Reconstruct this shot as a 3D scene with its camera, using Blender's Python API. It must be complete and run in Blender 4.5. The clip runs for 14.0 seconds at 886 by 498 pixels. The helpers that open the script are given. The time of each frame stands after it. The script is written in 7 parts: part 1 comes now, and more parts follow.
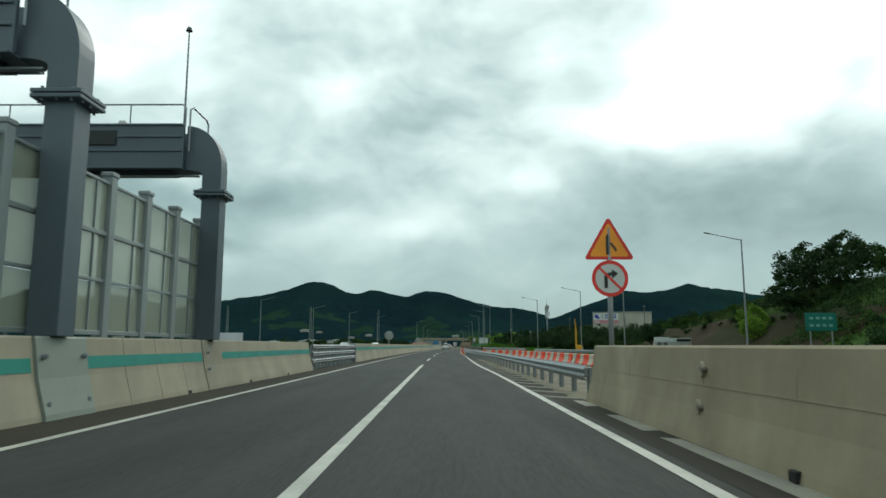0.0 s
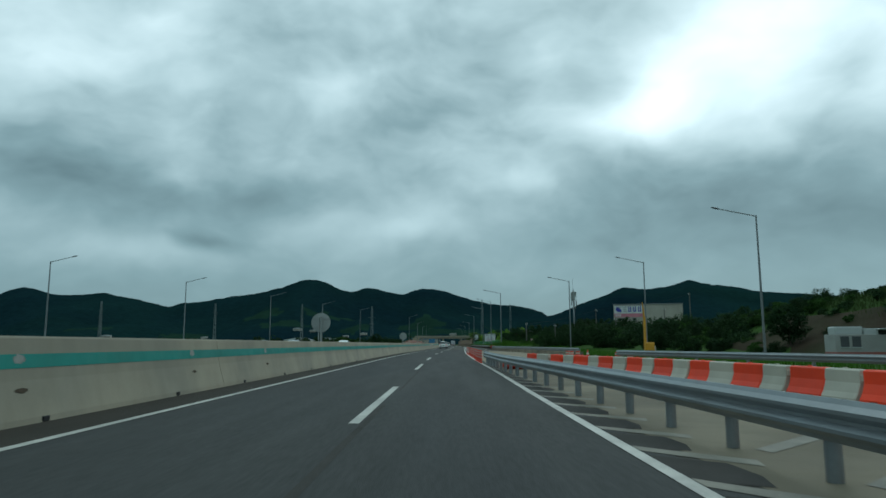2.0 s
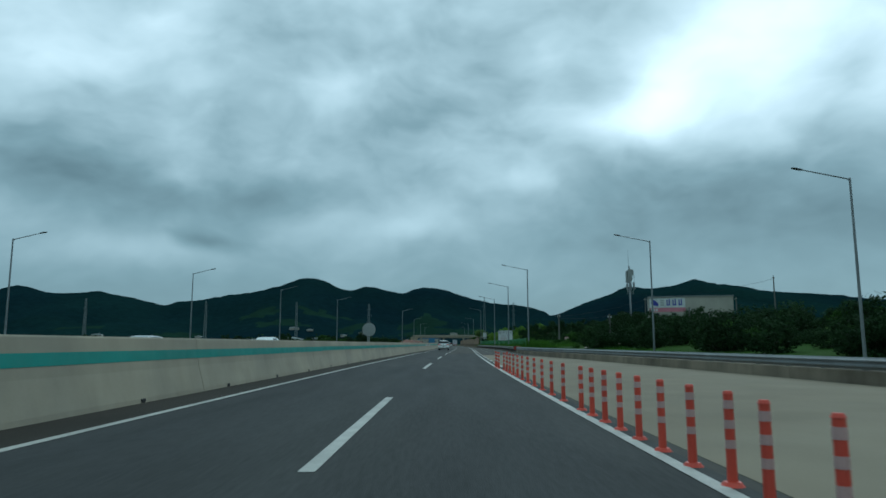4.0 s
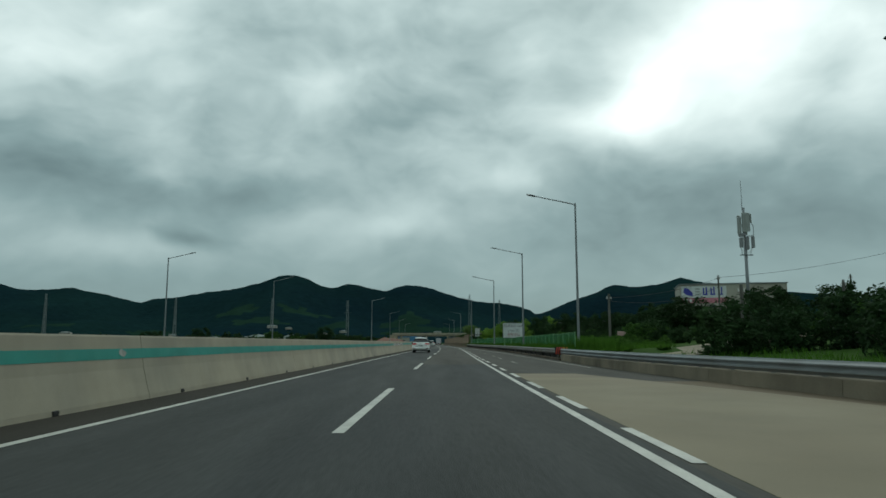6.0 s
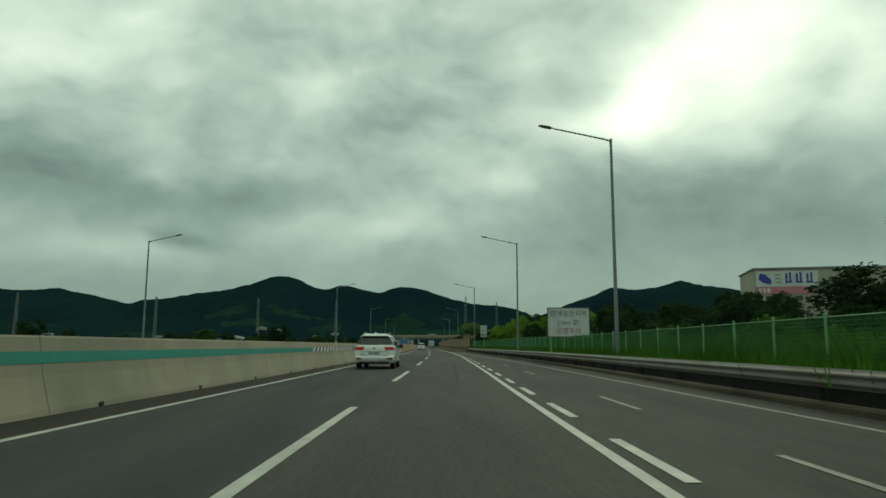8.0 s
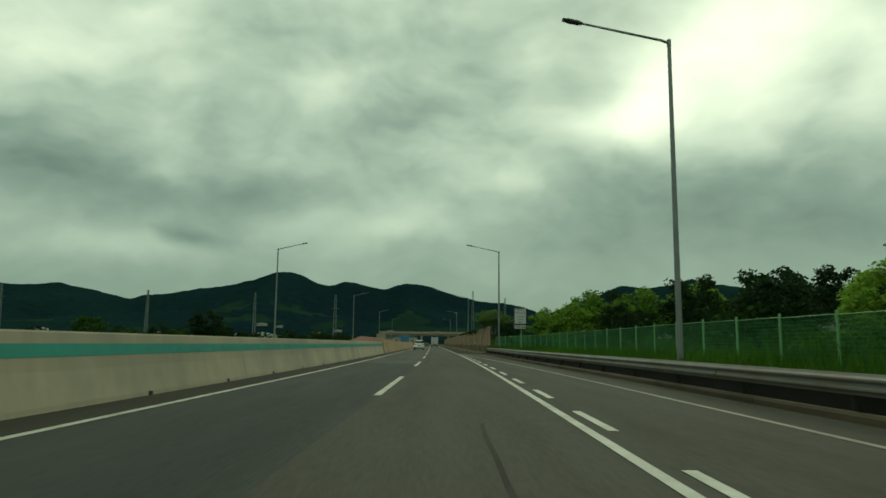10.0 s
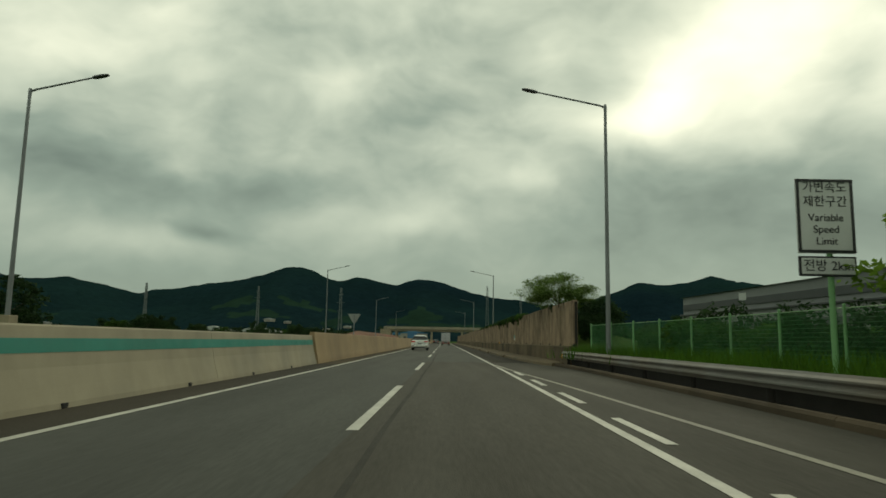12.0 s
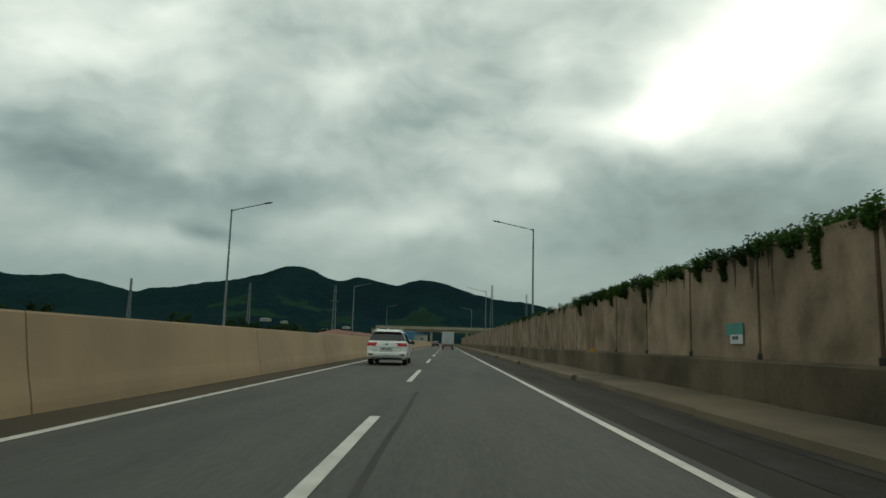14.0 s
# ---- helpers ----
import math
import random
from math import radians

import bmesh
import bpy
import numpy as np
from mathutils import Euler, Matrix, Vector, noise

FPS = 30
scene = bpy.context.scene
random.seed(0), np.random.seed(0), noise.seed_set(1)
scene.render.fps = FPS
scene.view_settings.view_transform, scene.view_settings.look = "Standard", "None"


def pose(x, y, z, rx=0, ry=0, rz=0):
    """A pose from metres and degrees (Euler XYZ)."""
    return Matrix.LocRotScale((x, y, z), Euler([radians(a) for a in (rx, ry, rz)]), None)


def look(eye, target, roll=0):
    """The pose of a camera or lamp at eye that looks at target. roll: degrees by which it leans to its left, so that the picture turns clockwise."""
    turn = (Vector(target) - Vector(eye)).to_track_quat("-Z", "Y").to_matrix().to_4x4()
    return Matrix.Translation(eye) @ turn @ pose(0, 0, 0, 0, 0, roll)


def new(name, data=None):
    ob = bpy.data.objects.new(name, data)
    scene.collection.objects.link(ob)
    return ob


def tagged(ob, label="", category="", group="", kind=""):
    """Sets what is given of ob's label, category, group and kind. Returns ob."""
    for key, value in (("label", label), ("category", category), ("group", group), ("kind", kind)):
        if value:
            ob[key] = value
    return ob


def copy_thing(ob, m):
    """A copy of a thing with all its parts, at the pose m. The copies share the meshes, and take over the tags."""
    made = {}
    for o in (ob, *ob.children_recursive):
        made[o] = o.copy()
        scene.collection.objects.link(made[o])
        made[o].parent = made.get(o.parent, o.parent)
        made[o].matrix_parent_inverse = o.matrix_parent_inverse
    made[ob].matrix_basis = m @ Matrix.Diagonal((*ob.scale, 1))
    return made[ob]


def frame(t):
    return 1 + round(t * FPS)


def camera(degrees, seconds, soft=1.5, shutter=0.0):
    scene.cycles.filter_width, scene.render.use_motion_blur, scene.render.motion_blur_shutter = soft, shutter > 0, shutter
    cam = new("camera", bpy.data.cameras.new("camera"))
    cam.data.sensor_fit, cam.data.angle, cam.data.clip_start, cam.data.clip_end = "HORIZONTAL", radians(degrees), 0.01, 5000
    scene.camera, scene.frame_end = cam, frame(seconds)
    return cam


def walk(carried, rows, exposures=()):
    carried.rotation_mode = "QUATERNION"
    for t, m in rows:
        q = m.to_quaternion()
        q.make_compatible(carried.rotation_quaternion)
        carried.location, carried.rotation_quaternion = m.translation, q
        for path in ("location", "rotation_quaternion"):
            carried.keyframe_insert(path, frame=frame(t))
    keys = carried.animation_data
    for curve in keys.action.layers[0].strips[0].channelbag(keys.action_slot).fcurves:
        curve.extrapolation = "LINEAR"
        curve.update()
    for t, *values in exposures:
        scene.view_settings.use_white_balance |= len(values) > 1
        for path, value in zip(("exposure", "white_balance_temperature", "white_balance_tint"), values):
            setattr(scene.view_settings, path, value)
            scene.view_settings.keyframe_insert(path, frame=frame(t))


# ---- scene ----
# ---------------------------------------------------------------- camera and its drive
cam = camera(66.0, 14.0, soft=1.6, shutter=0.05)
EYE = 1.156
DRIVE = [
    (0.0, 0.000, 0.000, 0.330, 8.051, 0.032), (0.5, -0.024, 10.531, 0.273, 8.002, -0.220),
    (1.0, -0.070, 21.118, 0.190, 7.921, -0.385), (1.5, -0.197, 31.807, 0.094, 8.001, -0.374),
    (2.0, -0.172, 42.636, 0.043, 7.922, -0.223), (2.5, -0.170, 53.573, 0.048, 7.794, -0.123),
    (3.0, -0.178, 64.558, 0.102, 7.857, -0.194), (3.5, -0.154, 75.609, 0.165, 7.893, -0.133),
    (4.0, -0.118, 86.686, 0.120, 7.911, -0.098), (4.5, -0.061, 97.789, -0.043, 7.915, -0.079),
    (5.0, 0.040, 108.919, -0.332, 7.911, -0.075), (5.5, 0.218, 120.078, -0.758, 7.899, -0.084),
    (6.0, 0.535, 131.271, -1.228, 7.809, -0.020), (6.5, 0.933, 142.474, -1.502, 7.831, 0.066),
    (7.0, 1.313, 153.689, -1.553, 7.948, 0.081), (7.5, 1.703, 164.951, -1.594, 8.038, 0.107),
    (8.0, 2.078, 176.244, -1.601, 8.063, 0.200), (8.5, 2.433, 187.561, -1.521, 7.995, 0.351),
    (9.0, 2.800, 198.907, -1.456, 7.804, 0.529), (9.5, 3.140, 210.309, -1.292, 7.885, 0.575),
    (10.0, 3.441, 221.752, -1.055, 7.904, 0.638), (10.5, 3.691, 233.226, -0.776, 7.900, 0.715),
    (11.0, 3.883, 244.723, -0.483, 7.867, 0.808), (11.5, 4.019, 256.233, -0.206, 7.690, 0.931),
    (12.0, 4.127, 267.751, 0.032, 7.653, 1.008), (12.5, 4.224, 279.278, 0.158, 7.772, 1.001),
    (13.0, 4.241, 290.816, 0.228, 7.602, 1.095), (13.5, 4.277, 302.311, 0.280, 7.703, 1.331),
    (14.0, 4.325, 313.811, 0.262, 7.828, 1.582),
]
TONE = [
    (0.0, 0.70, 6500, 2), (0.3, 0.60, 6500, -5), (0.8, 0.27, 6300, -11), (1.5, 0.14, 5900, -10), (2.2, 0.08, 5550, -1), (3.0, 0.05, 5250, -3), (5.5, 0.07, 5850, -1),
    (6.5, 0.10, 6700, 2), (7.5, 0.11, 7100, -4), (9.0, 0.07, 7750, -22), (11.5, 0.12, 8150, -4), (12.0, 0.13, 8300, -1), (12.8, 0.14, 8450, -2), (13.3, 0.16, 7550, 2), (14.0, 0.18, 7100, 4),
]
walk(cam, [(t, pose(x, y, EYE, 90 + pitch, 0, yaw) @ pose(0, 0, 0, 0, 0, roll)) for t, x, y, yaw, pitch, roll in DRIVE], TONE)

# ---------------------------------------------------------------- world and sun
world = bpy.data.worlds.new("overcast_sky")
scene.world = world
world.use_nodes = True
WT = world.node_tree
WT.nodes.clear()


def wn(kind, operation=""):
    n = WT.nodes.new(kind)
    if operation:
        n.operation = operation
    return n


def wm(op, a, b=None, c=None):
    n = wn("ShaderNodeMath", operation=op)
    for i, v in enumerate((a, b, c)):
        if v is None:
            continue
        if isinstance(v, (int, float)):
            n.inputs[i].default_value = v
        else:
            WT.links.new(v, n.inputs[i])
    return n.outputs[0]


SUN_AZ, SUN_EL = radians(20.0), radians(38.0)
# patches of cloud: azimuth, elevation, half widths (degrees), change of thickness
THIN = [
    (18.1, 19.9, 3.0, 3.0, 0.42), (14.8, 18.0, 3.6, 1.5, 0.30), (21.5, 24.0, 5.0, 3.2, 0.38), (29.9, 24.4, 6.4, 3.4, 0.46), (34.4, 19.0, 2.9, 2.9, 0.20),
    (25.1, 18.7, 3.8, 2.4, 0.26), (7.1, 13.5, 2.9, 1.2, 0.14), (-6.3, 9.7, 6.6, 1.2, 0.14), (8.7, 23.9, 2.1, 1.9, 0.13), (-10.4, 20.1, 2.1, 2.1, 0.13),
    (-21.7, 13.3, 2.6, 1.4, 0.10), (-31.5, 21.3, 3.6, 2.9, 0.24), (-24.5, 24.6, 4.8, 2.2, 0.22), (-24.5, 6.6, 6.2, 1.2, 0.10),
]
THICK = [
    (-0.2, 25.3, 5.7, 3.3, -0.02), (-5.1, 17.6, 8.1, 2.9, -0.09), (-19.5, 11.3, 8.1, 1.9, -0.12), (-30.2, 13.2, 5.2, 2.9, -0.08), (-19.1, 7.8, 2.3, 0.55, -0.13),
    (22.2, 12.3, 7.1, 2.6, -0.13), (15.4, 8.6, 5.7, 1.7, -0.10), (30.7, 8.6, 6.2, 2.4, -0.12), (-14.7, 23.2, 2.9, 2.9, -0.07), (31.2, 20.4, 2.1, 1.7, -0.18),
]


def build_sky():
    geo = wn("ShaderNodeTexCoord").outputs["Generated"]
    # ragged edges: the direction is shaken at three sizes
    cur = geo
    for scale, detail, push in ((3.5, 2.0, 0.11), (10.0, 2.5, 0.05)):
        warp = wn("ShaderNodeTexNoise")
        warp.inputs["Scale"].default_value, warp.inputs["Detail"].default_value = scale, detail
        WT.links.new(geo, warp.inputs["Vector"])
        mixv = wn("ShaderNodeVectorMath", operation="MULTIPLY_ADD")
        WT.links.new(warp.outputs["Color"], mixv.inputs[0])
        mixv.inputs[1].default_value = (push, push, push * 0.8)
        WT.links.new(cur, mixv.inputs[2])
        off = wn("ShaderNodeVectorMath", operation="SUBTRACT")
        WT.links.new(mixv.outputs[0], off.inputs[0])
        off.inputs[1].default_value = (push / 2, push / 2, push * 0.4)
        cur = off.outputs[0]
    sep = wn("ShaderNodeSeparateXYZ")
    WT.links.new(cur, sep.inputs[0])
    x, y, z = sep.outputs
    az = wm("MULTIPLY", wm("ARCTAN2", x, y), 180 / math.pi)
    el = wm("MULTIPLY", wm("ARCSINE", wm("MINIMUM", wm("MAXIMUM", z, -1.0), 1.0)), 180 / math.pi)
    total = 0.486
    for a, e, ra, re, gain in THIN + THICK:
        u = wm("DIVIDE", wm("SUBTRACT", az, a), ra)
        v = wm("DIVIDE", wm("SUBTRACT", el, e), re)
        q = wm("ADD", wm("MULTIPLY", u, u), wm("MULTIPLY", v, v))
        total = wm("MULTIPLY_ADD", wm("POWER", math.e, wm("MULTIPLY", q, -0.7)), gain, total)
    # billows, flatter than they are wide
    flat = wn("ShaderNodeVectorMath", operation="MULTIPLY")
    WT.links.new(cur, flat.inputs[0])
    flat.inputs[1].default_value = (1.0, 1.0, 1.75)
    # softer towards the horizon
    calm = wm("ADD", 0.35, wm("MULTIPLY", wm("MINIMUM", wm("MAXIMUM", wm("DIVIDE", wm("SUBTRACT", el, 5.0), 12.0), 0.0), 1.0), 0.75))
    for scale, detail, gain in ((3.6, 2.0, 0.26), (9.0, 3.0, 0.30), (22.0, 3.0, 0.14)):
        cloud = wn("ShaderNodeTexNoise")
        cloud.inputs["Scale"].default_value, cloud.inputs["Detail"].default_value = scale, detail
        cloud.inputs["Roughness"].default_value, cloud.inputs["Distortion"].default_value = 0.46, 0.0
        WT.links.new(flat.outputs[0], cloud.inputs["Vector"])
        total = wm("MULTIPLY_ADD", wm("MULTIPLY", wm("SUBTRACT", cloud.outputs["Fac"], 0.5), calm), gain, total)
    # thicker, greyer air low down
    total = wm("MULTIPLY_ADD", wm("MAXIMUM", wm("SUBTRACT", 17.0, el), 0.0), -0.0115, total)
    # brighter overhead and towards the hidden sun, as thin cloud is
    total = wm("MULTIPLY_ADD", wm("MAXIMUM", wm("SUBTRACT", el, 28.0), 0.0), 0.0015, total)
    total = wm("MAXIMUM", total, 0.16)
    ramp = wn("ShaderNodeValToRGB")
    WT.links.new(wm("MULTIPLY", total, 0.8), ramp.inputs[0])
    cr = ramp.color_ramp
    cr.elements[0].position, cr.elements[0].color = 0.0, (0.10, 0.135, 0.15, 1)
    cr.elements[1].position, cr.elements[1].color = 1.0, (1.35, 1.40, 1.38, 1)
    for p, c in ((0.16, (0.143, 0.20, 0.210, 1)), (0.28, (0.268, 0.354, 0.364, 1)), (0.45, (0.55, 0.642, 0.644, 1)), (0.7, (0.95, 1.02, 1.01, 1))):
        cr.elements.new(p).color = c
    air = wn("ShaderNodeTexSky")
    air.sky_type, air.sun_disc = "NISHITA", False
    air.sun_elevation, air.sun_rotation = SUN_EL, SUN_AZ
    bg_air, bg_cloud = wn("ShaderNodeBackground"), wn("ShaderNodeBackground")
    bg_air.inputs[1].default_value, bg_cloud.inputs[1].default_value = 0.06, 0.96
    WT.links.new(air.outputs[0], bg_air.inputs[0])
    WT.links.new(ramp.outputs[0], bg_cloud.inputs[0])
    both = wn("ShaderNodeMixShader")
    both.inputs[0].default_value = 0.95
    WT.links.new(bg_air.outputs[0], both.inputs[1])
    WT.links.new(bg_cloud.outputs[0], both.inputs[2])
    out = wn("ShaderNodeOutputWorld")
    WT.links.new(both.outputs[0], out.inputs[0])


build_sky()
sun = new("sun", bpy.data.lights.new("sun", "SUN"))
sun.data.energy, sun.data.angle, sun.data.color = 0.5, radians(25), (1.0, 0.97, 0.92)
sun.matrix_world = look((0, 0, 60), (-math.sin(SUN_AZ) * math.cos(SUN_EL), -math.cos(SUN_AZ) * math.cos(SUN_EL), 60 - math.sin(SUN_EL)))


# ---------------------------------------------------------------- materials
def material(name, colour, rough=0.7, metal=0.0, grain=(40.0, 0.10), stain=(0.6, 0.18), bump=0.0, bump_scale=60.0, tint=None, vary=0.0, island=0.0, streak=0.0, spec=0.5, stretch=(1, 1, 1), through_light=0.0):
    """A surface with grain, stains at a larger scale, relief and a little variation from piece to piece."""
    m = bpy.data.materials.new(name)
    m.use_nodes = True
    nt = m.node_tree
    nt.nodes.clear()

    def nd(kind, operation=""):
        n = nt.nodes.new(kind)
        if operation:
            n.operation = operation
        return n

    def mth(op, a, b=0.0, c=0.0):
        n = nd("ShaderNodeMath", operation=op)
        for i, v in enumerate((a, b, c)):
            if isinstance(v, (int, float)):
                n.inputs[i].default_value = v
            else:
                nt.links.new(v, n.inputs[i])
        return n.outputs[0]

    bsdf, out = nd("ShaderNodeBsdfPrincipled"), nd("ShaderNodeOutputMaterial")
    pos = nd("ShaderNodeNewGeometry").outputs["Position"]
    mapped = nd("ShaderNodeMapping")
    mapped.inputs["Scale"].default_value = stretch
    nt.links.new(pos, mapped.inputs[0])

    def tex(scale, detail=4.0):
        n = nd("ShaderNodeTexNoise")
        n.inputs["Scale"].default_value, n.inputs["Detail"].default_value = scale, detail
        nt.links.new(mapped.outputs[0], n.inputs["Vector"])
        return n.outputs["Fac"]

    value = mth("MULTIPLY_ADD", mth("SUBTRACT", tex(grain[0]), 0.5), grain[1] * 2, 1.0)
    value = mth("MULTIPLY_ADD", mth("SUBTRACT", tex(stain[0], 6.0), 0.5), stain[1] * 2.4, value)
    if streak:
        run = nd("ShaderNodeMapping")
        run.inputs["Scale"].default_value = (3.0, 3.0, 0.12)
        nt.links.new(pos, run.inputs[0])
        n = nd("ShaderNodeTexNoise")
        n.inputs["Scale"].default_value, n.inputs["Detail"].default_value = 1.0, 5.0
        nt.links.new(run.outputs[0], n.inputs["Vector"])
        value = mth("MULTIPLY_ADD", mth("SUBTRACT", n.outputs["Fac"], 0.5), streak * 2, value)
    if vary:
        value = mth("MULTIPLY_ADD", mth("SUBTRACT", nd("ShaderNodeObjectInfo").outputs["Random"], 0.5), vary * 2, value)
    if island:
        value = mth("MULTIPLY_ADD", mth("SUBTRACT", nd("ShaderNodeNewGeometry").outputs["Random Per Island"], 0.5), island * 2, value)
    value = mth("MAXIMUM", value, 0.15)
    rgb = nd("ShaderNodeMix")
    rgb.data_type = "RGBA"
    rgb.inputs[6].default_value = (*colour, 1)
    rgb.inputs[7].default_value = (*(tint or [c * 0.8 for c in colour]), 1)
    wear = nd("ShaderNodeValToRGB")
    wear.color_ramp.elements[0].position, wear.color_ramp.elements[1].position = 0.42, 0.68
    nt.links.new(tex(stain[0] * 0.37, 6.0), wear.inputs[0])
    nt.links.new(wear.outputs[0], rgb.inputs[0])
    mul = nd("ShaderNodeVectorMath", operation="SCALE")
    nt.links.new(rgb.outputs[2], mul.inputs[0])
    nt.links.new(value, mul.inputs["Scale"])
    nt.links.new(mul.outputs[0], bsdf.inputs["Base Color"])
    bsdf.inputs["Metallic"].default_value = metal
    bsdf.inputs["Specular IOR Level"].default_value = spec
    nt.links.new(mth("MULTIPLY_ADD", mth("SUBTRACT", tex(stain[0] * 2.3), 0.5), 0.25, rough), bsdf.inputs["Roughness"])
    if bump:
        b = nd("ShaderNodeBump")
        b.inputs["Strength"].default_value, b.inputs["Distance"].default_value = 1.0, bump
        nt.links.new(tex(bump_scale, 3.0), b.inputs["Height"])
        nt.links.new(b.outputs[0], bsdf.inputs["Normal"])
    if through_light:
        tr, mix = nd("ShaderNodeBsdfTranslucent"), nd("ShaderNodeMixShader")
        nt.links.new(mul.outputs[0], tr.inputs[0])
        mix.inputs[0].default_value = through_light
        nt.links.new(bsdf.outputs[0], mix.inputs[1])
        nt.links.new(tr.outputs[0], mix.inputs[2])
        nt.links.new(mix.outputs[0], out.inputs[0])
    else:
        nt.links.new(bsdf.outputs[0], out.inputs[0])
    return m


def clear_panel(name, colour, clear, rough=0.1):
    """A see-through sheet: partly transparent, with a glossy face."""
    m = bpy.data.materials.new(name)
    m.use_nodes = True
    nt = m.node_tree
    nt.nodes.clear()
    tr, bs, mx, out = (nt.nodes.new(k) for k in ("ShaderNodeBsdfTransparent", "ShaderNodeBsdfPrincipled", "ShaderNodeMixShader", "ShaderNodeOutputMaterial"))
    tr.inputs[0].default_value = (*[0.75 + 0.25 * c for c in colour], 1)
    bs.inputs["Base Color"].default_value = (*colour, 1)
    bs.inputs["Roughness"].default_value = rough
    mx.inputs[0].default_value = 1 - clear
    nt.links.new(tr.outputs[0], mx.inputs[1])
    nt.links.new(bs.outputs[0], mx.inputs[2])
    nt.links.new(mx.outputs[0], out.inputs[0])
    return m


M = {}
M["asphalt"] = material("asphalt_dark", (0.053, 0.054, 0.0510), 0.85, spec=0.15, grain=(22, 0.38), stain=(0.9, 0.30), bump=0.006, bump_scale=90, tint=(0.041, 0.043, 0.0435), stretch=(1, 0.10, 1))
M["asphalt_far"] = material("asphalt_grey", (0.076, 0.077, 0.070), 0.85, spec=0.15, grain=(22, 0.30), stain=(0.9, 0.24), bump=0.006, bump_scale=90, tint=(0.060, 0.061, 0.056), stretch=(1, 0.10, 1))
M["dirt_edge"] = material("gritty_shoulder", (0.078, 0.063, 0.044), 0.95, spec=0.1, grain=(60, 0.25), stain=(0.7, 0.3), bump=0.004, tint=(0.050, 0.043, 0.033), stretch=(1, 0.3, 1))
M["slab_dirty"] = material("concrete_apron_soiled", (0.205, 0.176, 0.125), 0.85, spec=0.15, grain=(50, 0.16), stain=(0.55, 0.38), bump=0.003, bump_scale=90, tint=(0.115, 0.098, 0.070))
M["asphalt_old"] = material("asphalt_worn", (0.070, 0.065, 0.055), 0.85, spec=0.15, grain=(22, 0.36), stain=(0.9, 0.28), bump=0.006, bump_scale=90, tint=(0.053, 0.049, 0.041), stretch=(1, 0.10, 1))
M["shoulder_damp"] = material("stained_shoulder_asphalt", (0.031, 0.027, 0.021), 0.9, spec=0.12, grain=(60, 0.25), stain=(0.5, 0.45), bump=0.006, bump_scale=90, tint=(0.046, 0.039, 0.030), stretch=(1, 0.25, 1))
M["shoulder"] = material("asphalt_shoulder", (0.040, 0.036, 0.029), 0.9, spec=0.15, grain=(60, 0.25), stain=(0.5, 0.25), bump=0.006, bump_scale=90, tint=(0.050, 0.043, 0.034), stretch=(1, 0.3, 1))
M["slab"] = material("concrete_apron", (0.245, 0.208, 0.146), 0.85, spec=0.15, grain=(50, 0.14), stain=(0.35, 0.22), bump=0.003, bump_scale=90, tint=(0.225, 0.185, 0.128))
M["paint"] = material("road_paint", (0.50, 0.485, 0.43), 0.6, grain=(30, 0.22), stain=(2.5, 0.22), bump=0.003, bump_scale=160, tint=(0.36, 0.35, 0.31))
M["paint_old"] = material("road_paint_faded", (0.25, 0.235, 0.19), 0.75, grain=(30, 0.30), stain=(2.0, 0.30), tint=(0.2, 0.19, 0.17))
M["paint_worn"] = material("road_paint_worn", (0.205, 0.190, 0.150), 0.8, grain=(30, 0.32), stain=(1.6, 0.40), tint=(0.15, 0.14, 0.115))
M["tar"] = material("bitumen_streak", (0.024, 0.022, 0.019), 0.9, spec=0.15, grain=(30, 0.3), stain=(1.5, 0.4), tint=(0.036, 0.033, 0.028))
M["patch"] = material("asphalt_patch", (0.050, 0.047, 0.042), 0.9, spec=0.15, grain=(50, 0.25), stain=(0.8, 0.3), bump=0.004)
M["concrete"] = material("barrier_concrete", (0.355, 0.310, 0.225), 0.85, grain=(35, 0.08), stain=(0.9, 0.16), bump=0.001, bump_scale=70, tint=(0.27, 0.245, 0.188), streak=0.10, vary=0.03)
M["concrete_brown"] = material("barrier_concrete_aged", (0.345, 0.245, 0.140), 0.9, grain=(30, 0.10), stain=(0.7, 0.14), bump=0.003, bump_scale=60, tint=(0.265, 0.192, 0.115), streak=0.05, vary=0.03)
M["concrete_grey"] = material("barrier_concrete_grey", (0.345, 0.292, 0.205), 0.9, grain=(35, 0.10), stain=(1.1, 0.30), bump=0.001, bump_scale=60, tint=(0.30, 0.25, 0.168), streak=0.16)
M["wall_panel"] = material("retaining_panel", (0.290, 0.210, 0.145), 0.92, spec=0.15, grain=(9, 0.18), stain=(1.3, 0.55), bump=0.006, bump_scale=9, tint=(0.160, 0.120, 0.080), streak=0.10, vary=0.12)
M["wall_base"] = material("parapet_concrete", (0.160, 0.122, 0.080), 0.92, spec=0.15, grain=(12, 0.24), stain=(0.7, 0.5), bump=0.006, bump_scale=40, tint=(0.075, 0.060, 0.042), streak=0.12)
M["slip_wall"] = material("stained_parapet_concrete", (0.25, 0.21, 0.155), 0.92, spec=0.15, grain=(25, 0.14), stain=(0.7, 0.4), bump=0.005, bump_scale=40, tint=(0.14, 0.118, 0.088), streak=0.18, vary=0.06)
M["kerb_dark"] = material("kerb_concrete_dirty", (0.095, 0.072, 0.050), 0.92, spec=0.15, grain=(25, 0.16), stain=(0.6, 0.28), bump=0.004, bump_scale=50, tint=(0.050, 0.041, 0.030), vary=0.06)
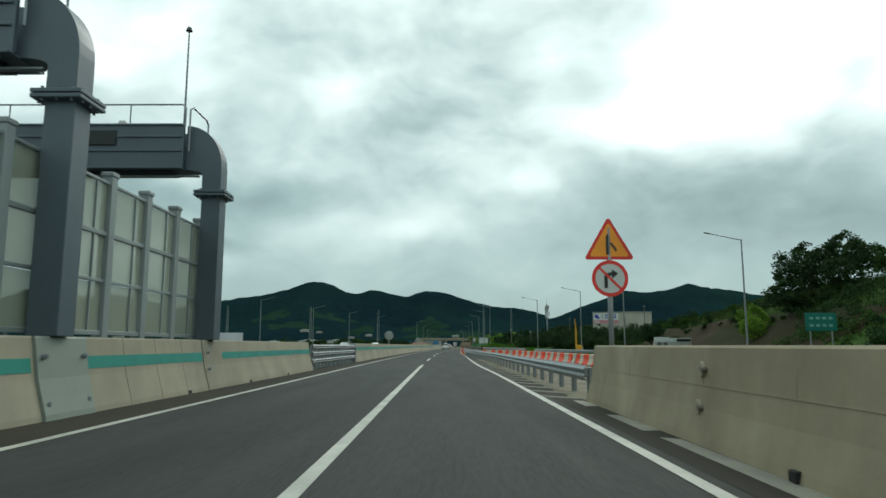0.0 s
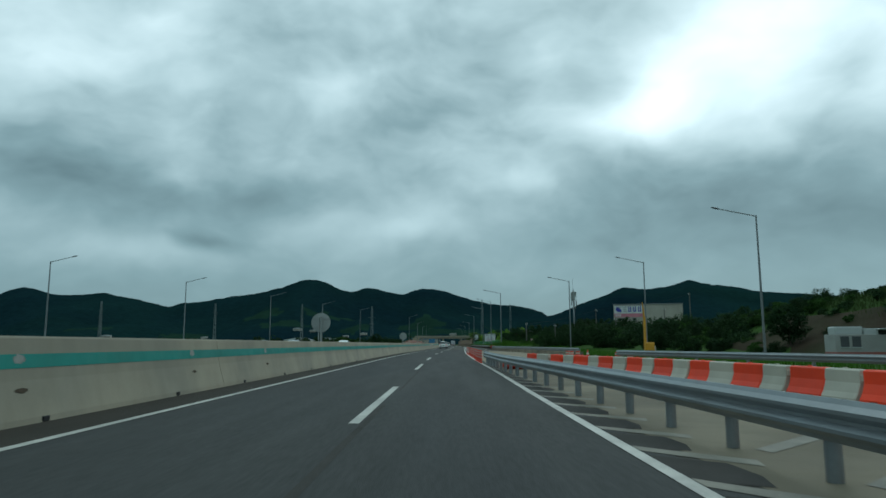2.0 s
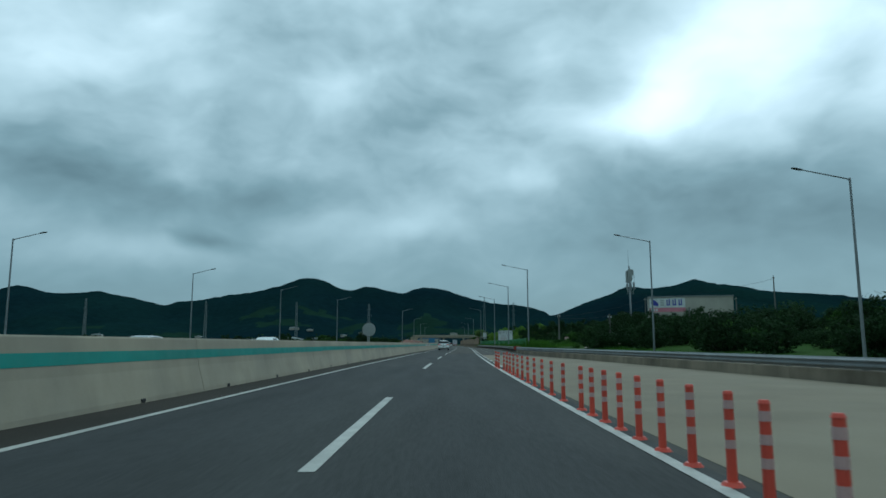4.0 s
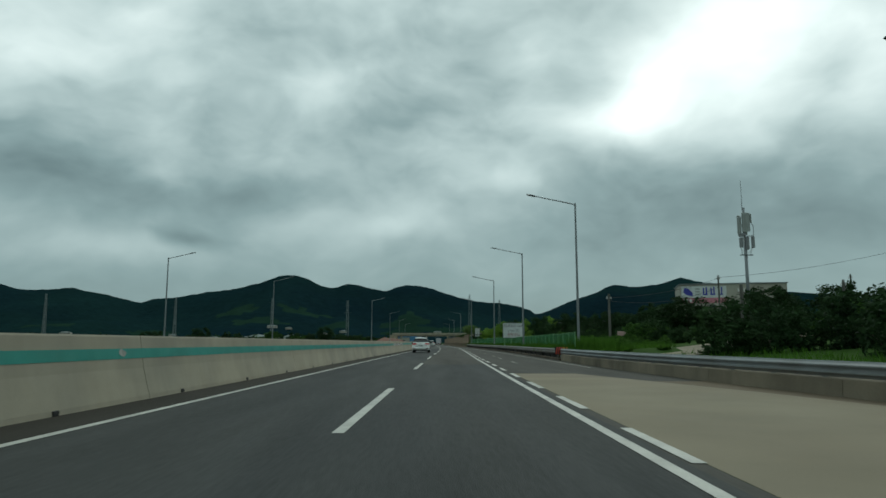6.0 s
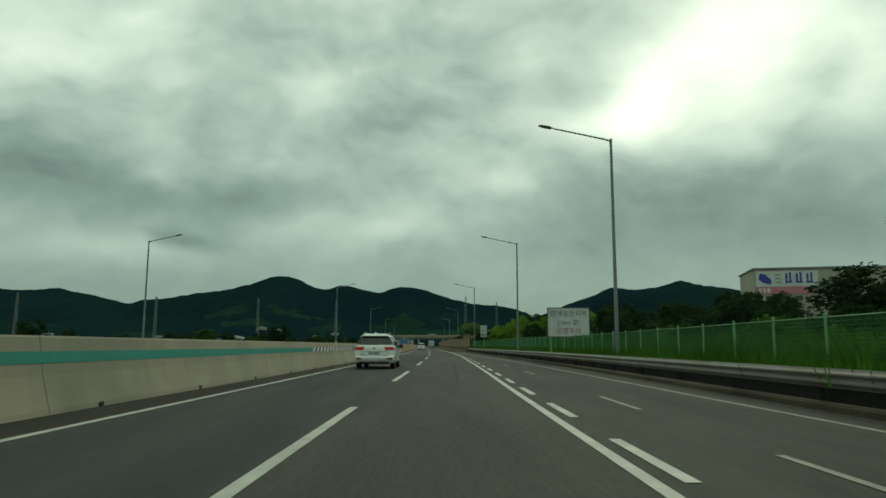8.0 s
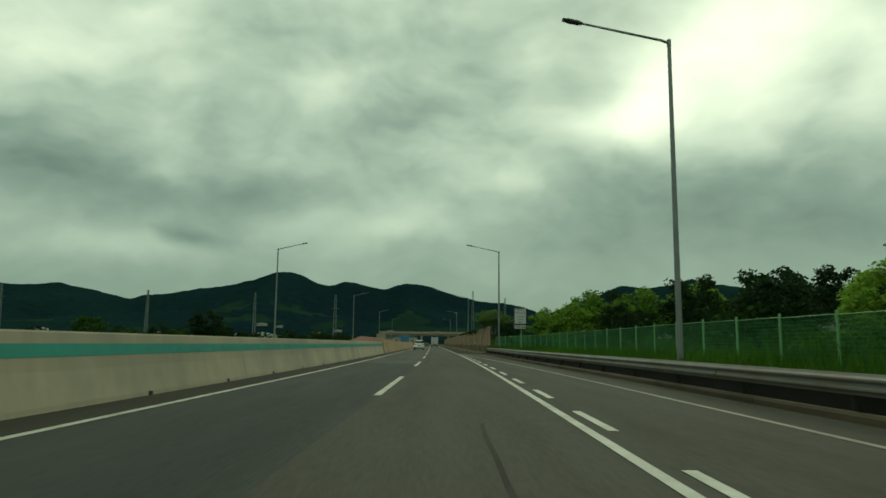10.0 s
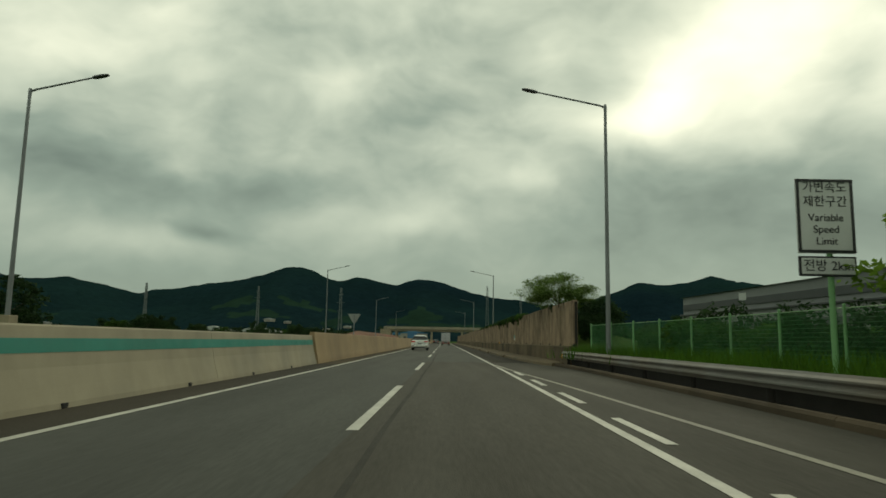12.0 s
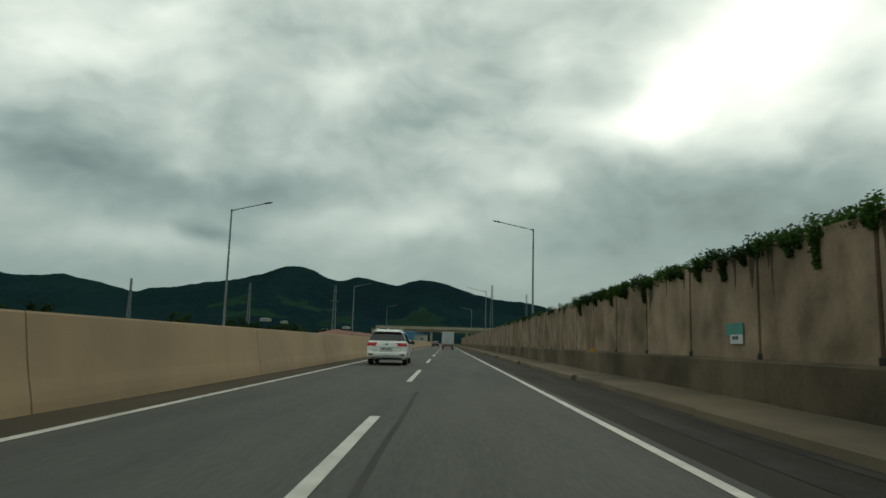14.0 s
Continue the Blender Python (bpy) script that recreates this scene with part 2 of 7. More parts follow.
M["pole_old"] = material("weathered_pole_concrete", (0.14, 0.135, 0.12), 0.9, spec=0.15, grain=(25, 0.12), stain=(1.0, 0.2), streak=0.15)
M["filler"] = material("pale_mortar_filler", (0.34, 0.34, 0.31), 0.9, spec=0.15, grain=(30, 0.2), stain=(6.0, 0.35), tint=(0.20, 0.21, 0.19))
M["wall_stain"] = material("dark_wall_stain", (0.085, 0.066, 0.048), 0.95, spec=0.1, grain=(20, 0.3), stain=(2.0, 0.3), tint=(0.09, 0.07, 0.05))
M["cover"] = material("grey_cover_plate", (0.26, 0.29, 0.255), 0.6, 0.1, grain=(20, 0.08), stain=(1.0, 0.12))
M["form_mark"] = material("form_mark", (0.24, 0.205, 0.145), 0.95)
M["worn_concrete"] = material("brown_worn_concrete", (0.125, 0.097, 0.066), 0.9, spec=0.15, grain=(30, 0.2), stain=(0.5, 0.2), tint=(0.16, 0.125, 0.085))
M["joint"] = material("dark_joint", (0.025, 0.022, 0.018), 0.95)
M["dark"] = material("black_rubber", (0.012, 0.012, 0.012), 0.8)
M["green"] = material("green_band_paint", (0.003, 0.235, 0.185), 0.5, grain=(25, 0.10), stain=(1.2, 0.14), tint=(0.006, 0.20, 0.155))
M["black"] = material("black_paint", (0.014, 0.014, 0.014), 0.55)
M["white"] = material("white_paint", (0.72, 0.72, 0.68), 0.5, grain=(20, 0.05), stain=(1.0, 0.08))
M["zinc"] = material("galvanised_steel", (0.26, 0.285, 0.30), 0.42, 0.7, grain=(20, 0.10), stain=(1.5, 0.14), tint=(0.24, 0.25, 0.25))
M["zinc_slip"] = material("galvanised_steel_grey", (0.22, 0.235, 0.24), 0.5, 0.55, grain=(20, 0.10), stain=(1.2, 0.18), tint=(0.19, 0.19, 0.185))
M["zinc_old"] = material("galvanised_steel_dull", (0.20, 0.19, 0.175), 0.55, 0.4, grain=(20, 0.12), stain=(1.2, 0.2), tint=(0.18, 0.15, 0.12))
M["gantry"] = material("gantry_paint", (0.095, 0.122, 0.145), 0.45, 0.1, grain=(15, 0.06), stain=(0.8, 0.10), tint=(0.07, 0.09, 0.105))
# near-black that paints shade under the beam and inside its openings
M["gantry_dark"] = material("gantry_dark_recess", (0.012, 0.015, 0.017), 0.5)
M["mullion"] = material("noise_wall_post_paint", (0.27, 0.30, 0.30), 0.5, 0.2, grain=(15, 0.06), stain=(1.0, 0.10))
M["pane"] = clear_panel("noise_wall_pane", (0.47, 0.49, 0.40), 0.45)
M["pole"] = material("lamp_pole_steel", (0.23, 0.245, 0.25), 0.5, 0.4, grain=(20, 0.06), stain=(1.0, 0.1))
M["lamp_head"] = material("lamp_head_grey", (0.06, 0.065, 0.07), 0.5, 0.2)
M["orange"] = material("orange_plastic", (0.86, 0.058, 0.012), 0.5, spec=0.25, grain=(20, 0.06), stain=(1.5, 0.14), tint=(0.72, 0.05, 0.012), vary=0.06)
M["white_plastic"] = material("white_plastic_soiled", (0.50, 0.47, 0.39), 0.6, spec=0.2, grain=(20, 0.06), stain=(1.5, 0.16), tint=(0.46, 0.44, 0.36), vary=0.05)
M["post_orange"] = material("delineator_orange", (0.62, 0.075, 0.04), 0.55, stain=(2, 0.12), tint=(0.5, 0.06, 0.035))
M["post_band"] = material("delineator_band", (0.55, 0.36, 0.33), 0.4, stain=(2, 0.1))
M["yellow"] = material("machine_yellow", (0.62, 0.30, 0.02), 0.5, stain=(1.5, 0.2))
M["sign_orange"] = material("sign_orange_sheet", (0.95, 0.33, 0.015), 0.4, grain=(20, 0.03), stain=(2, 0.05))
M["sign_red"] = material("sign_red_sheet", (0.72, 0.03, 0.02), 0.4, grain=(20, 0.03), stain=(2, 0.06))
M["sign_white"] = material("sign_white_sheet", (0.60, 0.62, 0.60), 0.5, grain=(20, 0.03), stain=(1.5, 0.06))
M["sign_back"] = material("sign_back_aluminium", (0.34, 0.36, 0.34), 0.5, 0.3, stain=(1.2, 0.12))
M["sign_ink"] = material("sign_black_ink", (0.018, 0.018, 0.02), 0.5)
M["sign_green"] = material("sign_green_sheet", (0.0, 0.13, 0.10), 0.45)
M["sign_teal"] = material("sign_teal_sheet", (0.05, 0.24, 0.20), 0.5, stain=(3, 0.2))
M["sign_pale"] = material("sign_faded_marks", (0.16, 0.34, 0.30), 0.5)
M["sign_blue"] = material("sign_blue_sheet", (0.04, 0.045, 0.33), 0.45)
M["sign_pink"] = material("sign_pink_sheet", (0.55, 0.20, 0.25), 0.5)
M["fence"] = material("green_fence_wire", (0.016, 0.14, 0.03), 0.5)
M["fence_post"] = material("pale_green_fence_post", (0.17, 0.38, 0.16), 0.5, stain=(2, 0.1))
M["soil"] = material("bare_soil", (0.044, 0.034, 0.022), 0.95, spec=0.03, grain=(5, 0.35), stain=(0.25, 0.4), bump=0.02, bump_scale=15, tint=(0.030, 0.036, 0.016))
M["dirt_track"] = material("dirt_track", (0.26, 0.22, 0.15), 0.95, grain=(12, 0.18), stain=(0.4, 0.2), bump=0.01, bump_scale=15)
M["meadow"] = material("meadow_ground", (0.040, 0.082, 0.017), 0.95, spec=0.03, grain=(6, 0.30), stain=(0.12, 0.30), bump=0.03, bump_scale=9, tint=(0.050, 0.085, 0.020))
# gutter earth with the shade behind the guardrail put into its colour
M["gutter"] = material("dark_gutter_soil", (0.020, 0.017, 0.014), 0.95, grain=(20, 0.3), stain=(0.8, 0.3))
M["kerb"] = material("kerb_concrete", (0.16, 0.124, 0.082), 0.92, spec=0.15, grain=(25, 0.14), stain=(0.6, 0.2), bump=0.004, bump_scale=50, tint=(0.10, 0.083, 0.062), vary=0.05)
M["grass"] = material("tall_grass", (0.065, 0.15, 0.018), 0.8, spec=0.08, grain=(3, 0.2), stain=(0.25, 0.25), island=0.30, tint=(0.05, 0.11, 0.016), through_light=0.35)
M["leaf"] = material("shrub_leaves", (0.050, 0.105, 0.022), 0.8, spec=0.08, grain=(3, 0.2), stain=(0.4, 0.2), island=0.35, vary=0.20, tint=(0.028, 0.060, 0.016), through_light=0.3)
M["leaf_dark"] = material("tree_leaves_dark", (0.030, 0.058, 0.021), 0.8, spec=0.08, grain=(3, 0.2), stain=(0.4, 0.2), island=0.35, vary=0.2, tint=(0.018, 0.040, 0.015), through_light=0.25)
M["leaf_light"] = material("tree_leaves_light", (0.21, 0.34, 0.055), 0.8, spec=0.08, grain=(3, 0.2), stain=(0.4, 0.2), island=0.35, vary=0.15, tint=(0.09, 0.18, 0.026), through_light=0.35)
M["leaf_fresh"] = material("shrub_leaves_fresh", (0.080, 0.155, 0.032), 0.8, spec=0.08, grain=(3, 0.2), stain=(0.4, 0.2), island=0.35, vary=0.20, tint=(0.050, 0.105, 0.022), through_light=0.35)
M["leaf_mid"] = material("tree_leaves_mid", (0.125, 0.20, 0.05), 0.7, spec=0.15, grain=(3, 0.2), stain=(0.4, 0.2), island=0.40, tint=(0.042, 0.085, 0.020), through_light=0.35)
M["bark"] = material("bark", (0.07, 0.055, 0.04), 0.95, grain=(20, 0.3), stain=(2, 0.2), bump=0.01)
# the blue haze of distance is mixed into the forest colour
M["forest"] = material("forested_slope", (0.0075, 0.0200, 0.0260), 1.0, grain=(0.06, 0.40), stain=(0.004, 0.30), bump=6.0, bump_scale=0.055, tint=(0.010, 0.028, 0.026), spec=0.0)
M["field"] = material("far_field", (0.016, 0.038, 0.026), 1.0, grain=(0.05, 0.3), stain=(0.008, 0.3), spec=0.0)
M["brick_red"] = material("red_earth_bank", (0.18, 0.060, 0.028), 0.95, grain=(4, 0.15), stain=(0.12, 0.25), tint=(0.10, 0.048, 0.028))
M["clad"] = material("beige_wall_cladding", (0.40, 0.37, 0.31), 0.7, grain=(8, 0.05), stain=(0.3, 0.10), streak=0.08)
M["clad_grey"] = material("grey_wall_cladding", (0.23, 0.24, 0.245), 0.6, grain=(8, 0.05), stain=(0.3, 0.10))
M["shed_wall"] = material("pale_shed_wall", (0.36, 0.36, 0.34), 0.7, grain=(8, 0.08), stain=(0.6, 0.2), tint=(0.25, 0.24, 0.21))
M["clad_dark"] = material("dark_grey_cladding_band", (0.075, 0.08, 0.085), 0.6, stain=(0.3, 0.10))
M["roof_white"] = material("white_roof_sheet", (0.50, 0.53, 0.52), 0.6, stain=(0.2, 0.10))
M["roof_blue"] = material("blue_roof_sheet", (0.05, 0.18, 0.32), 0.6, stain=(0.2, 0.10))
M["van_paint"] = material("white_car_paint", (0.86, 0.87, 0.83), 0.22, 0.0, grain=(5, 0.01), stain=(1.5, 0.02), spec=0.6)
M["car_glass"] = material("dark_car_glass", (0.012, 0.015, 0.015), 0.06, 0.0, grain=(5, 0.0), stain=(1, 0.0), spec=0.7)
M["tail_red"] = material("tail_lamp_red", (0.55, 0.012, 0.012), 0.2)
M["lamp_lens"] = material("dark_red_reflector", (0.16, 0.008, 0.008), 0.25)
M["tyre"] = material("tyre_rubber", (0.016, 0.016, 0.016), 0.85, bump=0.003)
M["alloy"] = material("alloy_rim", (0.50, 0.50, 0.50), 0.3, 0.8)
M["chrome"] = material("chrome_trim", (0.55, 0.55, 0.55), 0.15, 1.0)
M["plate"] = material("number_plate_white", (0.55, 0.56, 0.54), 0.5)
M["truck_box"] = material("truck_box_white", (0.58, 0.58, 0.60), 0.5, stain=(0.8, 0.08), streak=0.08)
M["truck_blue"] = material("truck_blue_paint", (0.02, 0.09, 0.42), 0.35)
M["silver"] = material("silver_car_paint", (0.48, 0.50, 0.50), 0.25, 0.3)
M["grey_car"] = material("dark_grey_car_paint", (0.06, 0.065, 0.07), 0.25, 0.3)
M["slope_grass"] = material("slope_grass", (0.040, 0.070, 0.020), 0.8, spec=0.08, grain=(3, 0.2), stain=(0.2, 0.3), island=0.35, tint=(0.048, 0.068, 0.022), through_light=0.3)
M["far_steel"] = material("far_weathered_steel", (0.16, 0.185, 0.19), 0.8)
M["rust"] = material("rusty_red_band", (0.30, 0.10, 0.08), 0.8)

# ---------------------------------------------------------------- building helpers
ROAD_Y = [-120, -80, 0, 42, 70, 100, 125, 150, 170, 190, 208, 227, 255, 285, 325, 365, 500, 700, 1500]
ROAD_X = [-1.35, -1.35, -1.33, -1.50, -1.46, -1.33, -0.98, -0.37, 0.2, 0.8, 1.43, 2.02, 2.7, 3.08, 3.3, 3.45, 3.95, 4.65, 7.4]


def ease(y, ys, xs):
    """A smooth curve through knots (cubic, with slopes from the neighbours)."""
    n = len(ys)
    if y <= ys[0]:
        return xs[0]
    if y >= ys[-1]:
        return xs[-1]
    i = max(k for k in range(n - 1) if ys[k] <= y)

    def slope(k):
        a, b = max(k - 1, 0), min(k + 1, n - 1)
        return (xs[b] - xs[a]) / (ys[b] - ys[a])

    w = ys[i + 1] - ys[i]
    t = (y - ys[i]) / w
    return ((2 * t**3 - 3 * t**2 + 1) * xs[i] + (t**3 - 2 * t**2 + t) * w * slope(i) + (3 * t**2 - 2 * t**3) * xs[i + 1] + (t**3 - t**2) * w * slope(i + 1))


def rx(y):
    """Where the line between the two lanes lies."""
    return ease(y, ROAD_Y, ROAD_X)


def at(y, d, z=0.0):
    return Vector((rx(y) + d, y, z))


def heading(y):
    """Turn about z (degrees) that faces along the road."""
    return -math.degrees(math.atan2(rx(y + 1) - rx(y - 1), 2.0))


def steps(a, b, size):
    n = max(1, round((b - a) / size))
    return [a + (b - a) * i / n for i in range(n + 1)]


def link(name, bm, mats, parent=None, label="", smooth=False):
    me = bpy.data.meshes.new(name)
    bmesh.ops.recalc_face_normals(bm, faces=bm.faces)
    bm.to_mesh(me)
    bm.free()
    return put(name, me, mats, parent, label, smooth)


def put(name, me, mats, parent=None, label="", smooth=False):
    for m in mats if isinstance(mats, (list, tuple)) else [mats]:
        me.materials.append(M[m] if isinstance(m, str) else m)
    if smooth:
        me.polygons.foreach_set("use_smooth", [True] * len(me.polygons))
        if smooth == "edges":
            me.set_sharp_from_angle(angle=radians(38))
    ob = new(name, me)
    if parent:
        ob.parent = parent
    return tagged(ob, label)


def part(name, bm, mats, parent, label="", smooth=False):
    return link(name, bm, mats, parent, label, smooth)


def thing(name, label, category, group="", kind="", m=None):
    ob = tagged(new(name), label, category, group, kind)
    if m is not None:
        ob.matrix_world = m
    return ob


def add_box(bm, c, s, b=0.0, rot=None, mat=0):
    """A box at c of size s, its edges chamfered by b."""
    t = Matrix.LocRotScale(Vector(c), Euler([radians(a) for a in rot]) if rot else None, Vector(s))
    vs = bmesh.ops.create_cube(bm, size=1.0, matrix=t)["verts"]
    fs = {f for v in vs for f in v.link_faces}
    if b:
        es = list({e for v in vs for e in v.link_edges})
        r = bmesh.ops.bevel(bm, geom=es, offset=b, segments=1, affect="EDGES", profile=0.5)
        fs = {f for f in fs if f.is_valid} | set(r["faces"])
    for f in fs:
        f.material_index = mat
    return bm


def add_rod(bm, p, q, r0, r1=None, seg=10, mat=0, caps=True):
    """A round bar from p to q."""
    p, q = Vector(p), Vector(q)
    turn = (q - p).to_track_quat("Z", "Y").to_matrix().to_4x4()
    r = bmesh.ops.create_cone(bm, cap_ends=caps, segments=seg, radius1=r0, radius2=r0 if r1 is None else r1, depth=(q - p).length, matrix=Matrix.Translation((p + q) / 2) @ turn)
    for f in {f for v in r["verts"] for f in v.link_faces}:
        f.material_index = mat
    return bm


def add_tube(bm, pts, r, seg=8, mat=0):
    """A bent bar through pts."""
    pts = [Vector(p) for p in pts]
    rings = []
    for i, p in enumerate(pts):
        t = (pts[min(i + 1, len(pts) - 1)] - pts[max(i - 1, 0)]).normalized()
        side = t.cross(Vector((0, 0, 1)))
        side = side.normalized() if side.length > 1e-4 else Vector((1, 0, 0))
        up = side.cross(t)
        rr = r[i] if isinstance(r, (list, tuple)) else r
        rings.append([bm.verts.new(p + rr * (math.cos(a) * side + math.sin(a) * up)) for a in (2 * math.pi * k / seg for k in range(seg))])
    for a, b in zip(rings, rings[1:]):
        for k in range(seg):
            bm.faces.new((a[k], a[(k + 1) % seg], b[(k + 1) % seg], b[k])).material_index = mat
    for ring in (rings[0], rings[-1]):
        bm.faces.new(ring).material_index = mat
    return bm


def add_sweep(bm, profile, y0, y1, step=4.0, closed=True, line=None, mat=0, cap=True):
    """A profile of (d, z) carried along the road from y0 to y1. line(y) gives a d to add."""
    rings = []
    for y in steps(y0, y1, step):
        o = line(y) if line else 0.0
        rings.append([bm.verts.new(at(y, d + o, z)) for d, z in profile])
    n = len(profile)
    for a, b in zip(rings, rings[1:]):
        for k in range(n if closed else n - 1):
            bm.faces.new((a[k], a[(k + 1) % n], b[(k + 1) % n], b[k])).material_index = mat
    if closed and cap:
        for ring in (rings[0], rings[-1]):
            bm.faces.new(ring).material_index = mat
    return bm


def add_poly(bm, pts, depth, axis=(0, 1, 0), mat=0):
    """A flat outline with thickness along axis."""
    a = Vector(axis) * depth
    lo = [bm.verts.new(Vector(p)) for p in pts]
    hi = [bm.verts.new(Vector(p) + a) for p in pts]
    n = len(pts)
    fs = [bm.faces.new(lo), bm.faces.new(hi)] + [bm.faces.new((lo[k], lo[(k + 1) % n], hi[(k + 1) % n], hi[k])) for k in range(n)]
    for f in fs:
        f.material_index = mat
    return bm


def lettering(text, size, parent, mat, m, name="lettering", align="CENTER"):
    """Words as a thin mesh, in the built-in font."""
    cu = bpy.data.curves.new(name, "FONT")
    cu.body, cu.size, cu.extrude, cu.align_x, cu.align_y = text, size, 0.003, align, "CENTER"
    tmp = new("tmp", cu)
    me = bpy.data.meshes.new_from_object(tmp.evaluated_get(bpy.context.evaluated_depsgraph_get()))
    bpy.data.objects.remove(tmp)
    bpy.data.curves.remove(cu)
    me.materials.clear()
    ob = put(name, me, mat, parent)
    ob.matrix_local = m
    return ob


FACING = pose(0, 0, 0, 90, 0, 0)  # upright, read by one who looks along +y

# ---------------------------------------------------------------- ground
def right_hill(x, y):
    """The green bank beside the slip road and the rise behind the fence."""
    u = min(max((x - 29.5) / 16.5, 0), 1)
    h = u * u * (3 - 2 * u) * ease(y, [-60, 0, 60, 90, 100, 116, 134, 150, 166], [0.0, 7.0, 8.2, 8.0, 7.4, 6.1, 4.3, 2.2, 0.0])
    v = min(max((x - 15) / 45, 0), 1) * min(max((y - 110) / 60, 0), 1) * min(max((420 - y) / 60, 0), 1)
    h += 4.0 * v
    return h


def build_ground():
    bm = bmesh.new()
    xs = [-4500, -2500, -1200, -600, -300, -150, -90] + list(range(-70, 130, 5)) + [140, 170, 220, 300, 600, 1200, 2500, 4500]
    ys = [-600, -200, -100] + list(range(-60, 460, 8)) + [480, 520, 580, 660, 800, 1000, 1400, 2000, 3000, 4600]
    grid = []
    for y in ys:
        row = []
        for x in xs:
            z = -0.06
            if x > 14:
                z += right_hill(x, y) + 0.25 * noise.noise(Vector((x, y, 0)) * 0.15) * (1 if x > 18 else 0)
            if x < -62:
                z += min((-62 - x) * 0.05, 4.0) * (0.6 + 0.4 * noise.noise(Vector((x, y, 3)) * 0.02))
            row.append(bm.verts.new((x, y, z)))
        grid.append(row)
    for a, b in zip(grid, grid[1:]):
        for k in range(len(xs) - 1):
            bm.faces.new((a[k], a[k + 1], b[k + 1], b[k]))
    tagged(link("ground", bm, "meadow", smooth=True), "green meadow and grassy earth reaching the hills", "ground", kind="structure")


RIDGE_X = [-3800, -3000, -2400, -2000, -1700, -1611, -1561, -1500, -1420, -1303, -1222, -1179, -1083, -986, -939, -873, -778, -692, -596, -520, -491, -452, -413, -383, -325, -296, -247, -208, -140, -92, -58, -13, 36, 94, 163, 260, 348, 382, 486, 566, 630, 656, 736, 775, 826, 886, 949, 1030, 1132, 1355, 1700, 2300, 3000, 3800]
RIDGE_Z = [120, 150, 130, 180, 170, 183, 201, 209, 190, 182, 189, 178, 162, 139, 151, 157, 172, 183, 203, 230, 234, 232, 219, 203, 190, 198, 202, 193, 179, 196, 202, 195, 179, 161, 145, 136, 116, 100, 140, 167, 197, 201, 197, 200, 210, 224, 215, 205, 188, 172, 150, 190, 150, 120]
CREST = 2500
# meadows and terraces on the lower slopes: middle and half widths
FIELDS = [(-50, 1790, 60, 90), (-22, 1640, 90, 50), (-470, 1830, 46, 60), (-515, 1960, 34, 50), (-315, 1880, 75, 30), (-219, 1740, 32, 40), (135, 1850, 34, 60), (-640, 1760, 60, 40), (-380, 1700, 70, 34), (60, 1700, 40, 40), (-860, 1720, 60, 40), (330, 1700, 50, 40)]


def mountain_z(x, y):
    """Height of the range: up to the crest, then down behind it."""
    w = min(max((y - 1350) / (CREST - 1350), 0), 1) if y < CREST else max(1 - (y - CREST) / 800, 0)
    s = w * w * (3 - 2 * w) if y < CREST else w
    crest = ease(x * CREST / max(y, 1600) if y < CREST else x, RIDGE_X, RIDGE_Z)
    spur = noise.fractal(Vector((x * 0.0035, y * 0.0016, 1.0)), 1.0, 2.1, 4)
    fine = noise.fractal(Vector((x * 0.03, y * 0.03, 5.0)), 1.0, 2.0, 3)
    knobs = noise.fractal(Vector((x * 0.012, y * 0.004, 9.0)), 1.0, 2.0, 2)
    return crest * s * (y / CREST if y < CREST else 1) + s * (1 - s) * 4 * 48 * spur + s * 4 * knobs + fine * 3.6 * (s > 0.02) - 2


def build_mountains():
    bm = bmesh.new()
    nx, ny = 760, 80
    grid = []
    for j in range(ny):
        y = 1250 + 2050 * j / (ny - 1)
        grid.append([bm.verts.new((x, y, mountain_z(x, y))) for x in (-3800 + 7600 * i / (nx - 1) for i in range(nx))])
    for a, b in zip(grid, grid[1:]):
        for k in range(nx - 1):
            f = bm.faces.new((a[k], a[k + 1], b[k + 1], b[k]))
            c = f.calc_center_median()
            edge = 1 + 0.6 * noise.fractal(Vector((c.x * 0.02, c.y * 0.01, 3.0)), 1.0, 2.0, 2)
            f.material_index = int(any(((c.x - cx) / wx) ** 2 + ((c.y - cy) / wy) ** 2 < edge for cx, cy, wx, wy in FIELDS))
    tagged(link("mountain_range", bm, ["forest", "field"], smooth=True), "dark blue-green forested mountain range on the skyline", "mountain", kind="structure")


build_ground()
build_mountains()


def bare_slope():
    """Raw brown earth at the foot of the green bank."""
    bm = bmesh.new()
    rows = []
    for y in steps(58, 122, 3):
        rows.append([bm.verts.new((x + 1.5 * noise.noise(Vector((y * 0.1, x, 0))), y, right_hill(x, y) + (0.5 if 31 < x < 38.5 and 59 < y < 119 else -0.3) + 0.25 * noise.noise(Vector((x * 0.3, y * 0.3, 4))))) for x in (30.5, 32.0, 33.5, 35.0, 36.5, 38.0, 39.0)])
    for a, b in zip(rows, rows[1:]):
        for k in range(6):
            bm.faces.new((a[k], a[k + 1], b[k + 1], b[k]))
    tagged(link("bare_slope", bm, "soil", smooth=True), "bare brown earth at the foot of the slope", "slope", kind="structure")


bare_slope()

# ---------------------------------------------------------------- road surfaces
LEFT_EDGE, RIGHT_EDGE = -3.62, 3.485


